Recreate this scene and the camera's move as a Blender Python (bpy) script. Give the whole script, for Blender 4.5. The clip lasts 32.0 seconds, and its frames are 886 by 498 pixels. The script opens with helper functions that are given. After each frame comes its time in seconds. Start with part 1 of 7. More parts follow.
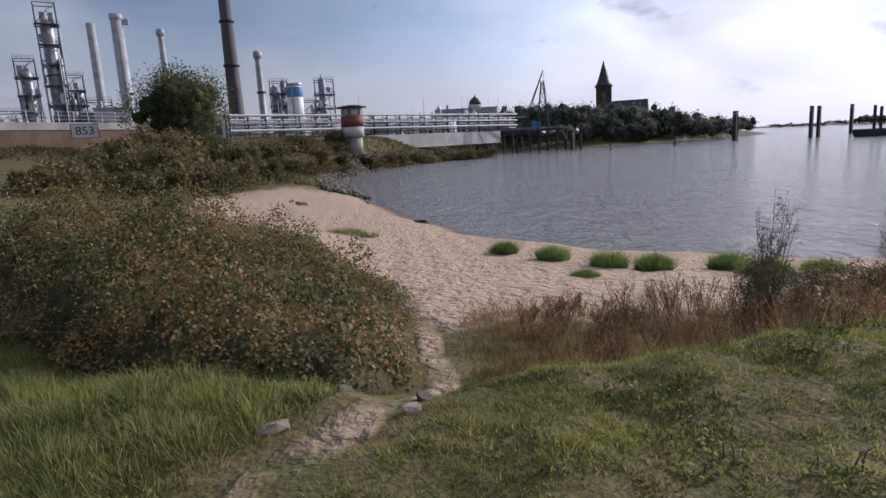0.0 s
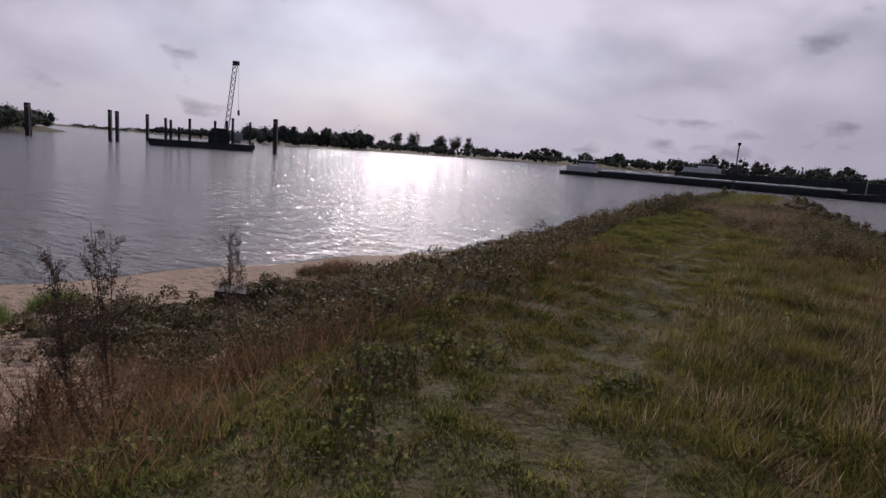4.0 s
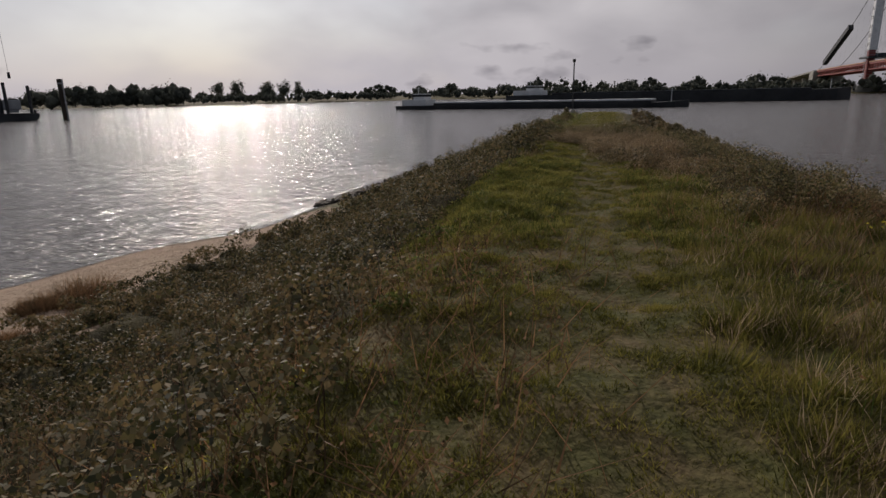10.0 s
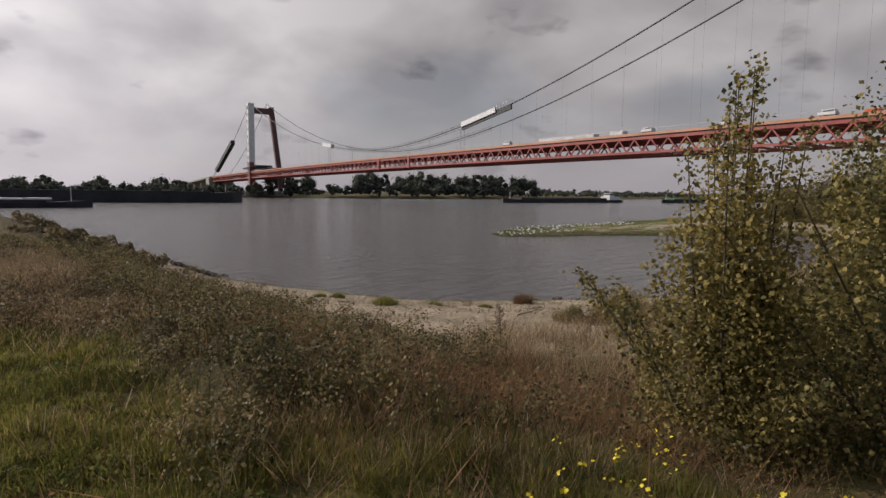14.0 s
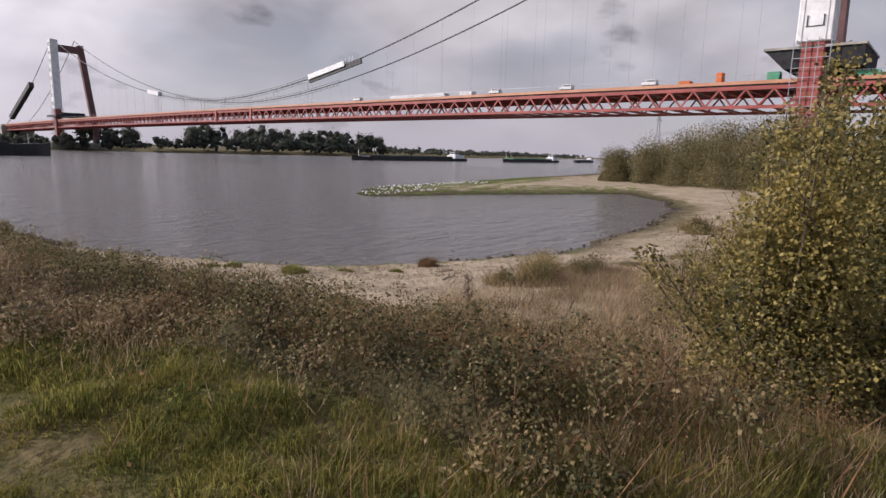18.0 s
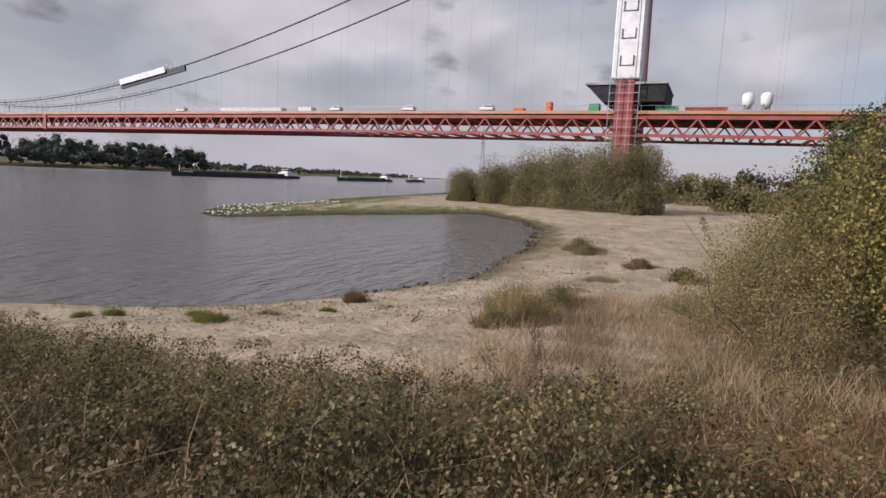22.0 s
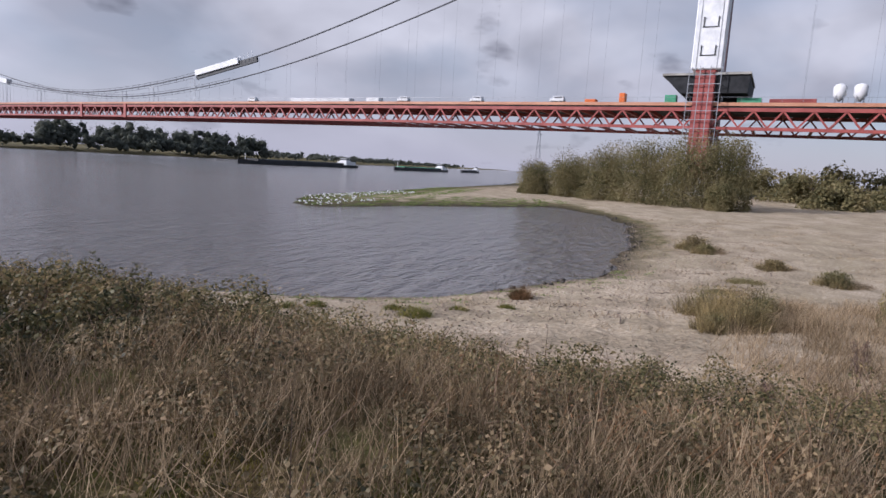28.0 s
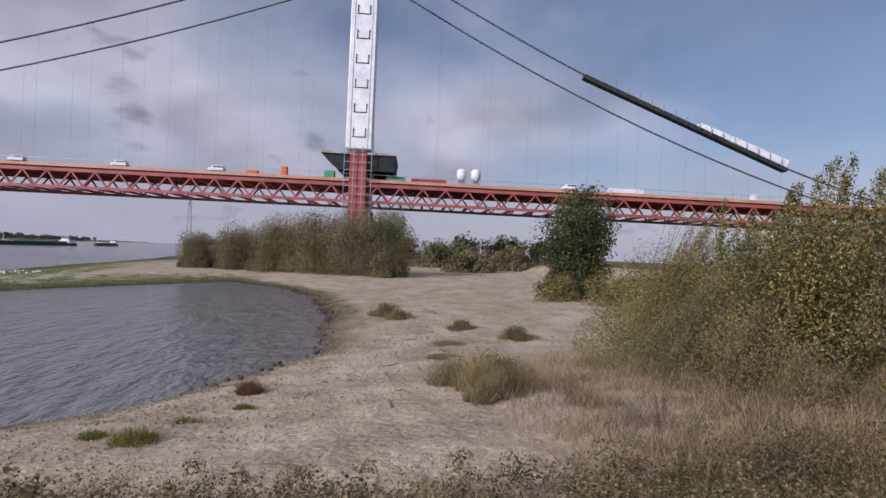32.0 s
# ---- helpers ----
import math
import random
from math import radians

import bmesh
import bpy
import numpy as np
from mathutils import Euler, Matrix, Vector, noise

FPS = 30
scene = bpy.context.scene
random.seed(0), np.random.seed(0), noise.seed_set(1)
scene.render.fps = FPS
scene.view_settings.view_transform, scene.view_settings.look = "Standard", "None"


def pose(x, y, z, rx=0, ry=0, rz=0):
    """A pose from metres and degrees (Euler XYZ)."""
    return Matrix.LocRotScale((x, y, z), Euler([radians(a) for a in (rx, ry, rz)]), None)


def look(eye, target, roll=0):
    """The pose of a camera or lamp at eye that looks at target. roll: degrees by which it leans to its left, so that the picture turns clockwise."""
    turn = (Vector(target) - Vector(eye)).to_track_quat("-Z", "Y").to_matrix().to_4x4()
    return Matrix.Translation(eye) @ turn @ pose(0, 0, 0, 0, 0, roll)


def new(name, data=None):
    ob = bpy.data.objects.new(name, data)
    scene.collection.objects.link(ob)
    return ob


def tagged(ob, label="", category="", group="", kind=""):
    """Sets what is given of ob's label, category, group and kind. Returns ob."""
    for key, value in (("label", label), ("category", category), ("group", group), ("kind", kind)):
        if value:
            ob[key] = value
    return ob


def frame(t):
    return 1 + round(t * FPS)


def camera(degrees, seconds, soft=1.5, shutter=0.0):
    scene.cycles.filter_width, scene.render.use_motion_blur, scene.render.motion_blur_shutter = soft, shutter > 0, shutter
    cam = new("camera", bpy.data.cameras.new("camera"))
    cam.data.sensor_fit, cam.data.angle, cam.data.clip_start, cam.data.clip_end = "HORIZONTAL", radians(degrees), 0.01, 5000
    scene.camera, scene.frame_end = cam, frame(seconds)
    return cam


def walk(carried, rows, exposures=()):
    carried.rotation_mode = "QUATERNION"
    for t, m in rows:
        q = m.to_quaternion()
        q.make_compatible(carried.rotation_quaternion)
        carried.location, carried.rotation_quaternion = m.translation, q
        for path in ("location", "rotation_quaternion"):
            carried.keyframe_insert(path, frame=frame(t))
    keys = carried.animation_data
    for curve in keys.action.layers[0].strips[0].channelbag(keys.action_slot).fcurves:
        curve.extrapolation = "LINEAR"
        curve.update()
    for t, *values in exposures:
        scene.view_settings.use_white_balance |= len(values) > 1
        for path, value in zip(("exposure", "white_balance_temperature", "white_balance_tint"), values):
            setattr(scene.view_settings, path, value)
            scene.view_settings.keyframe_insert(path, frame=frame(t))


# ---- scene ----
cam = camera(74.32, 32.0)


def carried_pose(x, y, z, yaw, pitch, roll):
    """Camera pose: yaw clockwise from +y, pitch up, roll of the camera to its left."""
    return pose(x, y, z, 0, 0, -yaw) @ pose(0, 0, 0, 90 + pitch) @ pose(0, 0, 0, 0, 0, roll)


ROWS = [
    (0.0, 5.94, -11.47, 5.63, -93.54, -10.14, -3.28),
    (0.5, 5.63, -11.44, 5.56, -88.17, -8.58, -3.55),
    (1.0, 5.28, -11.21, 5.48, -83.65, -6.67, -4.34),
    (1.5, 4.83, -10.92, 5.48, -85.22, -7.24, -3.35),
    (2.0, 4.33, -10.39, 5.53, -79.06, -8.17, 0.55),
    (2.5, 3.70, -9.80, 5.55, -61.72, -9.87, 2.26),
    (3.0, 3.30, -9.16, 5.50, -54.91, -8.52, 3.54),
    (3.5, 3.04, -8.50, 5.46, -42.83, -10.67, 3.44),
    (4.0, 2.70, -7.81, 5.46, -31.71, -9.41, 4.19),
    (4.5, 2.43, -7.12, 5.38, -20.85, -7.64, 3.07),
    (6.5, 1.54, -5.20, 5.56, -5.00, -6.47, 3.99),
    (7.0, 1.57, -4.89, 5.56, -0.70, -5.95, 1.60),
    (7.5, 1.57, -4.51, 5.57, -2.41, -4.37, 1.41),
    (8.0, 1.46, -4.17, 5.54, -2.89, -4.11, 2.29),
    (8.5, 1.48, -3.79, 5.52, -10.22, -8.98, 0.01),
    (9.0, 1.33, -3.48, 5.53, -15.03, -11.10, -1.41),
    (9.5, 1.21, -3.13, 5.51, -19.94, -12.03, -3.51),
    (10.0, 1.02, -2.77, 5.46, -16.97, -14.75, -1.26),
    (10.5, 0.92, -2.34, 5.50, -4.39, -13.97, -0.63),
    (11.0, 1.06, -1.76, 5.52, -1.62, -12.27, 2.73),
    (11.5, 1.24, -1.06, 5.46, 8.84, -10.37, 7.31),
    (12.0, 1.33, -0.46, 5.45, 12.88, -8.18, 0.07),
    (12.5, 1.31, 0.10, 5.41, 9.94, -8.68, -0.46),
    (13.0, 1.58, 0.72, 5.42, 20.78, -8.15, 2.23),
    (13.5, 1.58, 1.27, 5.40, 26.53, -7.00, 1.05),
    (14.0, 1.60, 1.77, 5.45, 36.43, -5.45, 0.60),
    (14.5, 1.60, 2.19, 5.49, 40.87, -4.05, 0.46),
    (16.5, 1.04, 2.81, 5.50, 50.09, -10.39, 3.10),
    (17.0, 0.67, 3.21, 5.58, 50.26, -9.66, 2.05),
    (17.5, 0.33, 3.58, 5.58, 48.60, -9.49, 1.50),
    (18.0, 0.04, 3.92, 5.60, 51.65, -9.31, 1.59),
    (18.5, -0.12, 4.25, 5.63, 45.69, -8.76, 0.33),
    (19.0, -0.30, 4.72, 5.60, 43.52, -7.83, 0.85),
    (19.5, -0.37, 5.35, 5.58, 46.53, -8.95, 1.00),
    (20.0, -0.29, 6.17, 5.55, 46.49, -11.32, 0.09),
    (20.5, -0.20, 7.05, 5.51, 50.31, -11.23, 1.17),
    (21.0, 0.04, 7.79, 5.50, 64.72, -8.78, 3.41),
    (21.5, 0.25, 8.38, 5.47, 67.35, -8.38, 0.66),
    (22.0, 0.39, 9.07, 5.48, 68.21, -6.90, 2.67),
    (22.5, 0.42, 9.54, 5.47, 74.44, -8.08, 1.95),
    (23.0, 0.34, 9.96, 5.45, 71.75, -10.00, -2.33),
    (23.5, 0.16, 10.53, 5.51, 73.64, -9.01, 1.31),
    (24.0, -0.08, 10.83, 5.48, 75.60, -9.44, 0.38),
    (24.5, -0.23, 11.06, 5.47, 67.94, -8.41, -3.09),
    (25.0, -0.35, 11.33, 5.46, 67.50, -7.71, 1.56),
    (25.5, -0.49, 11.50, 5.50, 67.93, -8.04, 2.39),
    (26.0, -0.78, 11.74, 5.53, 64.14, -8.30, 1.16),
    (26.5, -1.08, 11.99, 5.53, 58.09, -7.80, 1.25),
    (28.5, -1.67, 13.62, 5.50, 64.72, -8.36, 3.75),
    (29.0, -1.86, 13.93, 5.50, 64.14, -9.14, 3.33),
    (29.5, -1.99, 14.31, 5.50, 55.08, -9.00, 0.04),
    (30.0, -2.13, 14.89, 5.36, 53.02, -7.71, 1.44),
    (30.5, -1.86, 15.39, 5.37, 66.88, -6.97, 3.40),
    (31.0, -1.31, 15.75, 5.44, 78.67, -5.00, 1.47),
    (31.5, -0.65, 15.96, 5.46, 86.56, -2.64, 1.09),
    (32.0, -0.01, 16.21, 5.42, 95.76, 0.49, 2.38),
]
EXPOSURE = [(0.0, -0.05, 6000, 20), (1.0, -0.3, 6150, 23), (2.0, -0.6, 6050, 24), (3.0, -0.85, 6150, 24), (4.0, -0.95, 6300, 25), (6.5, -1.15, 6650, 16), (9.0, -1.1, 6850, 15), (11.0, -0.8, 6950, 15), (13.0, -0.6, 7000, 15), (14.5, -0.3, 7000, 16), (17.0, 0.05, 6700, 20), (22.0, 0.12, 6550, 17), (26.5, 0.12, 6200, 18), (29.0, 0.15, 5900, 19), (30.0, 0.15, 5900, 19), (31.0, 0.0, 5900, 20), (32.0, -0.1, 5900, 22)]
walk(cam, [(r[0], carried_pose(*r[1:])) for r in ROWS], EXPOSURE)

# ---- world and sun ----
SUN_BEARING, SUN_HEIGHT = -38.0, 24.0
world = bpy.data.worlds.new("sky")
scene.world = world
world.use_nodes = True
wn, wl = world.node_tree.nodes, world.node_tree.links
wn.clear()


def wnode(kind, **values):
    n = wn.new(kind)
    for k, v in values.items():
        n.inputs[k].default_value = v
    return n


sky = wn.new("ShaderNodeTexSky")
sky.sky_type, sky.sun_disc = "NISHITA", False
sky.sun_elevation, sky.sun_rotation = radians(SUN_HEIGHT), radians(SUN_BEARING)
sky.air_density, sky.dust_density, sky.ozone_density = 1.0, 0.3, 1.6
coord = wn.new("ShaderNodeTexCoord")
split = wn.new("ShaderNodeSeparateXYZ")
wl.new(coord.outputs["Generated"], split.inputs[0])
# cloud deck: the direction projected onto a flat layer
lift = wn.new("ShaderNodeMath")
lift.operation, lift.inputs[1].default_value = "ADD", 0.42
wl.new(split.outputs["Z"], lift.inputs[0])
floor_z = wn.new("ShaderNodeMath")
floor_z.operation, floor_z.inputs[1].default_value = "MAXIMUM", 0.36
wl.new(lift.outputs[0], floor_z.inputs[0])
div = wn.new("ShaderNodeVectorMath")
div.operation = "DIVIDE"
spread = wn.new("ShaderNodeCombineXYZ")
for k in ("X", "Y"):
    wl.new(floor_z.outputs[0], spread.inputs[k])
spread.inputs["Z"].default_value = 1.0
flat = wn.new("ShaderNodeCombineXYZ")
wl.new(split.outputs["X"], flat.inputs["X"])
wl.new(split.outputs["Y"], flat.inputs["Y"])
wl.new(flat.outputs[0], div.inputs[0])
wl.new(spread.outputs[0], div.inputs[1])
big = wnode("ShaderNodeTexNoise", Scale=0.95, Detail=5.0, Roughness=0.48, Distortion=0.15)
fine = wnode("ShaderNodeTexNoise", Scale=2.6, Detail=4.0, Roughness=0.45, Distortion=0.2)
for n in (big, fine):
    wl.new(div.outputs[0], n.inputs["Vector"])
cover = wn.new("ShaderNodeValToRGB")
cover.color_ramp.elements[0].color = (0.16, 0.16, 0.16, 1)
cover.color_ramp.elements[0].position, cover.color_ramp.elements[1].position = 0.40, 0.60
# the deck closes towards the far side of the river
bank_dir = wn.new("ShaderNodeVectorMath")
bank_dir.operation, bank_dir.inputs[1].default_value = "DOT_PRODUCT", (0.30, 0.95, 0.0)
wl.new(coord.outputs["Generated"], bank_dir.inputs[0])
closing = wn.new("ShaderNodeMapRange")
closing.interpolation_type = "SMOOTHSTEP"
closing.inputs["From Min"].default_value, closing.inputs["From Max"].default_value = 0.25, 0.95
closing.inputs["To Min"].default_value, closing.inputs["To Max"].default_value = 0.0, 0.15
wl.new(bank_dir.outputs["Value"], closing.inputs["Value"])
deck = wn.new("ShaderNodeMath")
wl.new(big.outputs[0], deck.inputs[0])
wl.new(closing.outputs[0], deck.inputs[1])
# and opens behind the near tower and over the refinery
open_dir = wn.new("ShaderNodeVectorMath")
open_dir.operation, open_dir.inputs[1].default_value = "DOT_PRODUCT", (0.57, -0.82, 0.0)
wl.new(coord.outputs["Generated"], open_dir.inputs[0])
opening = wn.new("ShaderNodeMapRange")
opening.interpolation_type = "SMOOTHSTEP"
opening.inputs["From Min"].default_value, opening.inputs["From Max"].default_value = 0.20, 0.88
opening.inputs["To Min"].default_value, opening.inputs["To Max"].default_value = 0.0, 0.145
wl.new(open_dir.outputs["Value"], opening.inputs["Value"])
thin = wn.new("ShaderNodeMath")
thin.operation = "SUBTRACT"
wl.new(deck.outputs[0], thin.inputs[0])
wl.new(opening.outputs[0], thin.inputs[1])
wl.new(thin.outputs[0], cover.inputs[0])
body = wn.new("ShaderNodeValToRGB")
body.color_ramp.elements[0].position, body.color_ramp.elements[1].position = 0.33, 0.62
body.color_ramp.elements[0].color = (4.6, 4.62, 4.95, 1)
body.color_ramp.elements[1].color = (8.1, 8.15, 8.5, 1)
wl.new(fine.outputs[0], body.inputs[0])
cover_amount = wn.new("ShaderNodeMath")
cover_amount.operation, cover_amount.inputs[1].default_value = "MULTIPLY", 0.93
wl.new(cover.outputs[0], cover_amount.inputs[0])
mix = wn.new("ShaderNodeMix")
mix.data_type = "RGBA"
wl.new(cover_amount.outputs[0], mix.inputs["Factor"])
wl.new(sky.outputs[0], mix.inputs["A"])
wl.new(body.outputs[0], mix.inputs["B"])
back = wnode("ShaderNodeBackground", Strength=0.085)
wout = wn.new("ShaderNodeOutputWorld")
# pale haze towards the horizon
low = wn.new("ShaderNodeValToRGB")
low.color_ramp.elements[0].position, low.color_ramp.elements[1].position = 0.0, 0.20
low.color_ramp.elements[0].color, low.color_ramp.elements[1].color = (0.95, 0.95, 0.95, 1), (0, 0, 0, 1)
wl.new(split.outputs["Z"], low.inputs[0])
haze = wn.new("ShaderNodeMix")
haze.data_type = "RGBA"
haze.inputs["B"].default_value = (5.6, 5.6, 6.3, 1)
wl.new(low.outputs[0], haze.inputs["Factor"])
wl.new(mix.outputs["Result"], haze.inputs["A"])
# cloud and haze are brighter round the veiled sun
sb, sh = radians(SUN_BEARING), radians(SUN_HEIGHT)
toward_sun = Vector((math.sin(sb) * math.cos(sh), math.cos(sb) * math.cos(sh), math.sin(sh)))
dot = wn.new("ShaderNodeVectorMath")
dot.operation, dot.inputs[1].default_value = "DOT_PRODUCT", toward_sun
wl.new(coord.outputs["Generated"], dot.inputs[0])
veil = wn.new("ShaderNodeMapRange")
veil.interpolation_type = "SMOOTHSTEP"
veil.inputs["From Min"].default_value, veil.inputs["From Max"].default_value = 0.3, 1.04
veil.inputs["To Min"].default_value, veil.inputs["To Max"].default_value = 0.90, 2.0
wl.new(dot.outputs["Value"], veil.inputs["Value"])
bright = wn.new("ShaderNodeVectorMath")
bright.operation = "SCALE"
wl.new(haze.outputs["Result"], bright.inputs[0])
wl.new(veil.outputs[0], bright.inputs["Scale"])
# a few small grey puffs low in the sky
puff_map = wn.new("ShaderNodeMapping")
puff_map.inputs["Scale"].default_value = (1.0, 1.0, 2.3)
wl.new(coord.outputs["Generated"], puff_map.inputs["Vector"])
puff = wnode("ShaderNodeTexNoise", Scale=6.5, Detail=4.0, Roughness=0.5)
wl.new(puff_map.outputs[0], puff.inputs["Vector"])
puff_cut = wn.new("ShaderNodeValToRGB")
puff_cut.color_ramp.elements[0].position, puff_cut.color_ramp.elements[1].position = 0.63, 0.73
puff_cut.color_ramp.elements[0].color, puff_cut.color_ramp.elements[1].color = (1, 1, 1, 1), (0.60, 0.60, 0.62, 1)
wl.new(puff.outputs[0], puff_cut.inputs[0])
dimmed = wn.new("ShaderNodeVectorMath")
dimmed.operation = "MULTIPLY"
wl.new(bright.outputs[0], dimmed.inputs[0])
wl.new(puff_cut.outputs[0], dimmed.inputs[1])
wl.new(dimmed.outputs[0], back.inputs[0])
wl.new(back.outputs[0], wout.inputs[0])

sun = new("sun", bpy.data.lights.new("sun", "SUN"))
sun.data.energy, sun.data.angle, sun.data.color = 3.6, radians(0.6), (1.0, 0.95, 0.88)
sun.matrix_world = look(toward_sun * 900, (0, 0, 0))

# ---- materials ----
def mat(name, dark, light, rough=0.7, metal=0.0, scale=3.0, fine=30.0, bump=0.15, bump_dist=0.02, mid=None, island=0.0,
        spec=0.4, translucent=0.0, objects=0.0, squash=(1, 1, 1), rough_var=0.15):
    """A procedural surface: two scales of noise between two or three colours, relief, and a shift per island or object."""
    m = bpy.data.materials.new(name)
    m.use_nodes = True
    ns, ln = m.node_tree.nodes, m.node_tree.links
    bsdf = ns["Principled BSDF"]
    geo = ns.new("ShaderNodeNewGeometry")
    mp = ns.new("ShaderNodeMapping")
    mp.inputs["Scale"].default_value = squash
    ln.new(geo.outputs["Position"], mp.inputs["Vector"])
    n1 = ns.new("ShaderNodeTexNoise")
    n1.inputs["Scale"].default_value, n1.inputs["Detail"].default_value = scale, 5.0
    n2 = ns.new("ShaderNodeTexNoise")
    n2.inputs["Scale"].default_value, n2.inputs["Detail"].default_value = fine, 4.0
    for n in (n1, n2):
        ln.new(mp.outputs[0], n.inputs["Vector"])
    add = ns.new("ShaderNodeMath")
    add.operation = "MULTIPLY_ADD"
    add.inputs[1].default_value = 0.45
    ln.new(n2.outputs[0], add.inputs[0])
    sub = ns.new("ShaderNodeMath")
    sub.operation, sub.inputs[1].default_value = "SUBTRACT", 0.22
    ln.new(n1.outputs[0], sub.inputs[0])
    ln.new(sub.outputs[0], add.inputs[2])
    value = add.outputs[0]
    for amount, source in ((island, geo.outputs["Random Per Island"]), (objects, None)):
        if amount:
            if source is None:
                source = ns.new("ShaderNodeObjectInfo").outputs["Random"]
            centre = ns.new("ShaderNodeMath")
            centre.operation, centre.inputs[1].default_value = "SUBTRACT", 0.5
            ln.new(source, centre.inputs[0])
            vary = ns.new("ShaderNodeMath")
            vary.operation, vary.inputs[1].default_value = "MULTIPLY_ADD", amount
            ln.new(centre.outputs[0], vary.inputs[0])
            ln.new(value, vary.inputs[2])
            value = vary.outputs[0]
    ramp = ns.new("ShaderNodeValToRGB")
    e = ramp.color_ramp.elements
    e[0].position, e[1].position = 0.28, 0.72
    e[0].color, e[1].color = (*dark, 1), (*light, 1)
    if mid:
        e.new(0.5).color = (*mid, 1)
    ln.new(value, ramp.inputs[0])
    ln.new(ramp.outputs[0], bsdf.inputs["Base Color"])
    rr = ns.new("ShaderNodeMapRange")
    rr.inputs["To Min"].default_value, rr.inputs["To Max"].default_value = max(0.02, rough - rough_var), min(1, rough + rough_var)
    ln.new(n2.outputs[0], rr.inputs["Value"])
    ln.new(rr.outputs[0], bsdf.inputs["Roughness"])
    bsdf.inputs["Metallic"].default_value = metal
    bsdf.inputs["Specular IOR Level"].default_value = spec
    if bump:
        b = ns.new("ShaderNodeBump")
        b.inputs["Strength"].default_value, b.inputs["Distance"].default_value = bump, bump_dist
        ln.new(n2.outputs[0], b.inputs["Height"])
        ln.new(b.outputs[0], bsdf.inputs["Normal"])
    if translucent:
        tr = ns.new("ShaderNodeBsdfTranslucent")
        ln.new(ramp.outputs[0], tr.inputs[0])
        mx = ns.new("ShaderNodeMixShader")
        mx.inputs[0].default_value = translucent
        ln.new(bsdf.outputs[0], mx.inputs[1])
        ln.new(tr.outputs[0], mx.inputs[2])
        ln.new(mx.outputs[0], ns["Material Output"].inputs[0])
    return m


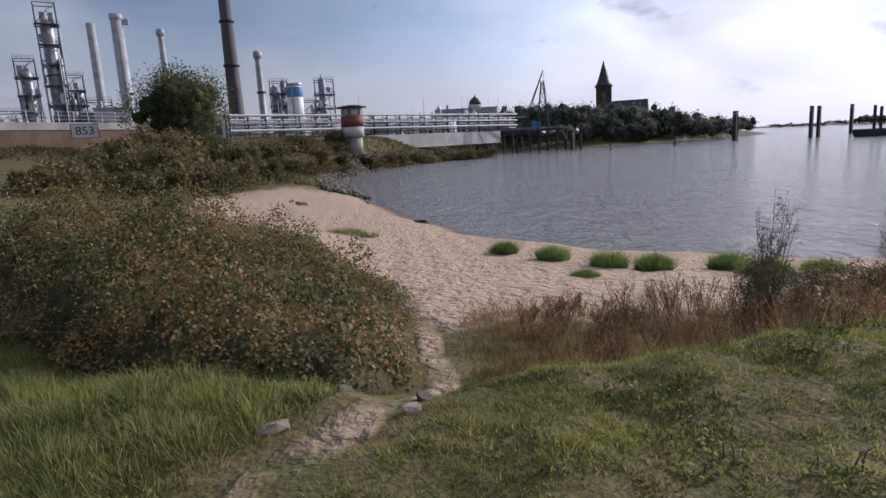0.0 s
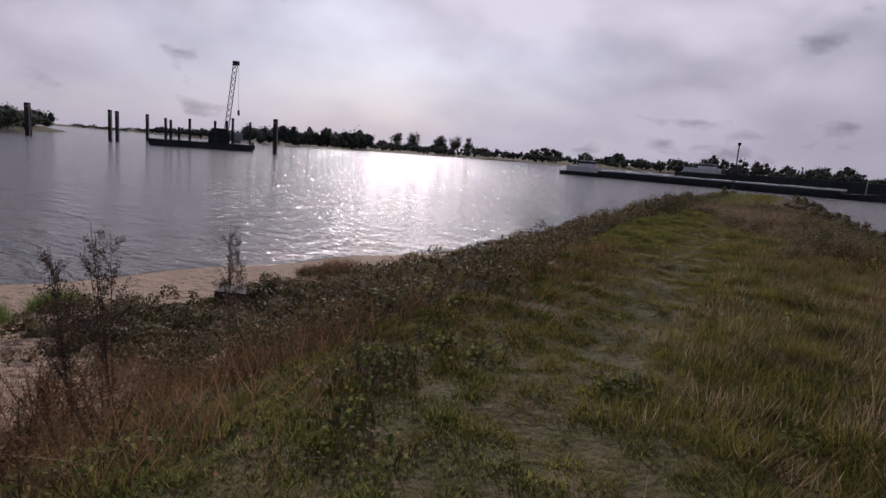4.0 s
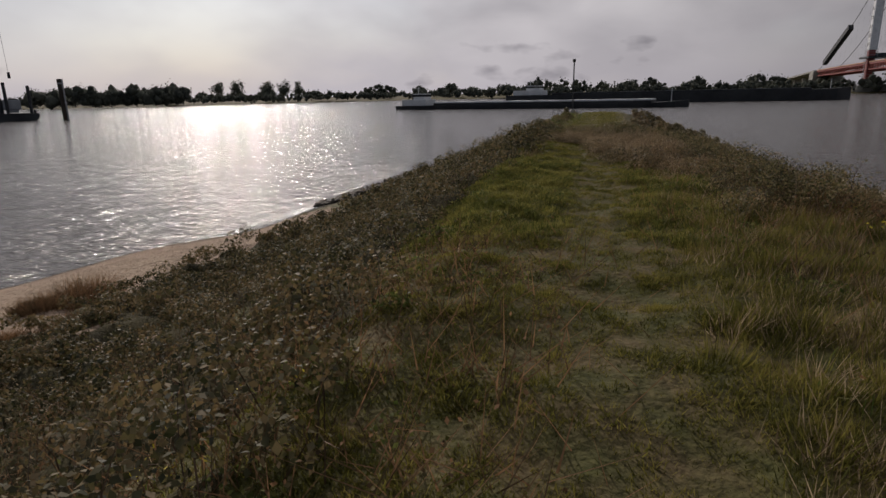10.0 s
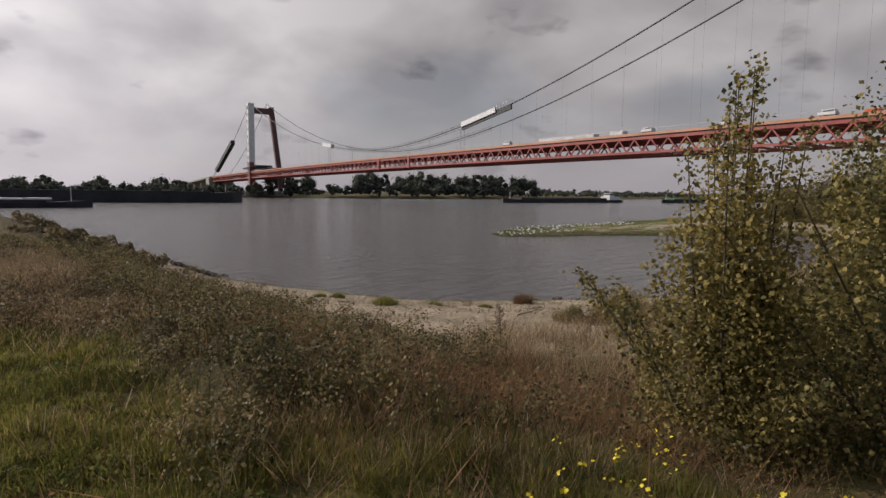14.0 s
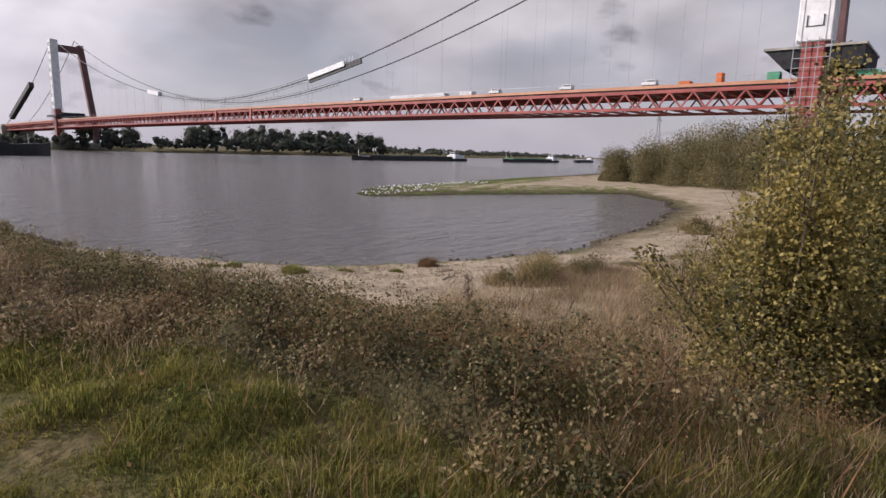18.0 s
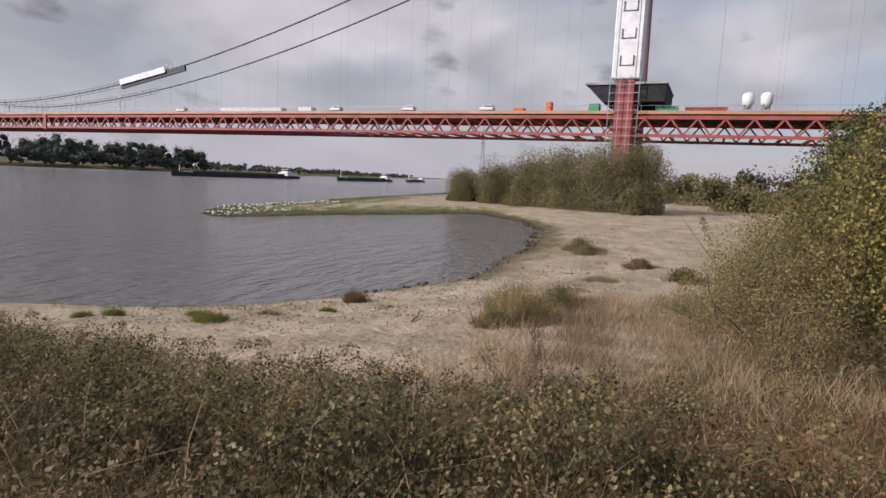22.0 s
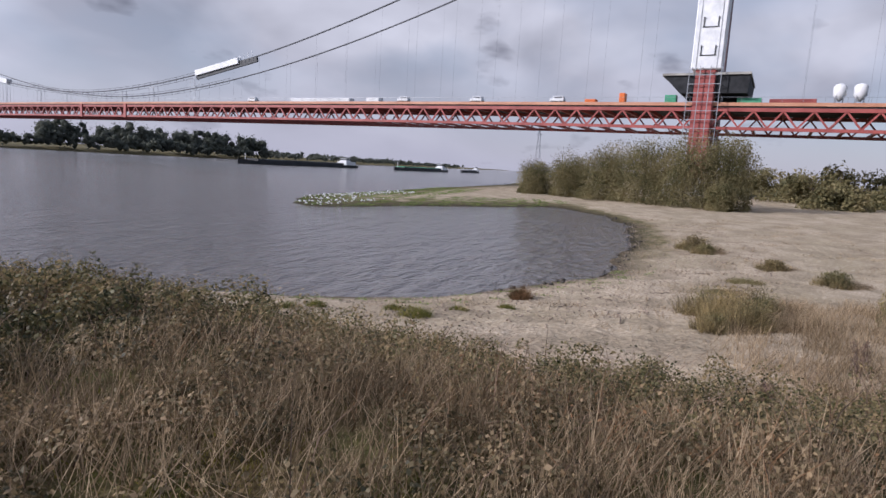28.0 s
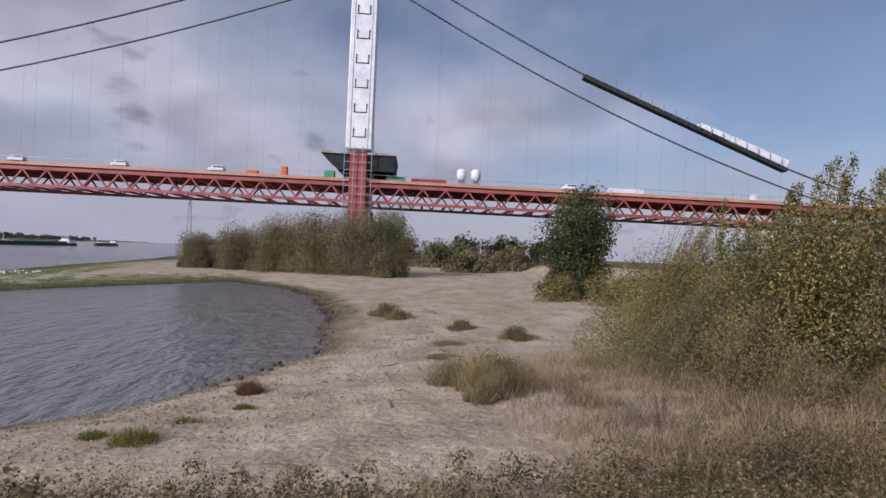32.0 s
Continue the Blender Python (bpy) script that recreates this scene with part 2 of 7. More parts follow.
M = {
    "bridge_red": mat("bridge_red_paint", (0.25, 0.058, 0.052), (0.40, 0.105, 0.092), 0.55, scale=0.25, fine=3.0, bump=0.05),
    # shaded copy of bridge_red: the backlit look is painted into the colour
    "bridge_backlit": mat("backlit_red_paint", (0.10, 0.050, 0.050), (0.18, 0.088, 0.085), 0.6, scale=0.25, fine=3.0, bump=0.05),
    # lighter orange with the sunlight on the deck edge put into the colour
    "bridge_orange": mat("sunlit_bridge_edge", (0.44, 0.20, 0.12), (0.58, 0.31, 0.20), 0.55, scale=0.2, fine=2.0, bump=0.05),
    "asphalt": mat("asphalt", (0.04, 0.04, 0.042), (0.075, 0.075, 0.075), 0.85, fine=60),
    "wrap": mat("white_tarpaulin", (0.60, 0.62, 0.64), (0.84, 0.85, 0.86), 0.55, scale=0.35, fine=1.6, bump=0.4, bump_dist=0.12),
    "steel": mat("galvanised_steel", (0.22, 0.23, 0.25), (0.45, 0.46, 0.48), 0.42, 0.7, scale=0.8, fine=6),
    "tower_steel": mat("plant_steel", (0.13, 0.14, 0.17), (0.40, 0.41, 0.45), 0.45, 0.4, scale=0.5, fine=4),
    "frame_steel": mat("painted_frame_steel", (0.045, 0.048, 0.065), (0.13, 0.135, 0.165), 0.6, 0.2, scale=0.5, fine=5),
    "dark_stack": mat("dark_stack_paint", (0.040, 0.036, 0.042), (0.095, 0.085, 0.095), 0.7, scale=0.08, fine=0.8),
    "dark_steel": mat("dark_steel", (0.02, 0.022, 0.026), (0.06, 0.065, 0.07), 0.55, 0.3, scale=1.0, fine=9),
    "cable": mat("cable_grey", (0.06, 0.065, 0.075), (0.14, 0.145, 0.16), 0.6, 0.2),
    "black_net": mat("black_netting", (0.008, 0.009, 0.011), (0.03, 0.032, 0.036), 0.8, scale=0.8, fine=5),
    "concrete": mat("weathered_concrete", (0.22, 0.21, 0.19), (0.42, 0.41, 0.38), 0.85, scale=0.25, fine=4, bump=0.3),
    "pale_wall": mat("pale_flood_wall", (0.36, 0.36, 0.34), (0.56, 0.55, 0.53), 0.85, scale=0.2, fine=3, bump=0.2),
    "brown_wall": mat("brown_brick_flood_wall", (0.10, 0.065, 0.045), (0.20, 0.13, 0.09), 0.9, scale=0.4, fine=5, bump=0.3),
    "white": mat("white_paint", (0.62, 0.63, 0.64), (0.80, 0.81, 0.82), 0.5, scale=0.3, fine=4, bump=0.05),
    "grey_paint": mat("grey_paint", (0.26, 0.27, 0.29), (0.44, 0.45, 0.47), 0.5, scale=0.3, fine=4, bump=0.05),
    "orange": mat("orange_plastic", (0.62, 0.13, 0.03), (0.80, 0.22, 0.05), 0.5),
    "green_box": mat("green_container", (0.06, 0.28, 0.16), (0.10, 0.40, 0.24), 0.5),
    "blue": mat("blue_paint", (0.05, 0.16, 0.36), (0.10, 0.25, 0.48), 0.5),
    "red_band": mat("faded_red_band", (0.13, 0.040, 0.036), (0.22, 0.065, 0.055), 0.7, scale=0.5),
    "church_brick": mat("dark_church_brick", (0.05, 0.035, 0.03), (0.11, 0.075, 0.06), 0.9, scale=0.2, fine=2),
    "slate": mat("slate_roof", (0.03, 0.033, 0.04), (0.07, 0.072, 0.08), 0.6, scale=0.3, fine=3),
    "hull": mat("dark_ship_hull", (0.012, 0.014, 0.018), (0.045, 0.048, 0.052), 0.5, scale=0.15, fine=1.5),
    "glass": mat("dark_window_glass", (0.02, 0.025, 0.03), (0.05, 0.055, 0.06), 0.12, spec=0.8, bump=0),
    "timber": mat("dark_wet_timber", (0.025, 0.02, 0.016), (0.075, 0.06, 0.045), 0.8, scale=0.6, fine=8, bump=0.3, squash=(1, 1, 0.2)),
    "stone": mat("basalt_stone", (0.045, 0.038, 0.032), (0.16, 0.135, 0.11), 0.9, scale=1.2, fine=14, bump=0.4, objects=0.3, island=0.3),
    "pale_stone": mat("pale_boulder", (0.15, 0.115, 0.09), (0.34, 0.27, 0.21), 0.85, scale=3, fine=30, bump=0.4, objects=0.2),
    "bark": mat("bark", (0.045, 0.035, 0.026), (0.13, 0.10, 0.075), 0.9, scale=4, fine=25, bump=0.5, squash=(1, 1, 0.3)),
    # the litter colour also carries the shade inside the brambles
    "litter": mat("shaded_bramble_litter", (0.030, 0.028, 0.014), (0.11, 0.092, 0.046), 0.95, scale=2.5, fine=28, bump=0.8, bump_dist=0.05, spec=0.1),
    "stem": mat("dry_stem", (0.07, 0.045, 0.03), (0.19, 0.12, 0.075), 0.8, island=0.5),
}

# ---- helpers for building ----
def mesh_of(name, verts, faces, material, smooth=False):
    me = bpy.data.meshes.new(name)
    me.from_pydata([tuple(v) for v in verts], [], [tuple(f) for f in faces])
    me.materials.append(material)
    if smooth:
        me.shade_smooth()
    return me


def quick_mesh(name, co, quads, material, smooth=False):
    """A mesh straight from arrays: co (n, 3), quads (m, 3 or 4)."""
    co, quads = np.asarray(co, np.float32), np.asarray(quads, np.int32)
    k = quads.shape[1]
    me = bpy.data.meshes.new(name)
    me.vertices.add(len(co))
    me.vertices.foreach_set("co", co.ravel())
    me.loops.add(quads.size)
    me.loops.foreach_set("vertex_index", quads.ravel())
    me.polygons.add(len(quads))
    me.polygons.foreach_set("loop_start", np.arange(0, quads.size, k, dtype=np.int32))
    me.materials.append(material)
    me.update(calc_edges=True)
    if smooth:
        me.shade_smooth()
    return me


def thing(name, label, category, at=(0, 0, 0), turn=0, group="", kind=""):
    ob = new(name)
    ob.empty_display_size = 0.2
    ob.matrix_world = pose(*at, 0, 0, turn)
    return tagged(ob, label, category, group, kind)


def part(name, data, material, parent, label=""):
    """Links a bmesh or mesh as one mesh object under a thing or a part."""
    if isinstance(data, bmesh.types.BMesh):
        me = bpy.data.meshes.new(name)
        data.normal_update()
        data.to_mesh(me)
        data.free()
        me.materials.append(material)
    else:
        me = data
    ob = new(name, me)
    ob.parent = parent
    return tagged(ob, label)


def boxes(*specs, bevel=0.0):
    """One bmesh of boxes: each (cx, cy, cz, sx, sy, sz) or with a matrix after it."""
    bm = bmesh.new()
    for s in specs:
        m = Matrix.Translation(s[:3]) @ (s[6] if len(s) > 6 else Matrix()) @ Matrix.Diagonal((s[3], s[4], s[5], 1))
        bmesh.ops.create_cube(bm, size=1, matrix=m)
    if bevel:
        bmesh.ops.bevel(bm, geom=bm.edges[:], offset=bevel, segments=1, affect="EDGES")
    return bm


def add_beam(bm, a, b, w, h=None):
    """A square bar from a to b."""
    a, b = Vector(a), Vector(b)
    d = b - a
    q = d.to_track_quat("Z", "Y" if abs(d.normalized().y) < 0.95 else "X").to_matrix().to_4x4()
    m = Matrix.Translation((a + b) / 2) @ q @ Matrix.Diagonal((w, h or w, d.length, 1))
    bmesh.ops.create_cube(bm, size=1, matrix=m)


def add_rod(bm, a, b, r1, r2=None, n=10):
    a, b = Vector(a), Vector(b)
    d = b - a
    q = d.to_track_quat("Z", "Y").to_matrix().to_4x4()
    bmesh.ops.create_cone(bm, cap_ends=True, segments=n, radius1=r1, radius2=r1 if r2 is None else r2, depth=d.length,
                          matrix=Matrix.Translation((a + b) / 2) @ q)


def rod(a, b, r1, r2=None, n=12):
    bm = bmesh.new()
    add_rod(bm, a, b, r1, r2, n)
    return bm


def beams(pairs, w):
    bm = bmesh.new()
    for a, b in pairs:
        add_beam(bm, a, b, w)
    return bm


def lathe(profile, n=24):
    """A turned body from (radius, height) pairs."""
    bm = bmesh.new()
    rings = []
    for r, z in profile:
        rings.append([bm.verts.new((r * math.cos(2 * math.pi * i / n), r * math.sin(2 * math.pi * i / n), z)) for i in range(n)])
    for a, b in zip(rings, rings[1:]):
        for i in range(n):
            f = bm.faces.new((a[i], a[(i + 1) % n], b[(i + 1) % n], b[i]))
            f.smooth = True
    for ring, flip in ((rings[0], True), (rings[-1], False)):
        bm.faces.new(ring[::-1] if flip else ring)
    return bm


# ---- the ground: one sheet shaped by the shoreline, the groyne and the dike ----
NEAR_COAST = [(-3000, 700), (-1200, 420), (-700, 290), (-445, 200), (-322, 83), (-300, 35), (-310, 0), (-180, -37), (-104, -38),
              (-56, -23), (-37, -15.5), (-28, -10.5), (-22.3, -4), (-18.7, 4), (-16.4, 13), (-14.2, 19), (-13.4, 27), (-13, 44),
              (-7, 53), (3, 54), (10, 48), (13, 36), (16, 29), (19.4, 24.3), (24.3, 21.8), (32, 19.7), (49, 21), (68, 24.5), (80, 30),
              (90, 39), (67, 51), (51, 56.5), (54, 62), (67, 71), (92, 74), (126, 81), (205, 92), (400, 140), (900, 250), (3500, 600)]
FAR_COAST = [(-3500, 1150), (-1000, 600), (-640, 470), (-450, 500), (-390, 640), (-250, 690), (0, 640), (172, 505), (300, 440),
             (600, 470), (1500, 720), (3800, 1400)]
TRACK = [(5.4, -14.2), (4.2, -13.3), (3.1, -12.75), (2.5, -12.4), (1.8, -12.1), (0.8, -11.9), (-1.0, -12.0), (-4.0, -12.5), (-8.0, -13.1)]
WORN = [(3.2, -10), (1.9, -5), (0.9, 3), (0.6, 10), (-0.5, 24), (-1.0, 40)]
RIDGE = [(6, -60), (5, -14), (2, -4), (0.5, 8), (-0.8, 22), (-1.0, 43)]


def line_distance(px, py, line):
    best = np.full(px.shape, 1e9)
    for (ax, ay), (bx, by) in zip(line, line[1:]):
        vx, vy = bx - ax, by - ay
        s = np.clip(((px - ax) * vx + (py - ay) * vy) / (vx * vx + vy * vy), 0, 1)
        best = np.minimum(best, np.hypot(px - ax - s * vx, py - ay - s * vy))
    return best


def inside(px, py, poly):
    res = np.zeros(px.shape, bool)
    for (ax, ay), (bx, by) in zip(poly, poly[1:] + poly[:1]):
        if ay != by:
            res ^= ((ay > py) != (by > py)) & (px < (bx - ax) * (py - ay) / (by - ay) + ax)
    return res


def step01(v, a, b):
    s = np.clip((v - a) / (b - a), 0, 1)
    return s * s * (3 - 2 * s)


def ripple(px, py, size, seed):
    """Smooth pseudo-random relief from a few turned waves."""
    rng = np.random.RandomState(seed)
    v = np.zeros(px.shape)
    for k in range(7):
        a, f, p = rng.uniform(0, 6.3), rng.uniform(0.6, 2.2) / size, rng.uniform(0, 6.3)
        v += np.sin(6.283 * f * (px * np.cos(a) + py * np.sin(a)) + p)
    return v / 4.0


def coast_distance(px, py):
    near = np.where(inside(px, py, NEAR_COAST + [(3500, -4500), (-3000, -4500)]), 1, -1) * line_distance(px, py, NEAR_COAST)
    far = np.where(inside(px, py, FAR_COAST + [(3800, 4900), (-3500, 4900)]), 1, -1) * line_distance(px, py, FAR_COAST)
    return near, far


def ground(px, py):
    """Height of the ground, and how far it is a sandy beach."""
    px, py = np.atleast_1d(np.asarray(px, float)), np.atleast_1d(np.asarray(py, float))
    near, far = coast_distance(px, py)
    wob = ripple(px, py, 9.0, 3)
    dn = near + 0.5 * wob
    right = step01(px, 14, 34)
    dike = step01(-px, 42, 75)
    k = 0.10 * (1 - right) + 0.022 * right
    k = k * (1 - dike) + (0.16 + 0.50 * step01(-px, 105, 150) * (1 - step01(-px, 245, 275))) * dike
    cap = 4.1 * (1 - right) + 3.2 * right
    cap = cap * (1 - dike) + 9.2 * dike
    lip = 0.45 * (1 - np.exp(-np.maximum(dn, 0) / 3.0)) + 1.0 * dike * (1 - np.exp(-np.maximum(dn, 0) / 4.0))
    lip = lip * (1 - 0.62 * step01(px, 38, 50) * step01(py, 30, 40))
    beach = np.where(dn > 0, np.minimum(lip + k * dn, cap), np.maximum(0.10 * dn, -4.0))
    rd = line_distance(px, py, RIDGE)
    axis = np.interp(py, [-60, -14, -4, 8, 22, 43], [6, 5, 2, 0.5, -0.8, -1.0])
    left = step01(axis - px, -0.8, 0.8)
    out = step01(py, -4, 5)
    narrow = step01(py, -14.5, -11.5)
    crest = (1 - left) * (3.0 + 2.5 * step01(-py, -2, 12) - 0.9 * step01(py, 8, 13)) + left * (3.1 - 0.9 * narrow - 0.5 * out)
    mound = 3.92 - (0.37 + left * (0.05 + 0.08 * narrow * (1 - out))) * np.maximum(0, rd - crest)
    mound = np.where(rd < crest, 3.92 + 0.02 * wob, mound)
    h = np.maximum(beach, mound)
    inland = step01(-py, 15, 24) * step01(px, -26, -10)
    h = np.where(near > 0, h * (1 - inland) + np.maximum(h, 3.95) * inland, h)
    far_h = np.where(far > 0, np.minimum(0.5 + 0.10 * far, 2.5 + 0.002 * far), -4.0)
    h = np.maximum(h, far_h)
    sand = step01(dn, -6, 0.5) * (1 - step01(h, 1.7, 2.5)) * (1 - dike) * (1 - step01(mound, 1.3, 2.2)) * (1 - step01(py, 19, 24) * step01(-px, 4, 8))
    sand = np.maximum(sand, right * (1 - step01(dn, 60, 90)) * (1 - step01(mound, 1.2, 2.2)) * (near > -8))
    bank = left * narrow * (1 - out)
    sand = np.maximum(sand, bank * step01(dn, 0, 1) * (1 - step01(mound, 2.3, 3.3)) * (px > -30) * (0.35 + 0.65 * step01(-px, 3.2, 6.0)))
    track = line_distance(px, py, TRACK)
    h = h - 0.05 * np.exp(-(track / 0.55) ** 2)
    sand = np.maximum(sand, 0.50 * np.exp(-(track / 0.31) ** 4))
    worn = line_distance(px, py, WORN)
    sand = np.maximum(sand, 0.33 * np.exp(-(worn / 0.5) ** 2))
    h = h - 0.05 * np.exp(-(worn / 0.6) ** 2)
    h = h + 0.05 * ripple(px, py, 1.6, 5) * step01(h, 0.1, 0.6) + 0.015 * ripple(px, py, 0.5, 6) * step01(h, 0.05, 0.3)
    return h, sand


def ground_z(x, y):
    return float(ground(x, y)[0][0])


def graded(lo, hi, fine_lo, fine_hi, fine, grow=1.09):
    inner = list(np.arange(fine_lo, fine_hi + 1e-6, fine))
    step, v, up = fine, fine_hi, []
    while v < hi:
        step *= grow
        v += step
        up.append(v)
    step, v, down = fine, fine_lo, []
    while v > lo:
        step *= grow
        v -= step
        down.append(v)
    return np.array(down[::-1] + inner + up)


gx, gy = graded(-4200, 4200, -26, 26, 0.33), graded(-4200, 4800, -22, 28, 0.33)
gx = np.unique(np.round(np.concatenate([gx, np.arange(-250, -30, 4.0), np.arange(34, 110, 4.0), np.arange(-3, 6.5, 0.165)]), 2))
gy = np.unique(np.round(np.concatenate([gy, np.arange(-70, -25, 4.0), np.arange(34, 85, 4.0), np.arange(-15.5, -9, 0.165)]), 2))
GX, GY = np.meshgrid(gx, gy)
GZ, GS = ground(GX.ravel(), GY.ravel())
nx, ny = len(gx), len(gy)
ii = np.arange(nx * ny).reshape(ny, nx)
quads = np.stack([ii[:-1, :-1], ii[:-1, 1:], ii[1:, 1:], ii[1:, :-1]], -1).reshape(-1, 4)


def ground_material():
    m = bpy.data.materials.new("shore_ground")
    m.use_nodes = True
    ns, ln = m.node_tree.nodes, m.node_tree.links
    bsdf = ns["Principled BSDF"]
    geo = ns.new("ShaderNodeNewGeometry")

    def noise_at(scale, detail=5.0):
        n = ns.new("ShaderNodeTexNoise")
        n.inputs["Scale"].default_value, n.inputs["Detail"].default_value = scale, detail
        ln.new(geo.outputs["Position"], n.inputs["Vector"])
        return n.outputs[0]

    def ramp(source, *stops):
        r = ns.new("ShaderNodeValToRGB")
        e = r.color_ramp.elements
        e[0].position, e[0].color = stops[0][0], (*stops[0][1], 1)
        e[1].position, e[1].color = stops[-1][0], (*stops[-1][1], 1)
        for p, c in stops[1:-1]:
            e.new(p).color = (*c, 1)
        ln.new(source, r.inputs[0])
        return r.outputs[0]

    def mixed(f, a, b):
        x = ns.new("ShaderNodeMix")
        x.data_type = "RGBA"
        ln.new(f, x.inputs["Factor"])
        ln.new(a, x.inputs["A"])
        ln.new(b, x.inputs["B"])
        return x.outputs["Result"]

    sand = mixed(ramp(noise_at(0.35), (0.4, (0, 0, 0)), (0.65, (1, 1, 1))),
                 ramp(noise_at(40, 3), (0.3, (0.33, 0.228, 0.160)), (0.7, (0.55, 0.405, 0.295))),
                 ramp(noise_at(14, 6), (0.3, (0.25, 0.168, 0.112)), (0.5, (0.44, 0.320, 0.220)), (0.72, (0.60, 0.465, 0.345))))
    # the downstream beach is paler, with shell and dry grit in it
    where = ns.new("ShaderNodeSeparateXYZ")
    ln.new(geo.outputs["Position"], where.inputs[0])
    far_side = ns.new("ShaderNodeMapRange")
    far_side.inputs["From Min"].default_value, far_side.inputs["From Max"].default_value = 4.0, 12.0
    ln.new(where.outputs["X"], far_side.inputs["Value"])
    gritty = mixed(ramp(noise_at(0.22, 4), (0.40, (0, 0, 0)), (0.62, (1, 1, 1))),
                   ramp(noise_at(9, 7), (0.30, (0.30, 0.240, 0.165)), (0.5, (0.44, 0.355, 0.255)), (0.70, (0.62, 0.53, 0.41))),
                   ramp(noise_at(5, 7), (0.30, (0.26, 0.210, 0.135)), (0.52, (0.38, 0.310, 0.205)), (0.72, (0.58, 0.50, 0.385))))
    gritty = mixed(ramp(noise_at(0.45, 7), (0.45, (0, 0, 0)), (0.62, (1, 1, 1))), gritty,
                   ramp(noise_at(7, 6), (0.32, (0.21, 0.165, 0.110)), (0.68, (0.42, 0.345, 0.245))))
    sand = mixed(far_side.outputs[0], sand, gritty)
    soil = mixed(ramp(noise_at(2.6, 4), (0.35, (0, 0, 0)), (0.65, (1, 1, 1))),
                 ramp(noise_at(25), (0.3, (0.058, 0.060, 0.018)), (0.7, (0.118, 0.114, 0.035))),
                 ramp(noise_at(18), (0.3, (0.090, 0.066, 0.030)), (0.7, (0.19, 0.140, 0.066))))
    mask = ns.new("ShaderNodeAttribute")
    mask.attribute_name = "sand"
    edge = ns.new("ShaderNodeMath")
    edge.operation, edge.inputs[1].default_value = "MULTIPLY_ADD", 0.6
    ln.new(noise_at(1.3), edge.inputs[0])
    ln.new(mask.outputs["Fac"], edge.inputs[2])
    hard = ramp(edge.outputs[0], (0.68, (0, 0, 0)), (0.90, (1, 1, 1)))
    # damp margin at the water's edge
    split = ns.new("ShaderNodeSeparateXYZ")
    ln.new(geo.outputs["Position"], split.inputs[0])
    damp = ramp(split.outputs["Z"], (0.06, (0.34, 0.32, 0.30)), (0.30, (1, 1, 1)))
    # thin algae and mud on the low flats of the downstream bay
    flats = ns.new("ShaderNodeMapRange")
    flats.inputs["From Min"].default_value, flats.inputs["From Max"].default_value = 26.0, 48.0
    ln.new(split.outputs["X"], flats.inputs["Value"])
    patchy = ns.new("ShaderNodeMath")
    patchy.operation, patchy.inputs[1].default_value = "MULTIPLY_ADD", -0.55
    ln.new(noise_at(0.33, 4), patchy.inputs[0])
    ln.new(split.outputs["Z"], patchy.inputs[2])
    lowness = ramp(patchy.outputs[0], (0.0, (1, 1, 1)), (0.14, (0, 0, 0)))
    algae = ns.new("ShaderNodeMath")
    algae.operation = "MULTIPLY"
    ln.new(flats.outputs[0], algae.inputs[0])
    ln.new(lowness, algae.inputs[1])
    green = ramp(noise_at(1.4, 5), (0.35, (0.090, 0.082, 0.032)), (0.55, (0.170, 0.142, 0.070)), (0.70, (0.28, 0.22, 0.13)))
    wet = ns.new("ShaderNodeMix")
    wet.data_type, wet.blend_type = "RGBA", "MULTIPLY"
    wet.inputs["Factor"].default_value = 1.0
    ln.new(mixed(algae.outputs[0], mixed(hard, soil, sand), green), wet.inputs["A"])
    ln.new(damp, wet.inputs["B"])
    ln.new(wet.outputs["Result"], bsdf.inputs["Base Color"])
    bsdf.inputs["Roughness"].default_value = 0.92
    bsdf.inputs["Specular IOR Level"].default_value = 0.25
    steps = ns.new("ShaderNodeTexVoronoi")
    steps.feature, steps.inputs["Scale"].default_value = "SMOOTH_F1", 3.1
    steps.inputs["Smoothness"].default_value = 0.25
    ln.new(geo.outputs["Position"], steps.inputs["Vector"])
    hsum = ns.new("ShaderNodeMath")
    hsum.operation = "MULTIPLY_ADD"
    hsum.inputs[1].default_value = 1.1
    ln.new(noise_at(3.2, 3), hsum.inputs[0])
    hs2 = ns.new("ShaderNodeMath")
    hs2.operation, hs2.inputs[1].default_value = "MULTIPLY_ADD", 0.3
    ln.new(steps.outputs["Distance"], hs2.inputs[0])
    pits = ramp(noise_at(3.6, 4), (0.38, (0, 0, 0)), (0.54, (1, 1, 1)))
    ln.new(pits, hs2.inputs[2])
    ln.new(hs2.outputs[0], hsum.inputs[2])
    trodden = ns.new("ShaderNodeMath")
    trodden.operation = "MULTIPLY"
    # the downstream beach is firmer and smoother
    firm = ns.new("ShaderNodeMapRange")
    firm.inputs["From Min"].default_value, firm.inputs["From Max"].default_value = 3.0, 11.0
    firm.inputs["To Min"].default_value, firm.inputs["To Max"].default_value = 1.0, 0.22
    ln.new(split.outputs["X"], firm.inputs["Value"])
    soft = ns.new("ShaderNodeMath")
    soft.operation = "MULTIPLY"
    ln.new(hsum.outputs[0], soft.inputs[0])
    ln.new(firm.outputs[0], soft.inputs[1])
    ln.new(soft.outputs[0], trodden.inputs[0])
    ln.new(hard, trodden.inputs[1])
    grit = ns.new("ShaderNodeMath")
    grit.operation, grit.inputs[1].default_value = "MULTIPLY_ADD", 0.35
    ln.new(noise_at(22, 4), grit.inputs[0])
    hummock = ns.new("ShaderNodeMath")
    hummock.operation, hummock.inputs[1].default_value = "MULTIPLY_ADD", 1.3
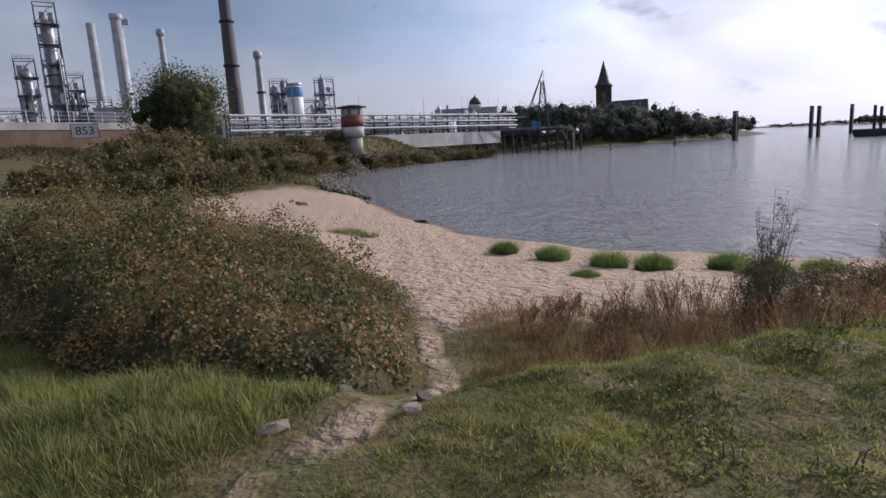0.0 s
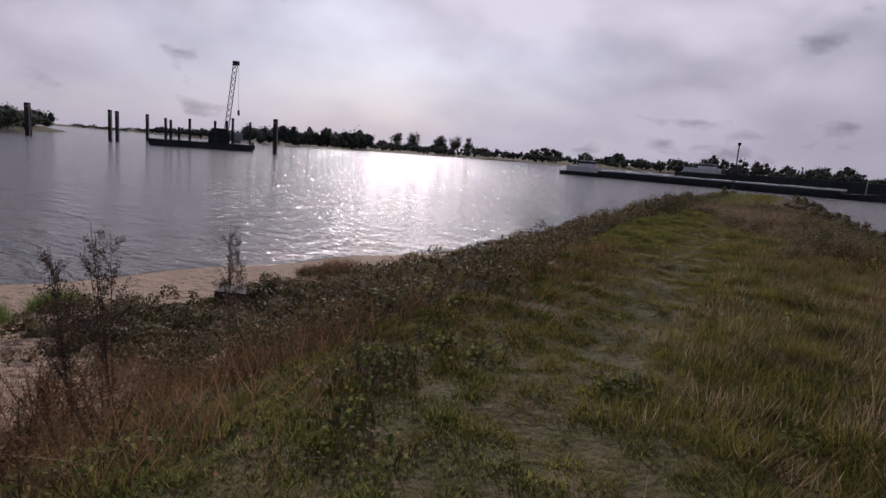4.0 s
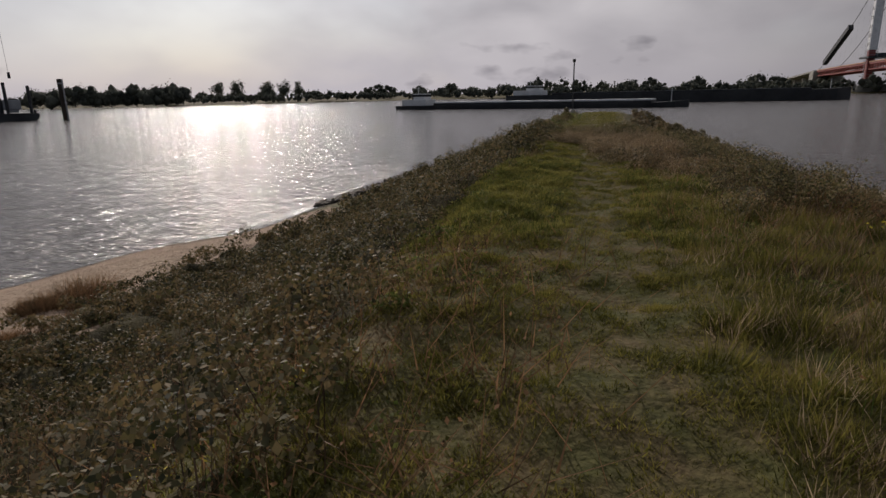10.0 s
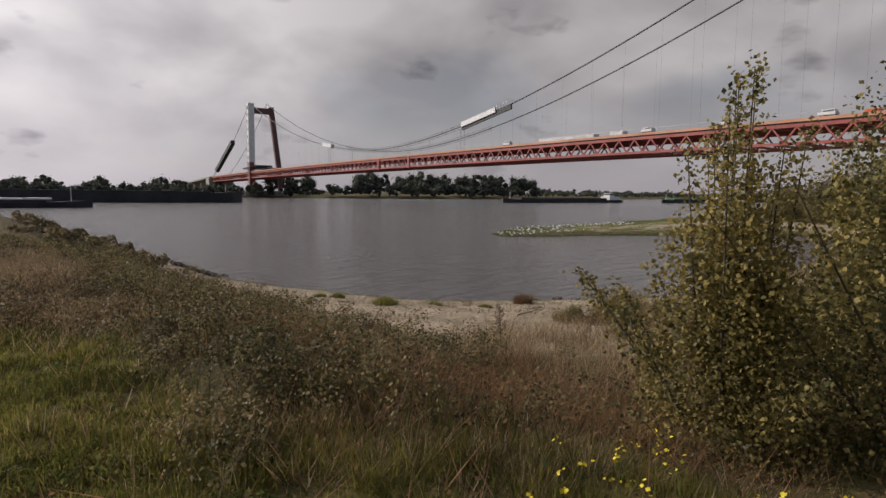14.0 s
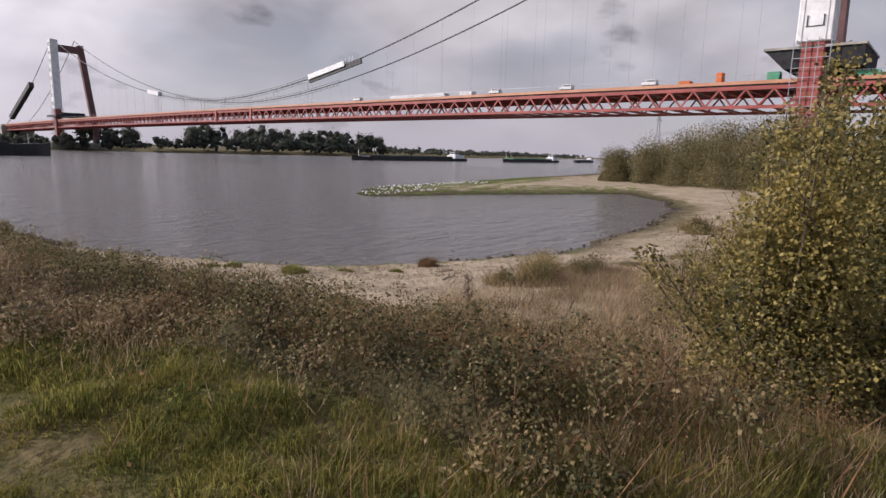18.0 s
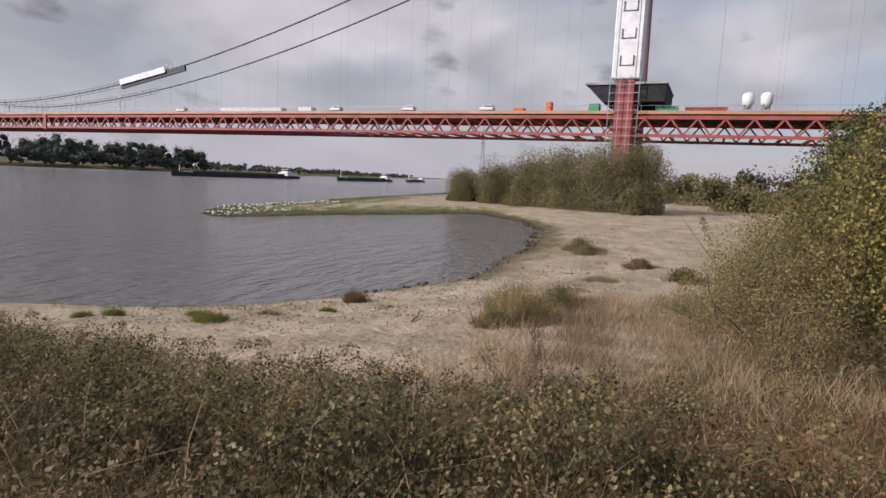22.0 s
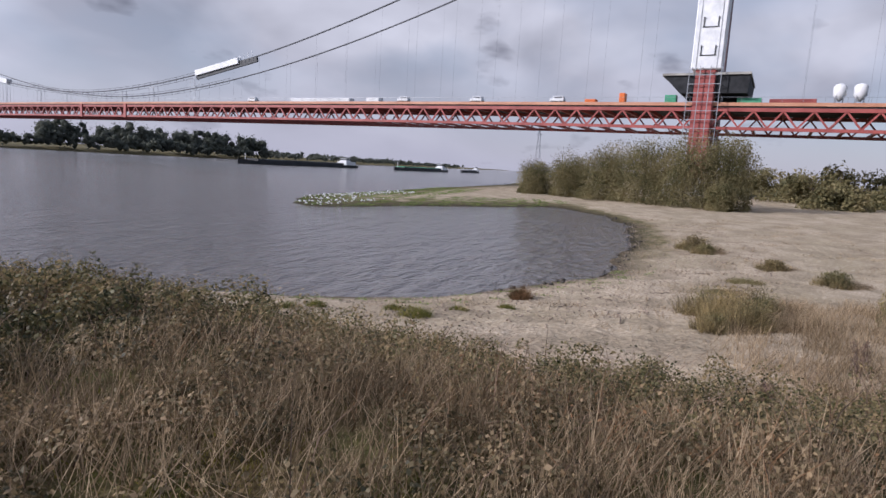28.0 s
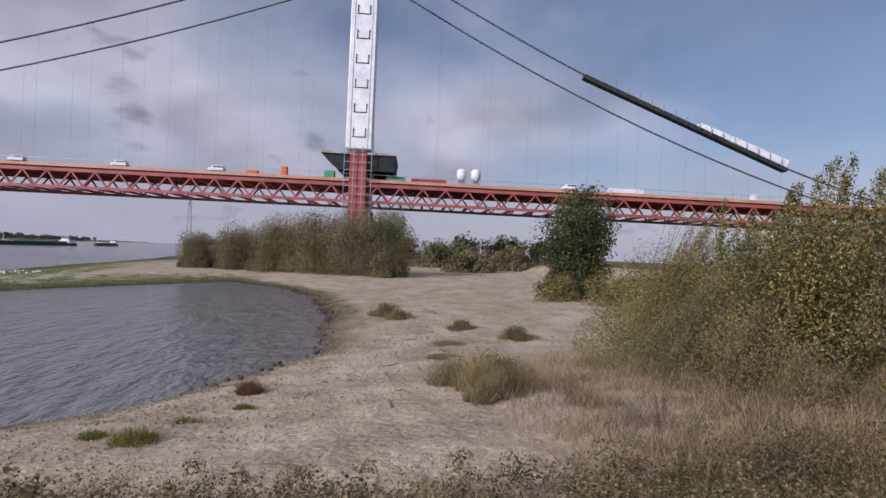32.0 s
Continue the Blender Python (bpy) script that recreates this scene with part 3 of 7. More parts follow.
    ln.new(noise_at(2.8, 3), hummock.inputs[0])
    ln.new(trodden.outputs[0], hummock.inputs[2])
    ln.new(hummock.outputs[0], grit.inputs[2])
    b = ns.new("ShaderNodeBump")
    b.inputs["Strength"].default_value, b.inputs["Distance"].default_value = 0.8, 0.085
    ln.new(grit.outputs[0], b.inputs["Height"])
    ln.new(b.outputs[0], bsdf.inputs["Normal"])
    return m


ground_mesh = quick_mesh("ground", np.stack([GX.ravel(), GY.ravel(), GZ], 1), quads, ground_material(), True)
mask = ground_mesh.attributes.new("sand", "FLOAT", "POINT")
mask.data.foreach_set("value", GS.astype(np.float32))
tagged(new("ground", ground_mesh), "sandy river shore, grassy groyne and dike of soil", "ground", kind="structure")


def water_material():
    m = bpy.data.materials.new("river_water")
    m.use_nodes = True
    ns, ln = m.node_tree.nodes, m.node_tree.links
    bsdf = ns["Principled BSDF"]
    bsdf.inputs["Base Color"].default_value = (0.165, 0.155, 0.150, 1)
    bsdf.inputs["Roughness"].default_value = 0.12
    bsdf.inputs["IOR"].default_value = 1.33
    geo = ns.new("ShaderNodeNewGeometry")
    heights = []
    for scale, detail, squash, w in ((0.16, 3, (0.7, 1.3, 1), 1.0), (0.7, 4, (0.6, 1.4, 1), 1.0), (2.6, 4, (0.7, 1.3, 1), 0.42)):
        mp = ns.new("ShaderNodeMapping")
        mp.inputs["Scale"].default_value = squash
        ln.new(geo.outputs["Position"], mp.inputs["Vector"])
        n = ns.new("ShaderNodeTexNoise")
        n.inputs["Scale"].default_value, n.inputs["Detail"].default_value = scale, detail
        ln.new(mp.outputs[0], n.inputs["Vector"])
        s = ns.new("ShaderNodeMath")
        s.operation, s.inputs[1].default_value = "MULTIPLY", w
        ln.new(n.outputs[0], s.inputs[0])
        heights.append(s.outputs[0])
    a = ns.new("ShaderNodeMath")
    ln.new(heights[0], a.inputs[0])
    ln.new(heights[1], a.inputs[1])
    c = ns.new("ShaderNodeMath")
    ln.new(a.outputs[0], c.inputs[0])
    ln.new(heights[2], c.inputs[1])
    b = ns.new("ShaderNodeBump")
    b.inputs["Strength"].default_value, b.inputs["Distance"].default_value = 1.0, 0.52
    ln.new(c.outputs[0], b.inputs["Height"])
    ln.new(b.outputs[0], bsdf.inputs["Normal"])
    return m


wx, wy = graded(-4200, 4200, -60, 60, 6.0, 1.2), graded(-400, 4800, -60, 60, 6.0, 1.2)
WX, WY = np.meshgrid(wx, wy)
jj = np.arange(WX.size).reshape(WX.shape)
water = new("water", quick_mesh("water", np.stack([WX.ravel(), WY.ravel(), np.zeros(WX.size)], 1),
                                np.stack([jj[:-1, :-1], jj[:-1, 1:], jj[1:, 1:], jj[1:, :-1]], -1).reshape(-1, 4), water_material()))
tagged(water, "grey-brown rippled river water with sun glitter", "water", kind="structure")

# ---- the suspension bridge ----
BRIDGE = (150.0, 23.5)
BRIDGE_TURN = -2.75


def deck_z(y):
    return 23.9 - 1.2 * ((y - 200) / 300) ** 2


def cable_z(y):
    if 0 <= y <= 500:
        return 28.4 + 54.6 * abs((y - 250) / 250) ** 1.8
    s = -y if y < 0 else y - 500
    return 83.0 - 0.58 * s + 0.0011 * s * s


def bridge():
    br = thing("suspension_bridge", "long red steel suspension bridge under repair, towers wrapped in white sheeting", "bridge", (*BRIDGE, 0), BRIDGE_TURN)
    ys = [(-150 + 5.8 * i) for i in range(138)]
    # deck: slab, edge beam, chords follow the gentle arch
    def strip(name, x0, x1, z0, z1, m, label=""):
        vs, fs = [], []
        for y in np.linspace(-150, 650, 81):
            z = deck_z(y)
            vs += [(x0, y, z + z0), (x1, y, z + z0), (x1, y, z + z1), (x0, y, z + z1)]
        for i in range(80):
            a, b = 4 * i, 4 * i + 4
            fs += [(a + j, a + (j + 1) % 4, b + (j + 1) % 4, b + j) for j in range(4)]
        fs += [(3, 2, 1, 0), (320, 321, 322, 323)]
        return part(name, mesh_of(name, vs, fs, m), m, br, label)
    strip("deck_slab", -0.6, 19.6, -0.9, -0.05, M["asphalt"], "dark asphalt road deck")
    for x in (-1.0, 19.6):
        strip("edge_beam", x, x + 0.4, -0.55, 0.2, M["bridge_orange"], "edge beam painted a lighter orange-red as if sunlit")
    for x in (-0.75, 19.15):
        strip("top_chord", x, x + 0.6, -1.75, -0.95, M["bridge_red"])
        strip("bottom_chord", x, x + 0.6, -5.9, -5.2, M["bridge_red"])
    # one diagonal mesh, shared by all of the near truss
    dm = bpy.data.meshes.new("diagonal")
    b = boxes((0, 0, 0, 0.34, 0.38, 4.75))
    b.to_mesh(dm)
    b.free()
    dm.materials.append(M["bridge_red"])
    far = bmesh.new()
    for i, y in enumerate(ys[:-1]):
        for k, (ya, yb) in enumerate(((y, y + 2.9), (y + 2.9, y + 5.8))):
            z = deck_z(y + 2.9)
            lo, hi = z - 5.3, z - 1.6
            za, zb = (hi, lo) if k == 0 else (lo, hi)
            m = Matrix.Translation((-0.45, (ya + yb) / 2, (za + zb) / 2)) @ Matrix.Rotation(math.atan2(-(yb - ya), zb - za), 4, "X")
            ob = new("diagonal", dm)
            ob.parent = br
            ob.matrix_local = m
            add_beam(far, (19.45, ya, za), (19.45, yb, zb), 0.36)
    tagged(part("far_truss", far, M["bridge_red"], br), kind="stuff")
    fm = bpy.data.meshes.new("floor_beam")
    b = boxes((9.3, 0, -5.6, 18.4, 0.5, 0.55), (9.3, 0, -1.3, 18.4, 0.5, 0.8))
    b.to_mesh(fm)
    b.free()
    fm.materials.append(M["bridge_red"])
    for y in ys:
        ob = new("floor_beam", fm)
        ob.parent, ob.location = br, (0, y, deck_z(y))
    rail = bmesh.new()
    for y in range(-148, 648, 4):
        bmesh.ops.create_cube(rail, size=1, matrix=Matrix.Translation((-0.8, y, deck_z(y) + 0.9)) @ Matrix.Diagonal((0.06, 0.06, 1.1, 1)))
        add_beam(rail, (-0.8, y, deck_z(y) + 1.4), (-0.8, y + 4, deck_z(y + 4) + 1.4), 0.07)
    part("railing", rail, M["steel"], br, "thin galvanised railing")
    # main cables and hangers
    for x in (0.0, 15.2):
        cu = bpy.data.curves.new("main_cable", "CURVE")
        cu.dimensions, cu.bevel_depth, cu.bevel_resolution = "3D", 0.24, 1
        sp = cu.splines.new("POLY")
        pts = [(x, y, cable_z(y)) for y in list(range(-150, 0, 10)) + list(range(0, 501, 10)) + list(range(510, 651, 10))]
        sp.points.add(len(pts) - 1)
        for p, c in zip(sp.points, pts):
            p.co = (*c, 1)
        cu.materials.append(M["cable"])
        tmp = bpy.data.objects.new("tmp", cu)
        me = bpy.data.meshes.new_from_object(tmp)
        bpy.data.objects.remove(tmp)
        part("main_cable", me, M["cable"], br, "grey main cable")
        for y in list(range(-137, -10, 13)) + list(range(15, 490, 13)) + list(range(515, 640, 13)):
            part("hanger", rod((x, y, deck_z(y)), (x, y, cable_z(y)), 0.016, n=5), M["cable"], br)
    for y, name in ((0, "near"), (500, "far")):
        # leg on the near side, wrapped; leg behind leans a little inwards
        part("wrapped_leg", boxes((0.4, y, 56.4, 5.2, 6.6, 51.2), bevel=0.25), M["wrap"], br, "tower leg wrapped in white sheeting")
        part("leg_foot", boxes((0.4, y, 14.0, 4.2, 4.4, 34.0), bevel=0.15), M["bridge_red"], br, "red steel leg foot")
        # bare leg and crossbeam carry their backlit shade in the paint colour
        bm = boxes((26.2, y, 7, 3.6, 4.6, 20.0), bevel=0.1)
        add_beam(bm, (26.2, y, 16), (18.6, y, 80), 3.4, 4.2)
        part("bare_leg", bm, M["bridge_backlit"], br, "unwrapped red tower leg, coloured dark as backlit")
        part("top_crossbeam", boxes((9.8, y, 76.2, 16.0, 4.0, 5.0), bevel=0.1), M["bridge_backlit"], br)
        part("pier", boxes((12, y, 1.5, 38, 12, 9), bevel=0.6), M["concrete"], br, "weathered concrete pier")
        # work platform under black netting
        vs = []
        for z, lo, hi in ((25.6, -9.0, 5.2), (29.7, -9.2, 9.2)):
            vs += [(-1.2, y + lo, z), (20.5, y + lo, z), (20.5, y + hi, z), (-1.2, y + hi, z)]
        fs = [(3, 2, 1, 0), (4, 5, 6, 7), (0, 1, 5, 4), (1, 2, 6, 5), (2, 3, 7, 6), (3, 0, 4, 7)]
        if y == 0:
            part("work_platform", mesh_of("work_platform", vs, fs, M["black_net"]), None, br, "work platform hung with black netting")
            part("platform_deck", boxes((9.6, y, 29.9, 22.6, 18.8, 0.5)), M["concrete"], br, "pale timber platform deck")
        else:
            part("work_platform", boxes((9.5, y, 25.6, 27, 22, 1.4), (9.5, y + 2, 27.5, 18, 8, 2.2)), M["dark_steel"], br, "dark steel work platform")
        # scaffold tower round the foot
        sc = bmesh.new()
        for dx in (-2.6, 3.4):
            for dy in (-3.4, -1.1, 1.1, 3.4):
                add_beam(sc, (dx, y + dy, 0), (dx, y + dy, 31.5), 0.16)
        for z in np.arange(1.5, 31.5, 2.0):
            for dx in (-2.6, 3.4):
                add_beam(sc, (dx, y - 3.5, z), (dx, y + 3.5, z), 0.14)
            for dy in (-3.4, 3.4):
                add_beam(sc, (-2.6, y + dy, z), (3.4, y + dy, z), 0.14)
        part("scaffold", sc, M["steel"], br, "steel scaffold round the leg foot")
        for zc in np.arange(35, 81, 6.2):
            fr = bmesh.new()
            for a, b2 in (((-2.28, -1.5, -1.1), (-2.28, -1.5, 1.1)), ((-2.28, 1.5, -1.1), (-2.28, 1.5, 1.1)), ((-2.28, -1.7, -1.1), (-2.28, 1.7, -1.1)), ((-2.6, -1.5, 0.9), (-2.2, -1.5, 0.9)), ((-2.6, 1.5, 0.9), (-2.2, 1.5, 0.9))):
                add_beam(fr, Vector(a) + Vector((0, y, zc)), Vector(b2) + Vector((0, y, zc)), 0.17)
            part("ladder_bracket", fr, M["dark_steel"], br, "grey ladder bracket on the sheeting")
        for dy in (-2.2, 2.2):
            part("sheeting_seam", boxes((-2.24, y + dy, 56.4, 0.09, 0.14, 51)), M["grey_paint"], br)
    # covered cable lengths and hanging catwalks
    def cable_box(ya, yb, drop, w, h, m, label, name="cable_cover", off=0.0):
        bm = bmesh.new()
        add_beam(bm, (0, ya, cable_z(ya) + drop), (0, yb, cable_z(yb) + drop), w, h)
        part(name, bm, m, br, label)
    cable_box(155, 178, 0.4, 2.0, 1.8, M["wrap"], "white tarpaulin cover round the cable")
    cable_box(146, 178, -0.9, 2.0, 0.7, M["dark_steel"], "dark catwalk under the cable", "catwalk")
    cable_box(318, 332, 0.5, 2.2, 2.4, M["wrap"], "white tarpaulin cover round the cable")
    cable_box(-112, -88, 1.0, 2.2, 2.0, M["wrap"], "white tarpaulin cover round the cable")
    cable_box(-112, -57, -0.6, 2.2, 1.1, M["dark_steel"], "dark catwalk under the cable", "catwalk")
    cable_box(560, 628, 0.2, 3.6, 4.0, M["dark_steel"], "dark tarpaulin cover round the side cable")
    posts = bmesh.new()
    for y in np.arange(-110, -57, 3.2):
        add_beam(posts, (-1.6, y, cable_z(y)), (-1.6, y, cable_z(y) + 1.9), 0.12)
    for y in np.arange(147, 156, 2):
        add_beam(posts, (-1.6, y, cable_z(y)), (-1.6, y, cable_z(y) + 1.6), 0.12)
    part("catwalk_posts", posts, M["steel"], br)
    # light catwalk along the middle of the span
    for x in (0, 15.2):
        cw = bmesh.new()
        for y in np.arange(178, 330, 4):
            for dz in (-1.0, 0.9):
                add_beam(cw, (x, y, cable_z(y) + dz), (x, y + 4, cable_z(y + 4) + dz), 0.13)
            add_beam(cw, (x, y, cable_z(y) - 1), (x, y, cable_z(y) + 0.9), 0.1)
        part("span_catwalk", cw, M["cable"], br, "light steel catwalk along the cable")
    for y in (180, 205, 226, 248, 268, 290, 322):
        sc = bmesh.new()
        z0, z1 = deck_z(y), cable_z(y) - 0.5
        for dy in (-1.5, 1.5):
            for x in (-0.4, 1.4):
                add_beam(sc, (x, y + dy, z0), (x, y + dy, z1), 0.12)
        for z in np.arange(z0 + 1, z1, 1.6):
            add_beam(sc, (-0.4, y - 1.5, z), (-0.4, y + 1.5, z), 0.1)
        part("scaffold_tower", sc, M["steel"], br)
    for y in (222, 254):
        part("expansion_frame", boxes((-0.9, y, deck_z(y) - 3.4, 0.5, 1.6, 5.6)), M["bridge_red"], br)
    part("anchor_block", boxes((9, 657, 9, 26, 16, 22), bevel=0.3), M["concrete"], br, "pale concrete anchor block")
    part("near_anchor_block", boxes((9, -158, 9, 26, 16, 22), bevel=0.3), M["concrete"], br)
    ramp = boxes((9.3, 0, 0, 20, 320, 1.6, Matrix()))
    bmesh.ops.rotate(ramp, cent=(0, 0, 0), matrix=Matrix.Rotation(radians(-2.2), 3, "X"), verts=ramp.verts[:])
    bmesh.ops.translate(ramp, vec=(0, 822, 14.5), verts=ramp.verts[:])
    part("approach_ramp", ramp, M["concrete"], br)
    for i in range(7):
        part("ramp_pier", boxes((9.3, 690 + 40 * i, 8 - 0.6 * i, 12, 2.2, 16 - 1.2 * i)), M["concrete"], br)
    south = boxes((9.3, -320, 20.6, 20, 320, 1.8))
    part("approach_viaduct", south, M["concrete"], br)
    for i in range(7):
        part("viaduct_pier", boxes((9.3, -190 - 44 * i, 10, 12, 2.4, 20)), M["concrete"], br)
    return br


bridge()


def on_deck(y, x=3.0):
    """A place on the road deck: the world point and its height."""
    a = radians(BRIDGE_TURN)
    return (BRIDGE[0] + x * math.cos(a) - y * math.sin(a), BRIDGE[1] + x * math.sin(a) + y * math.cos(a), deck_z(y) - 0.05)


def silo(y):
    s = thing("silo", "white cement silo with a cone foot on the bridge deck", "silo", on_deck(y), 0, "silos on the bridge")
    part("tank", lathe([(0.25, 1.0), (1.25, 2.3), (1.3, 4.0), (1.0, 4.5), (0.3, 4.8)]), M["white"], s)
    for a in (0.8, 2.4, 3.9, 5.5):
        part("leg", boxes((1.05 * math.cos(a), 1.05 * math.sin(a), 1.2, 0.14, 0.14, 2.4)), M["steel"], s)


for y in (-26.6, -30.3):
    silo(y)


def container(y, w, l, h, m, label, x=2.0):
    c = thing("site_container", label, "container", on_deck(y, x), BRIDGE_TURN)
    part("body", boxes((0, 0, h / 2, w, l, h), bevel=0.05), m, c)
    ribs = bmesh.new()
    for k in np.arange(-l / 2 + 0.3, l / 2 - 0.1, 0.5):
        bmesh.ops.create_cube(ribs, size=1, matrix=Matrix.Translation((-w / 2 - 0.03, k, h / 2)) @ Matrix.Diagonal((0.06, 0.2, h * 0.9, 1)))
    part("ribs", ribs, m, c)


container(19.0, 2.2, 1.4, 2.7, M["orange"], "upright orange site cabin on the bridge deck")
container(27.0, 2.2, 2.8, 1.2, M["orange"], "low orange container on the bridge deck")
container(-9.5, 2.2, 5.0, 1.5, M["green_box"], "low green container on the bridge deck")
container(7.5, 2.2, 2.6, 2.2, M["green_box"], "green site container beside the tower")
container(-18.0, 2.2, 9.0, 1.3, M["bridge_red"], "stack of red steel parts on the deck")
container(-70.0, 2.4, 9.0, 1.7, M["white"], "low white tent on the bridge deck")
container(118.0, 2.4, 26.0, 1.5, M["white"], "long white dust tent on the bridge deck")
container(96.0, 2.4, 5.0, 1.7, M["white"], "white site container on the bridge deck")
container(-105.0, 2.0, 1.2, 2.0, M["white"], "small white cabin on the bridge deck")


def van(y, m, l=3.9, h=1.45):
    v = thing("van", "white van parked on the bridge deck", "van", on_deck(y, 2.0), BRIDGE_TURN, "vans on the bridge")
    b = boxes((0, 0, 0.65 + h / 4, 1.9, l, h / 2), (0, -l * 0.08, 0.6 + h * 0.72, 1.75, l * 0.72, h * 0.5), bevel=0.12)
    part("body", b, m, v)
    part("side_window", boxes((-0.9, -l * 0.1, 0.6 + h * 0.75, 0.06, l * 0.55, h * 0.25)), M["glass"], v)
    for dy in (-l * 0.32, l * 0.32):
        for dx in (-0.8, 0.8):
            part("wheel", rod((dx - 0.1, dy, 0.34), (dx + 0.1, dy, 0.34), 0.34), M["dark_steel"], v)


for y in (36, 60, 85, 150, -55):
    van(y, M["white"])

# ---- the refinery bank, the church and the jetty ----
EYE = (5.93, -11.5, 5.63)


def bearing_at(deg, dist):
    a = radians(deg)
    return EYE[0] + dist * math.sin(a), EYE[1] + dist * math.cos(a)


def z_at(elev, dist):
    return EYE[2] + dist * math.tan(radians(elev))


def chimney(deg, dist, top, r0, r1, m, label, rings=0, head="none"):
    x, y = bearing_at(deg, dist)
    c = thing("chimney", label, "chimney", (x, y, 6), -deg)
    h = top - 6
    part("shaft", lathe([(r0, -2), (r0, 2), (r1, h), (r1 * 0.8, h), (r1 * 0.8, h - 2)], 24), m, c)
    if head == "flare":
        part("cap", lathe([(r1 * 1.02, h - 3.5), (r1 * 1.5, h - 2.8), (r1 * 1.5, h - 0.6), (r1 * 1.1, h + 0.6)], 16), M["grey_paint"], c)
    if head == "duct":
        part("cap", lathe([(r1 * 1.05, h - 2.6), (r1 * 1.12, h - 2.4), (r1 * 1.12, h), (r1 * 1.0, h + 0.1)], 20), M["grey_paint"], c)
        part("side_duct", boxes((r1 + 1.2, 0, h - 3.2, 3.0, 2.2, 2.6), bevel=0.2), M["grey_paint"], c)
    for k in range(1, rings + 1):
        z = h * (0.25 + 0.7 * k / (rings + 1))
        rr = r0 + (r1 - r0) * z / h
        part("platform", lathe([(rr, z), (rr + 0.7, z + 0.1), (rr + 0.7, z + 0.9), (rr, z + 0.95)], 14), M["dark_steel"], c)
    part("ladder", beams([((s * 0.25, -r0 - 0.12, 0), (s * 0.25, -r1 - 0.12, h - 1)) for s in (-1, 1)], 0.09), M["dark_steel"], c)


chimney(-122.3, 330, 70.5, 2.2, 1.9, M["grey_paint"], "slim grey refinery chimney", 0)
chimney(-120.4, 335, 76.0, 3.0, 2.6, M["grey_paint"], "grey refinery chimney with a side duct", 0, "duct")
chimney(-117.2, 380, 78.0, 2.0, 1.5, M["grey_paint"], "thin grey refinery chimney with a flared head", 1, "flare")
chimney(-111.75, 320, 96.0, 4.0, 2.5, M["dark_stack"], "tall dark tapering refinery stack", 2)
chimney(-109.45, 330, 58.0, 2.0, 1.5, M["grey_paint"], "grey refinery chimney with a round head", 1, "flare")


def vessel(parent, x, y, z, r, h, m):
    """An upright vessel with rounded ends and a nozzle on top."""
    o = part("vessel", lathe([(r * 0.5, 0), (r * 0.9, 0.3 * r), (r, 0.8 * r), (r, h - 0.8 * r), (r * 0.85, h - 0.35 * r), (r * 0.35, h), (r * 0.2, h + 0.5 * r), (r * 0.2, h + 0.9 * r)], 16), m, parent, "silver upright vessel")
    o.location = (x, y, z)
    for f in (0.3, 0.62):
        q = part("ring", lathe([(r, h * f), (r + 0.35, h * f + 0.05), (r + 0.35, h * f + 0.5), (r, h * f + 0.55)], 14), M["dark_steel"], parent)
        q.location = (x, y, z)


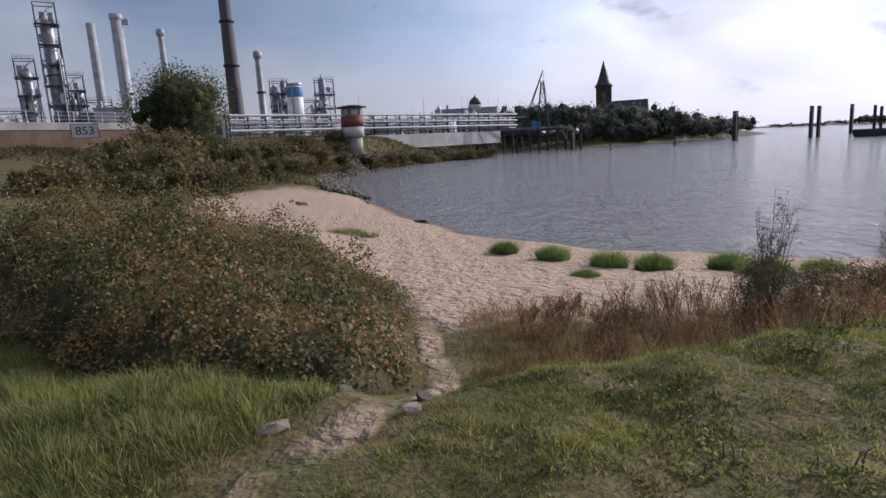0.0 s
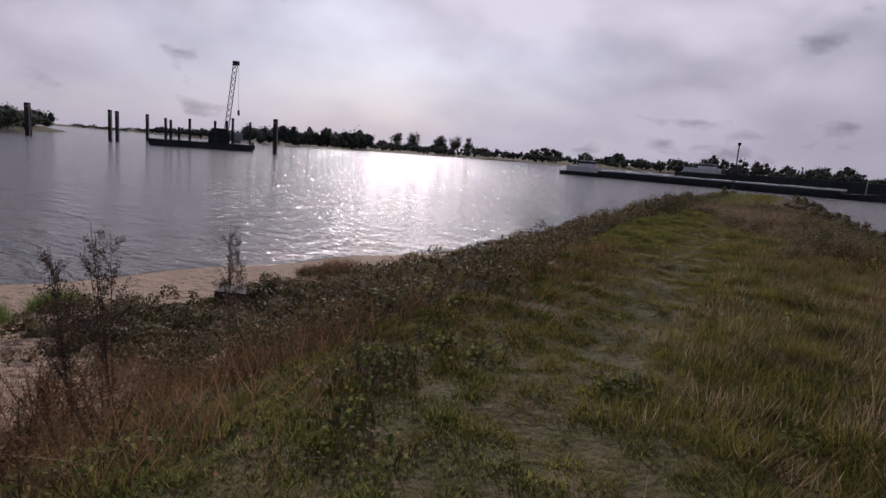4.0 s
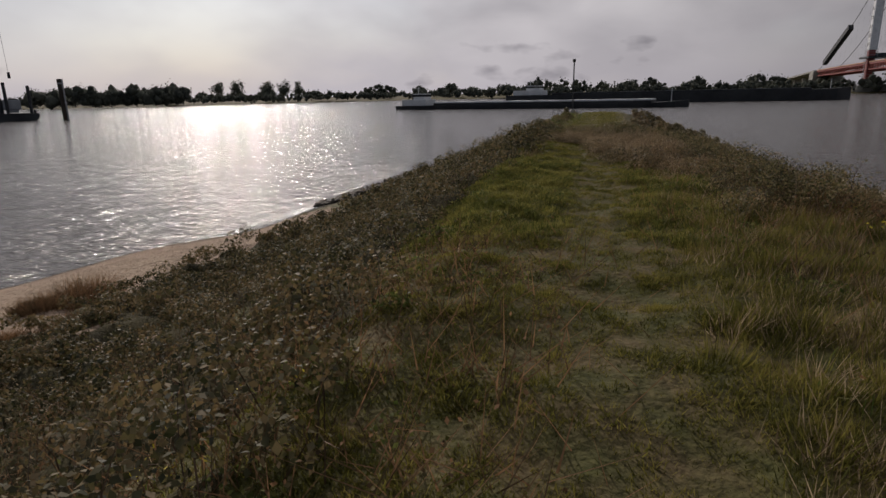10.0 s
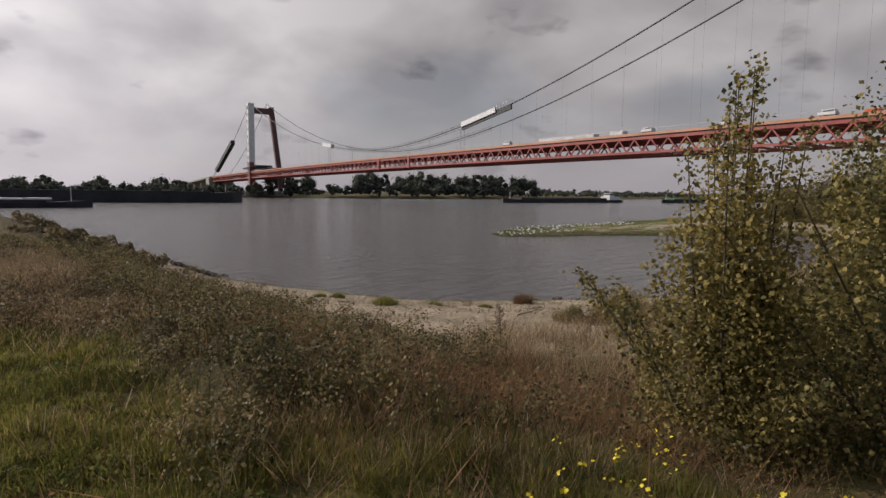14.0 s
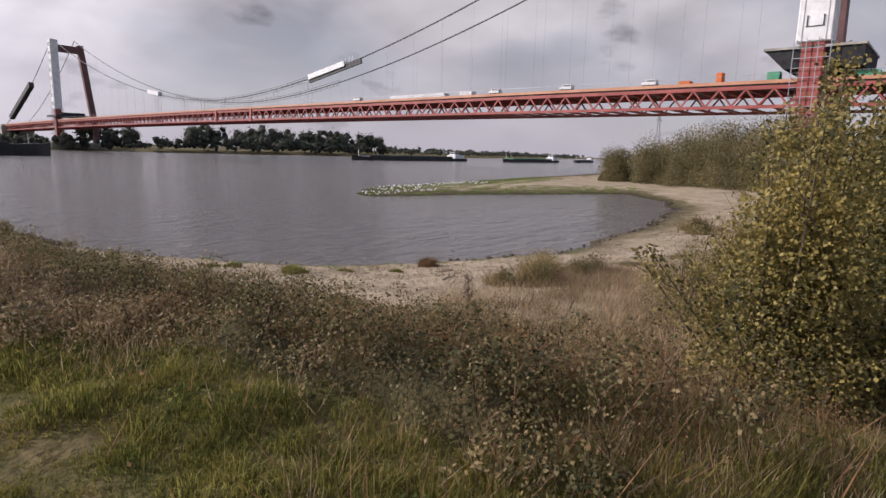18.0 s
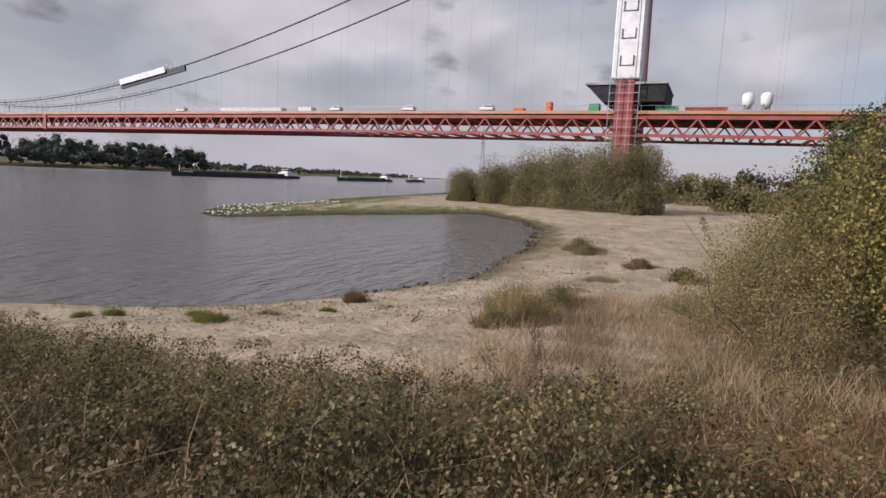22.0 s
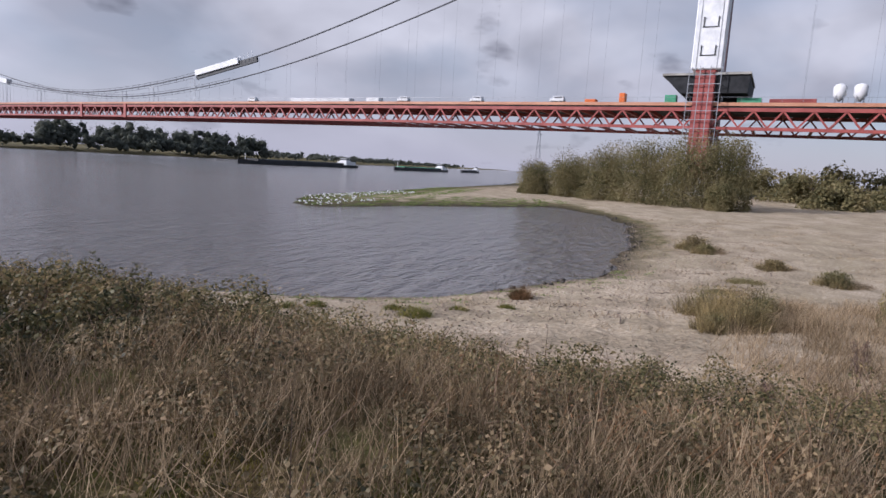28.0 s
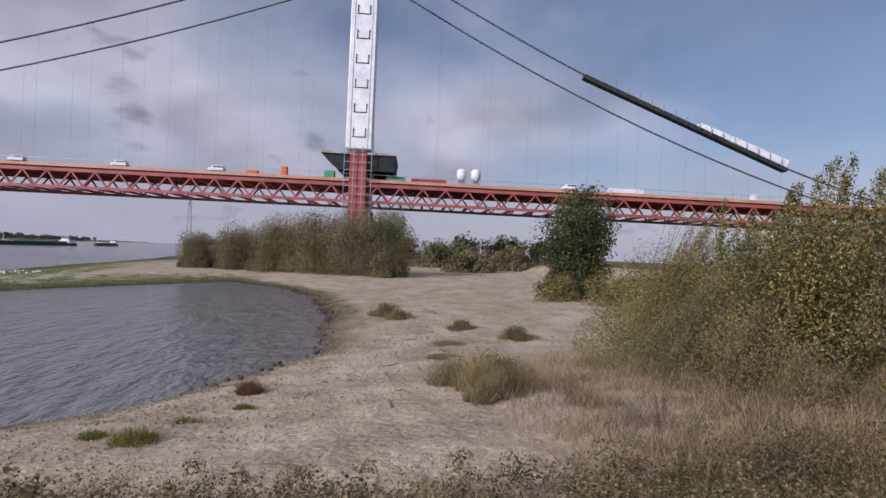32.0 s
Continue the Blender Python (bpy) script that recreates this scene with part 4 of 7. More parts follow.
def process_tower(deg, dist, top, w, cols, m, label, storeys=6, seed=1):
    """A steel frame with platforms round upright vessels, pipes and stairs."""
    rng = np.random.RandomState(seed)
    x, y = bearing_at(deg, dist)
    t = thing("process_tower", label, "process tower", (x, y, 6), -deg)
    h = top - 6
    steel, dark = M["tower_steel"], M["frame_steel"]
    for sx in (-1, 1):
        for sy in (-1, 1):
            part("post", boxes((sx * w / 2, sy * w / 2, h / 2, 0.34, 0.34, h)), dark, t)
    for k in range(1, storeys + 1):
        z, a = h * k / storeys, h * (k - 1) / storeys
        d = w + rng.uniform(0.2, 1.8)
        if k < storeys:
            part("platform", boxes((0, -w * 0.36, z - 0.15, d, w * 0.34, 0.22), (0, w * 0.36, z - 0.15, d, w * 0.34, 0.22), (d * 0.38, 0, z - 0.15, d * 0.22, w * 0.4, 0.22)), dark, t)
        part("girder", beams([((-w / 2, s * w / 2, z), (w / 2, s * w / 2, z)) for s in (-1, 1)] + [((s * w / 2, -w / 2, z), (s * w / 2, w / 2, z)) for s in (-1, 1)], 0.26), dark, t)
        part("railing", beams([((-d / 2, -w / 2 - 0.5, z + dz), (d / 2, -w / 2 - 0.5, z + dz)) for dz in (0.55, 1.1)] + [((-d / 2 + d * i / 5, -w / 2 - 0.5, z), (-d / 2 + d * i / 5, -w / 2 - 0.5, z + 1.1)) for i in range(6)], 0.09), steel, t)
        side = -1 if k % 2 else 1
        part("brace", beams([((-side * w / 2, -w / 2, a), (side * w / 2, -w / 2, z))], 0.16), dark, t)
        part("stair", beams([((-side * w * 0.3, -w / 2 - 0.9, a), (side * w * 0.3, -w / 2 - 0.9, z)), ((-side * w * 0.3, -w / 2 - 0.3, a), (side * w * 0.3, -w / 2 - 0.3, z))], 0.14), steel, t)
        for i in range(2):
            px, py = rng.uniform(-w / 2, w / 2), rng.uniform(-w / 2, 0)
            b = boxes((px, py, a + h / storeys * 0.35, rng.uniform(0.8, 1.8), 1.0, h / storeys * rng.uniform(0.3, 0.6)), bevel=0.12)
            part("equipment_box", b, M["white"] if rng.uniform() < 0.4 else steel, t)
    for cx, cy, r, hh in cols:
        vessel(t, cx, cy, 0, r, hh, m)
    for i in range(7):
        px, py = rng.uniform(-w * 0.6, w * 0.6), rng.choice([-0.55, 0.55]) * w
        z0, z1 = rng.uniform(0, h * 0.2), rng.uniform(h * 0.45, h * 0.95)
        bm = rod((px, py, z0), (px, py, z1), 0.2, n=6)
        add_rod(bm, (px, py, z1), (px * 0.2, 0, z1), 0.2, n=6)
        part("pipe", bm, M["white"] if i % 3 == 0 else steel, t)
    return t


process_tower(-125.3, 260, 62.5, 6.5, [(0, 0, 2.2, 51), (2.4, -2.2, 0.8, 38)], M["tower_steel"], "tall steel-framed refinery column with many platforms", 8, 1)
process_tower(-127.2, 255, 42.5, 6.0, [(0, 0, 1.9, 33), (2.6, 1, 0.9, 27), (-2.2, -1.5, 0.8, 24)], M["tower_steel"], "short steel-framed refinery column", 6, 2)
process_tower(-124.3, 262, 38.0, 8.0, [(-2.4, 0, 1.5, 30), (2.0, 0.5, 1.6, 27), (0, -3, 0.9, 24)], M["tower_steel"], "cluster of silver vessels in a steel frame", 6, 3)
process_tower(-129.0, 258, 25.0, 11.0, [(-3, 0, 2.4, 18), (3, 0, 2.0, 16)], M["white"], "low refinery frame with white vessels", 4, 4)
process_tower(-122.6, 262, 29.0, 9.0, [(-3, 0, 1.4, 18), (1, 0, 1.4, 20), (3.4, -2, 1.0, 15)], M["tower_steel"], "low refinery frame with pipework", 5, 5)
process_tower(-107.9, 275, 36.5, 7.5, [(-2, 0, 1.4, 29), (2, 0, 1.3, 31), (0, -2.5, 0.8, 26)], M["tower_steel"], "refinery frame with slim vessels", 6, 6)
process_tower(-103.8, 285, 37.5, 8.5, [(-1, 0, 1.6, 33)], M["tower_steel"], "open steel process tower", 5, 7)
process_tower(-105.3, 290, 29.0, 9.0, [(3, 0, 1.3, 20)], M["tower_steel"], "low open steel frame", 4, 8)


def pipework(deg, dist, w, top, seed, label):
    """A low stretch of plant: frames, vessels lying and standing, pipes and valves."""
    rng = np.random.RandomState(seed)
    x, y = bearing_at(deg, dist)
    t = thing("plant_pipework", label, "pipework", (x, y, 6), -deg)
    h = top - 6
    n = max(3, int(w / 4))
    for i in range(n + 1):
        xx = -w / 2 + w * i / n
        hh = h * rng.uniform(0.6, 1.0)
        part("frame", beams([((xx, -2, 0), (xx, -2, hh)), ((xx, 2, 0), (xx, 2, hh)), ((xx, -2, hh), (xx, 2, hh)), ((xx, -2, hh * 0.6), (xx, 2, hh * 0.6))], 0.3), M["frame_steel"], t)
    for k in range(6):
        z = h * rng.uniform(0.35, 0.95)
        a, b = sorted(rng.uniform(-w / 2, w / 2, 2))
        part("pipe", rod((a - 1, rng.uniform(-2.4, 2), z), (b + 1, rng.uniform(-2.4, 2), z), rng.uniform(0.16, 0.4), n=8), M[["white", "tower_steel", "pale_wall"][k % 3]], t)
    for k in range(4):
        r = rng.uniform(0.6, 1.4)
        vessel(t, rng.uniform(-w / 2, w / 2), rng.uniform(-1.5, 1.5), 0, r, h * rng.uniform(0.5, 1.05), M[["tower_steel", "white"][k % 2]])
    for k in range(3):
        part("equipment_box", boxes((rng.uniform(-w / 2, w / 2), rng.uniform(-2.6, 0), h * rng.uniform(0.3, 0.7), rng.uniform(2, 4), 2, rng.uniform(1.5, 3.2)), bevel=0.1), M[["grey_paint", "pale_wall", "white"][k]], t)
    part("walkway", beams([((-w / 2, -2.6, h * 0.62 + dz), (w / 2, -2.6, h * 0.62 + dz)) for dz in (0, 0.6, 1.1)], 0.12), M["frame_steel"], t)
    part("lamp_mast", rod((w * 0.3, 0, 0), (w * 0.3, 0, h * 1.25), 0.1, 0.06, 6), M["steel"], t)


PLANT = "grey pipes, vessels and steel frames of the refinery"
for k, (deg, dist, w, top) in enumerate(((-128.2, 240, 20, 20), (-125.0, 242, 22, 19), (-121.8, 245, 20, 22), (-118.6, 250, 22, 20), (-115.8, 262, 20, 22), (-110.6, 262, 20, 21), (-108.6, 250, 14, 20), (-105.2, 256, 18, 19.5),
                                         (-102.0, 262, 20, 19), (-98.4, 270, 22, 18.5), (-94.6, 280, 22, 20), (-92.0, 318, 20, 25), (-89.4, 322, 18, 24), (-96.8, 300, 20, 21))):
    pipework(deg, dist, w, top, 40 + k, PLANT)


def round_tank(deg, dist, r, base, top, m, label, band=None):
    x, y = bearing_at(deg, dist)
    t = thing("storage_tank", label, "tank", (x, y, base))
    h = top - base
    part("shell", lathe([(r, 0), (r, h), (r * 0.6, h + r * 0.18), (0.2, h + r * 0.25)], 28), m, t)
    if band:
        part("band", lathe([(r + 0.03, h - 4.5), (r + 0.06, h - 4.4), (r + 0.06, h - 0.6), (r + 0.03, h - 0.5)], 28), band, t, "blue painted band")
    part("top_rail", lathe([(r, h), (r + 0.1, h + 0.05), (r + 0.1, h + 1.0), (r, h + 1.05)], 28), M["steel"], t)
    part("ladder", boxes((r + 0.2, 0, h / 2, 0.3, 0.6, h)), M["steel"], t)


round_tank(-106.5, 255, 3.2, 8, 32.5, M["white"], "slim white silo with a blue top band", M["blue"])
for d, r, b, tp in ((-98.5, 9, 8, 17.5), (-95.8, 8, 8, 17), (-92.9, 7, 8, 16.5), (-101.0, 7, 8, 16), (-130.6, 6, 8, 20)):
    round_tank(d, 300, r, b, tp, M["white"], "low white storage tank behind the pipes")


def factory_block(deg, dist, w, l, base, top, m, label, turn=0):
    x, y = bearing_at(deg, dist)
    f = thing("factory_building", label, "building", (x, y, base), -deg + turn)
    h = top - base
    part("wall", boxes((0, 0, h / 2, w, l, h), bevel=0.06), m, f)
    part("roof", boxes((0, 0, h + 0.2, w + 0.8, l + 0.8, 0.4)), M["grey_paint"], f)
    for k in range(int(w // 5)):
        part("window", boxes((-w / 2 + 2.6 + 5 * k, -l / 2 - 0.03, h * 0.6, 2.2, 0.1, h * 0.25)), M["glass"], f)
    part("duct", rod((-w * 0.3, 0, h), (-w * 0.3, 0, h + 3), 0.6), M["steel"], f)


factory_block(-113.6, 240, 14, 9, 8, 20.5, M["white"], "white flat-roofed plant building")
factory_block(-111.2, 235, 9, 9, 8, 18.0, M["pale_wall"], "pale flat-roofed plant building")
factory_block(-121.6, 250, 12, 8, 8, 25.0, M["grey_paint"], "grey block beside the chimneys")
factory_block(-90.6, 335, 34, 12, 8, 24.0, M["grey_paint"], "grey loading building with pipework")
factory_block(-86.4, 320, 16, 8, 8, 17.0, M["dark_steel"], "dark shed near the jetty")
factory_block(-99.0, 240, 8, 6, 8, 15.5, M["pale_wall"], "small pale pump house")
domed = thing("water_tower", "small round tower with a dark dome", "tower", (*bearing_at(-89.7, 330), 8))
part("shaft", lathe([(3.0, 0), (3.0, 15), (3.6, 15.2), (3.6, 18)], 18), M["pale_wall"], domed)
part("dome", lathe([(3.4, 18), (3.2, 19.5), (2.2, 21), (0.4, 22.2), (0.15, 23.6)], 18), M["slate"], domed)


def pipe_rack():
    """Long bright pipes on trestles along the top of the dike."""
    a, b = Vector((*bearing_at(-112.5, 205), 0)), Vector((*bearing_at(-85.8, 285), 0))
    r = thing("pipe_rack", "long rack of bright metal pipes along the dike", "pipes")
    d = (b - a).normalized()
    side = Vector((-d.y, d.x, 0))
    for k, (z, off, rad, m) in enumerate(((18.6, 0, 0.42, "white"), (17.2, 1.2, 0.3, "white"), (15.9, 0, 0.38, "steel"), (14.9, 1.6, 0.3, "white"),
                                          (13.7, 0, 0.45, "white"), (12.6, 1.0, 0.3, "steel"), (18.9, 3, 0.3, "steel"), (16.6, 3.2, 0.35, "white"))):
        part("pipe", rod(a + side * off + Vector((0, 0, z)), b + side * off + Vector((0, 0, z - 1.0)), rad, n=8), M[m], r)
    n = 22
    for i in range(n + 1):
        p = a.lerp(b, i / n)
        part("trestle", beams([(p + Vector((0, 0, 6)), p + Vector((0, 0, 18.6))), (p + side * 3 + Vector((0, 0, 6)), p + side * 3 + Vector((0, 0, 19))),
                               (p + Vector((0, 0, 14.3)), p + side * 3 + Vector((0, 0, 14.3))), (p + Vector((0, 0, 17.0)), p + side * 3 + Vector((0, 0, 17.0)))], 0.35), M["dark_steel"], r)
    for i in (3, 8, 13, 17, 20):
        p = a.lerp(b, i / n)
        part("lamp_post", rod(p + Vector((0, 0, 8)), p + Vector((0, 0, 25)), 0.12, 0.08, 6), M["steel"], r)


pipe_rack()


def wall_run(name, pts, z0, z1, thick, m, label):
    bm = bmesh.new()
    for (ax, ay), (bx, by) in zip(pts, pts[1:]):
        d = Vector((bx - ax, by - ay, 0))
        mtx = Matrix.Translation(((ax + bx) / 2, (ay + by) / 2, (z0 + z1) / 2)) @ Matrix.Rotation(math.atan2(d.y, d.x), 4, "Z") @ Matrix.Diagonal((d.length + thick, thick, z1 - z0, 1))
        bmesh.ops.create_cube(bm, size=1, matrix=mtx)
    me = bpy.data.meshes.new(name)
    bm.to_mesh(me)
    bm.free()
    me.materials.append(m)
    return tagged(new(name, me), label, "wall", kind="structure")


brown = [bearing_at(-150, 95), bearing_at(-131, 108), bearing_at(-117, 125)]
wall_run("wall_flood", brown, 4.0, 11.3, 0.6, M["brown_wall"], "brown brick flood wall with a grey coping")
wall_run("wall_coping", brown, 11.31, 12.5, 0.9, M["concrete"], "grey concrete coping of the flood wall")
pale = [bearing_at(-114.5, 185), bearing_at(-100, 205), bearing_at(-87.5, 265)]
wall_run("wall_dike", pale, 5.0, 10.0, 0.6, M["pale_wall"], "pale concrete wall along the dike")
fence = thing("fence", "steel mesh fence on top of the flood wall", "fence")
for (ax, ay), (bx, by) in zip(brown, brown[1:]):
    n = 14
    for i in range(n):
        p = Vector((ax + (bx - ax) * i / n, ay + (by - ay) * i / n, 12.5))
        part("post", boxes((p.x, p.y, 13.4, 0.12, 0.12, 1.8)), M["steel"], fence)
    part("rail", beams([((ax, ay, 12.5 + dz), (bx, by, 12.5 + dz)) for dz in (0.5, 1.1, 1.7)], 0.07), M["steel"], fence)


def shore_sign():
    x, y = bearing_at(-123.85, 108)
    s = thing("kilometre_sign", "white river kilometre board with black figures", "sign", (x, y, z_at(2.73, 108)), 123.85)
    part("board", boxes((0, 0, 0, 3.6, 0.12, 2.1), bevel=0.03), M["white"], s)
    part("frame", boxes((0, 0, 1.07, 3.8, 0.16, 0.1), (0, 0, -1.07, 3.8, 0.16, 0.1), (-1.85, 0, 0, 0.1, 0.16, 2.2), (1.85, 0, 0, 0.1, 0.16, 2.2)), M["dark_steel"], s)
    fc = bpy.data.curves.new("figures", "FONT")
    fc.body, fc.size, fc.align_x, fc.align_y, fc.extrude = "853", 1.75, "CENTER", "CENTER", 0.02
    tmp = bpy.data.objects.new("tmp", fc)
    me = bpy.data.meshes.new_from_object(tmp)
    bpy.data.objects.remove(tmp)
    me.materials.clear()
    me.materials.append(M["black_net"])
    o = part("figures", me, None, s, "black figures")
    o.matrix_local = pose(0, -0.09, 0, 90, 0, 0)


shore_sign()


def gauge_tower():
    x, y = bearing_at(-101.45, 150)
    g = thing("gauge_tower", "round concrete gauge tower with faded red and white bands", "tower", (x, y, 4.5))
    part("foot", lathe([(2.2, 0), (2.2, 4.2)], 24), M["concrete"], g)
    part("white_band", lathe([(2.75, 4.2), (2.75, 6.6)], 24), M["pale_wall"], g)
    part("red_band", lathe([(2.8, 6.6), (2.8, 9.2)], 24), M["red_band"], g)
    part("lantern", lathe([(2.4, 9.2), (2.4, 11.2)], 24), M["pale_wall"], g)
    for k in range(6):
        a = k * math.pi / 3
        part("window", boxes((2.4 * math.cos(a), 2.4 * math.sin(a), 10.2, 0.5, 0.5, 1.2, Matrix.Rotation(a, 4, "Z"))), M["glass"], g)
    part("roof", lathe([(3.7, 11.2), (3.7, 11.5), (1.0, 11.9)], 24), M["dark_steel"], g)


gauge_tower()


def church():
    x, y = bearing_at(-77.8, 500)
    c = thing("church", "dark brick church with a tall pointed slate spire", "church", (x, y, 2), 77.8)
    part("tower", boxes((0, 0, 20, 12, 12, 44), bevel=0.15), M["church_brick"], c)
    part("buttress", boxes((-5.5, -5.5, 10, 3, 3, 20), (5.5, -5.5, 10, 3, 3, 20)), M["church_brick"], c)
    sp = lathe([(7.6, 41.5), (5.9, 44.0), (4.5, 47.5), (2.4, 54.5), (0.12, 62.0)], 8)
    bmesh.ops.rotate(sp, cent=(0, 0, 0), matrix=Matrix.Rotation(radians(22.5), 3, "Z"), verts=sp.verts[:])
    part("spire", sp, M["slate"], c)
    bm = bmesh.new()
    prof = [(-9, 0), (9, 0), (9, 18), (0, 29), (-9, 18)]
    rings = [[bm.verts.new((xx, py, pz)) for py, pz in prof] for xx in (6, 33)]
    for i in range(5):
        bm.faces.new((rings[0][i], rings[0][(i + 1) % 5], rings[1][(i + 1) % 5], rings[1][i]))
    bm.faces.new(rings[0][::-1])
    bm.faces.new(rings[1])
    part("nave", bm, M["church_brick"], c)
    roof = bmesh.new()
    for s in (-1, 1):
        vs = [roof.verts.new(v) for v in ((5.9, s * 9.6, 17.5), (33.6, s * 9.6, 17.5), (33.6, 0, 29.5), (5.9, 0, 29.5))]
        roof.faces.new(vs)
    r = bmesh.ops.extrude_face_region(roof, geom=roof.faces[:])
    bmesh.ops.translate(roof, vec=(0, 0, 0.4), verts=[v for v in r["geom"] if isinstance(v, bmesh.types.BMVert)])
    part("nave_roof", roof, M["slate"], c)
    for k in range(4):
        part("window", boxes((10 + 6 * k, -9.05, 10, 1.8, 0.3, 8)), M["glass"], c)
    part("belfry_opening", boxes((0, -6.05, 34, 2.4, 0.3, 5)), M["glass"], c)


church()


def jetty():
    x, y = bearing_at(-84.6, 275)
    j = thing("loading_jetty", "dark timber and steel loading jetty with a lattice crane", "jetty", (x, y, 0), 84.6)
    part("platform", boxes((2, 0, 9.5, 26, 8, 0.9)), M["dark_steel"], j)
    part("gangway", boxes((-24, 0, 9.2, 30, 3, 0.7)), M["dark_steel"], j)
    for k in range(14):
        xx = -36 + 4 * k
        for yy in (-3.2, 3.2):
            part("post", rod((xx, yy, -4), (xx, yy, 9.2), 0.45, n=8), M["timber"], j)
        if k:
            part("brace", beams([((xx - 4, -3.2, 2), (xx, -3.2, 8)), ((xx - 4, -3.2, 8), (xx, -3.2, 2))], 0.3), M["timber"], j)
    part("railing", beams([((-38, s, 9.9 + dz), (15, s, 9.9 + dz)) for s in (-4, 4) for dz in (0.5, 1.0)], 0.1), M["steel"], j)
    for sx, sy in ((-2.5, -2.5), (-2.5, 2.5), (2.5, -2.5), (2.5, 2.5)):
        part("crane_leg", beams([((6 + sx, sy, 9.9), (6 + sx * 0.2, sy * 0.2, 31))], 0.4), M["dark_steel"], j)
    part("crane_lattice", beams([((6 + s * (2.5 - 0.45 * k), -2.5 + 0.45 * k, 10 + 4 * k), (6 - s * (2.5 - 0.45 * (k + 1)), -2.5 + 0.45 * (k + 1), 14 + 4 * k)) for k in range(5) for s in (-1, 1)] +
                                [((6 - 2.5 + 0.45 * k, -2.5 + 0.45 * k, 10 + 4 * k), (6 + 2.5 - 0.45 * k, -2.5 + 0.45 * k, 10 + 4 * k)) for k in range(6)], 0.22), M["dark_steel"], j)
    part("crane_boom", beams([((-4, -1, 10), (6.5, -0.5, 35.5)), ((-3, 0.6, 10), (6.5, -0.2, 35.5))], 0.4), M["dark_steel"], j)
    part("stay", beams([((6, 0, 31), (13, 0, 10.5)), ((6.5, -0.4, 35.3), (9, 0, 10.5))], 0.1), M["cable"], j)
    part("operator_cabin", boxes((3, 1, 12, 4, 3, 3.4), bevel=0.1), M["blue"], j)
    part("stair", beams([((14, -4, 9.5), (18, -4, 1)), ((14, -3, 9.5), (18, -3, 1))], 0.3), M["steel"], j)
    for xx in (18, 22, -6):
        part("fender_post", rod((xx, -6, -4), (xx, -6, 7), 0.6, n=10), M["timber"], j)


jetty()


def dolphin(x, y, r, top, label="dark steel mooring pile standing in the river"):
    d = thing("mooring_pile", label, "mooring pile", (x, y, 0), 0, "mooring piles in the river")
    part("shaft", lathe([(r, -5), (r, top - 0.3), (r * 0.92, top)], 16), M["timber"], d)
    part("collar", lathe([(r * 1.02, top - 1.6), (r * 1.05, top - 1.5), (r * 1.05, top - 1.2), (r * 1.02, top - 1.1)], 16), M["steel"], d)
    part("ladder", boxes((r + 0.12, 0, top / 2, 0.18, 0.5, top)), M["steel"], d)


for x, y, r, top in ((-263.5, 103.8, 1.15, 12.8), (-239.3, 122.9, 0.75, 12.4), (-238.1, 125.1, 0.75, 12.2), (-279.7, 163.0, 0.8, 13.2), (-171.0, 147.5, 0.85, 13.0)):
    dolphin(x, y, r, top)
for d, dist, h in ((-77.2, 240, 2.2), (-71.6, 250, 3.4), (-80.6, 262, 8.0)):
    dolphin(*bearing_at(d, dist), 0.6, h, "short weathered mooring post in the river")


def dredger():
    d = thing("work_pontoon", "dark dredging pontoon with spud poles and a lattice crane", "pontoon", (-204, 140, 0), 54.5)
    prof = [(-19, 1.2), (-18, -1), (18, -1), (19.5, 1.4), (19.5, 2.6), (-19, 2.6)]
    bm = bmesh.new()
    rings = [[bm.verts.new((px_, yy, pz)) for px_, pz in prof] for yy in (-5.5, 5.5)]
    for i in range(6):
        bm.faces.new((rings[0][i], rings[0][(i + 1) % 6], rings[1][(i + 1) % 6], rings[1][i]))
    bm.faces.new(rings[0][::-1])
    bm.faces.new(rings[1])
    part("hull", bm, M["hull"], d)
    for xx, top in ((-13, 10.5), (-11.2, 10), (-8.4, 7.5), (-4.6, 11), (4.5, 11), (8.8, 11.2), (11, 12.5), (17.5, 11.5)):
        part("spud_pole", rod((xx, -4.4, 0), (xx, -4.4, top), 0.5, n=10), M["dark_steel"], d)
    part("deckhouse", boxes((6, 1, 4.6, 8, 6, 4), (6, 1, 7.4, 5, 4, 1.8), bevel=0.1), M["dark_steel"], d)
    part("excavator_house", boxes((12.5, 0, 5.4, 5, 4.4, 3.2), (12.5, 0, 3.4, 3.4, 3.4, 1.2), bevel=0.15), M["grey_paint"], d)
    base, tip = Vector((8.5, 0, 5)), Vector((12, 2, 34))
    lat = []
    for k in range(12):
        p, q = base.lerp(tip, k / 12), base.lerp(tip, (k + 1) / 12)
        for s in (-0.8, 0.8):
            lat.append((p + Vector((s, 0, 0)), q + Vector((s, 0, 0))))
            lat.append((p + Vector((s, 0, 0)), q + Vector((-s, 0, 0))))
    part("crane_boom", beams(lat, 0.2), M["dark_steel"], d)
    part("boom_head", boxes((12.2, 2, 34.3, 2.6, 1.2, 1.6)), M["dark_steel"], d)
    part("hoist_rope", beams([((13.2, 2, 34), (13.4, 2, 16))], 0.1), M["cable"], d)
    part("hook_block", boxes((13.4, 2, 15, 0.8, 0.8, 2)), M["dark_steel"], d)
    part("bollard", rod((18.6, -3, 2.6), (18.6, -3, 3.5), 0.4), M["dark_steel"], d)


dredger()

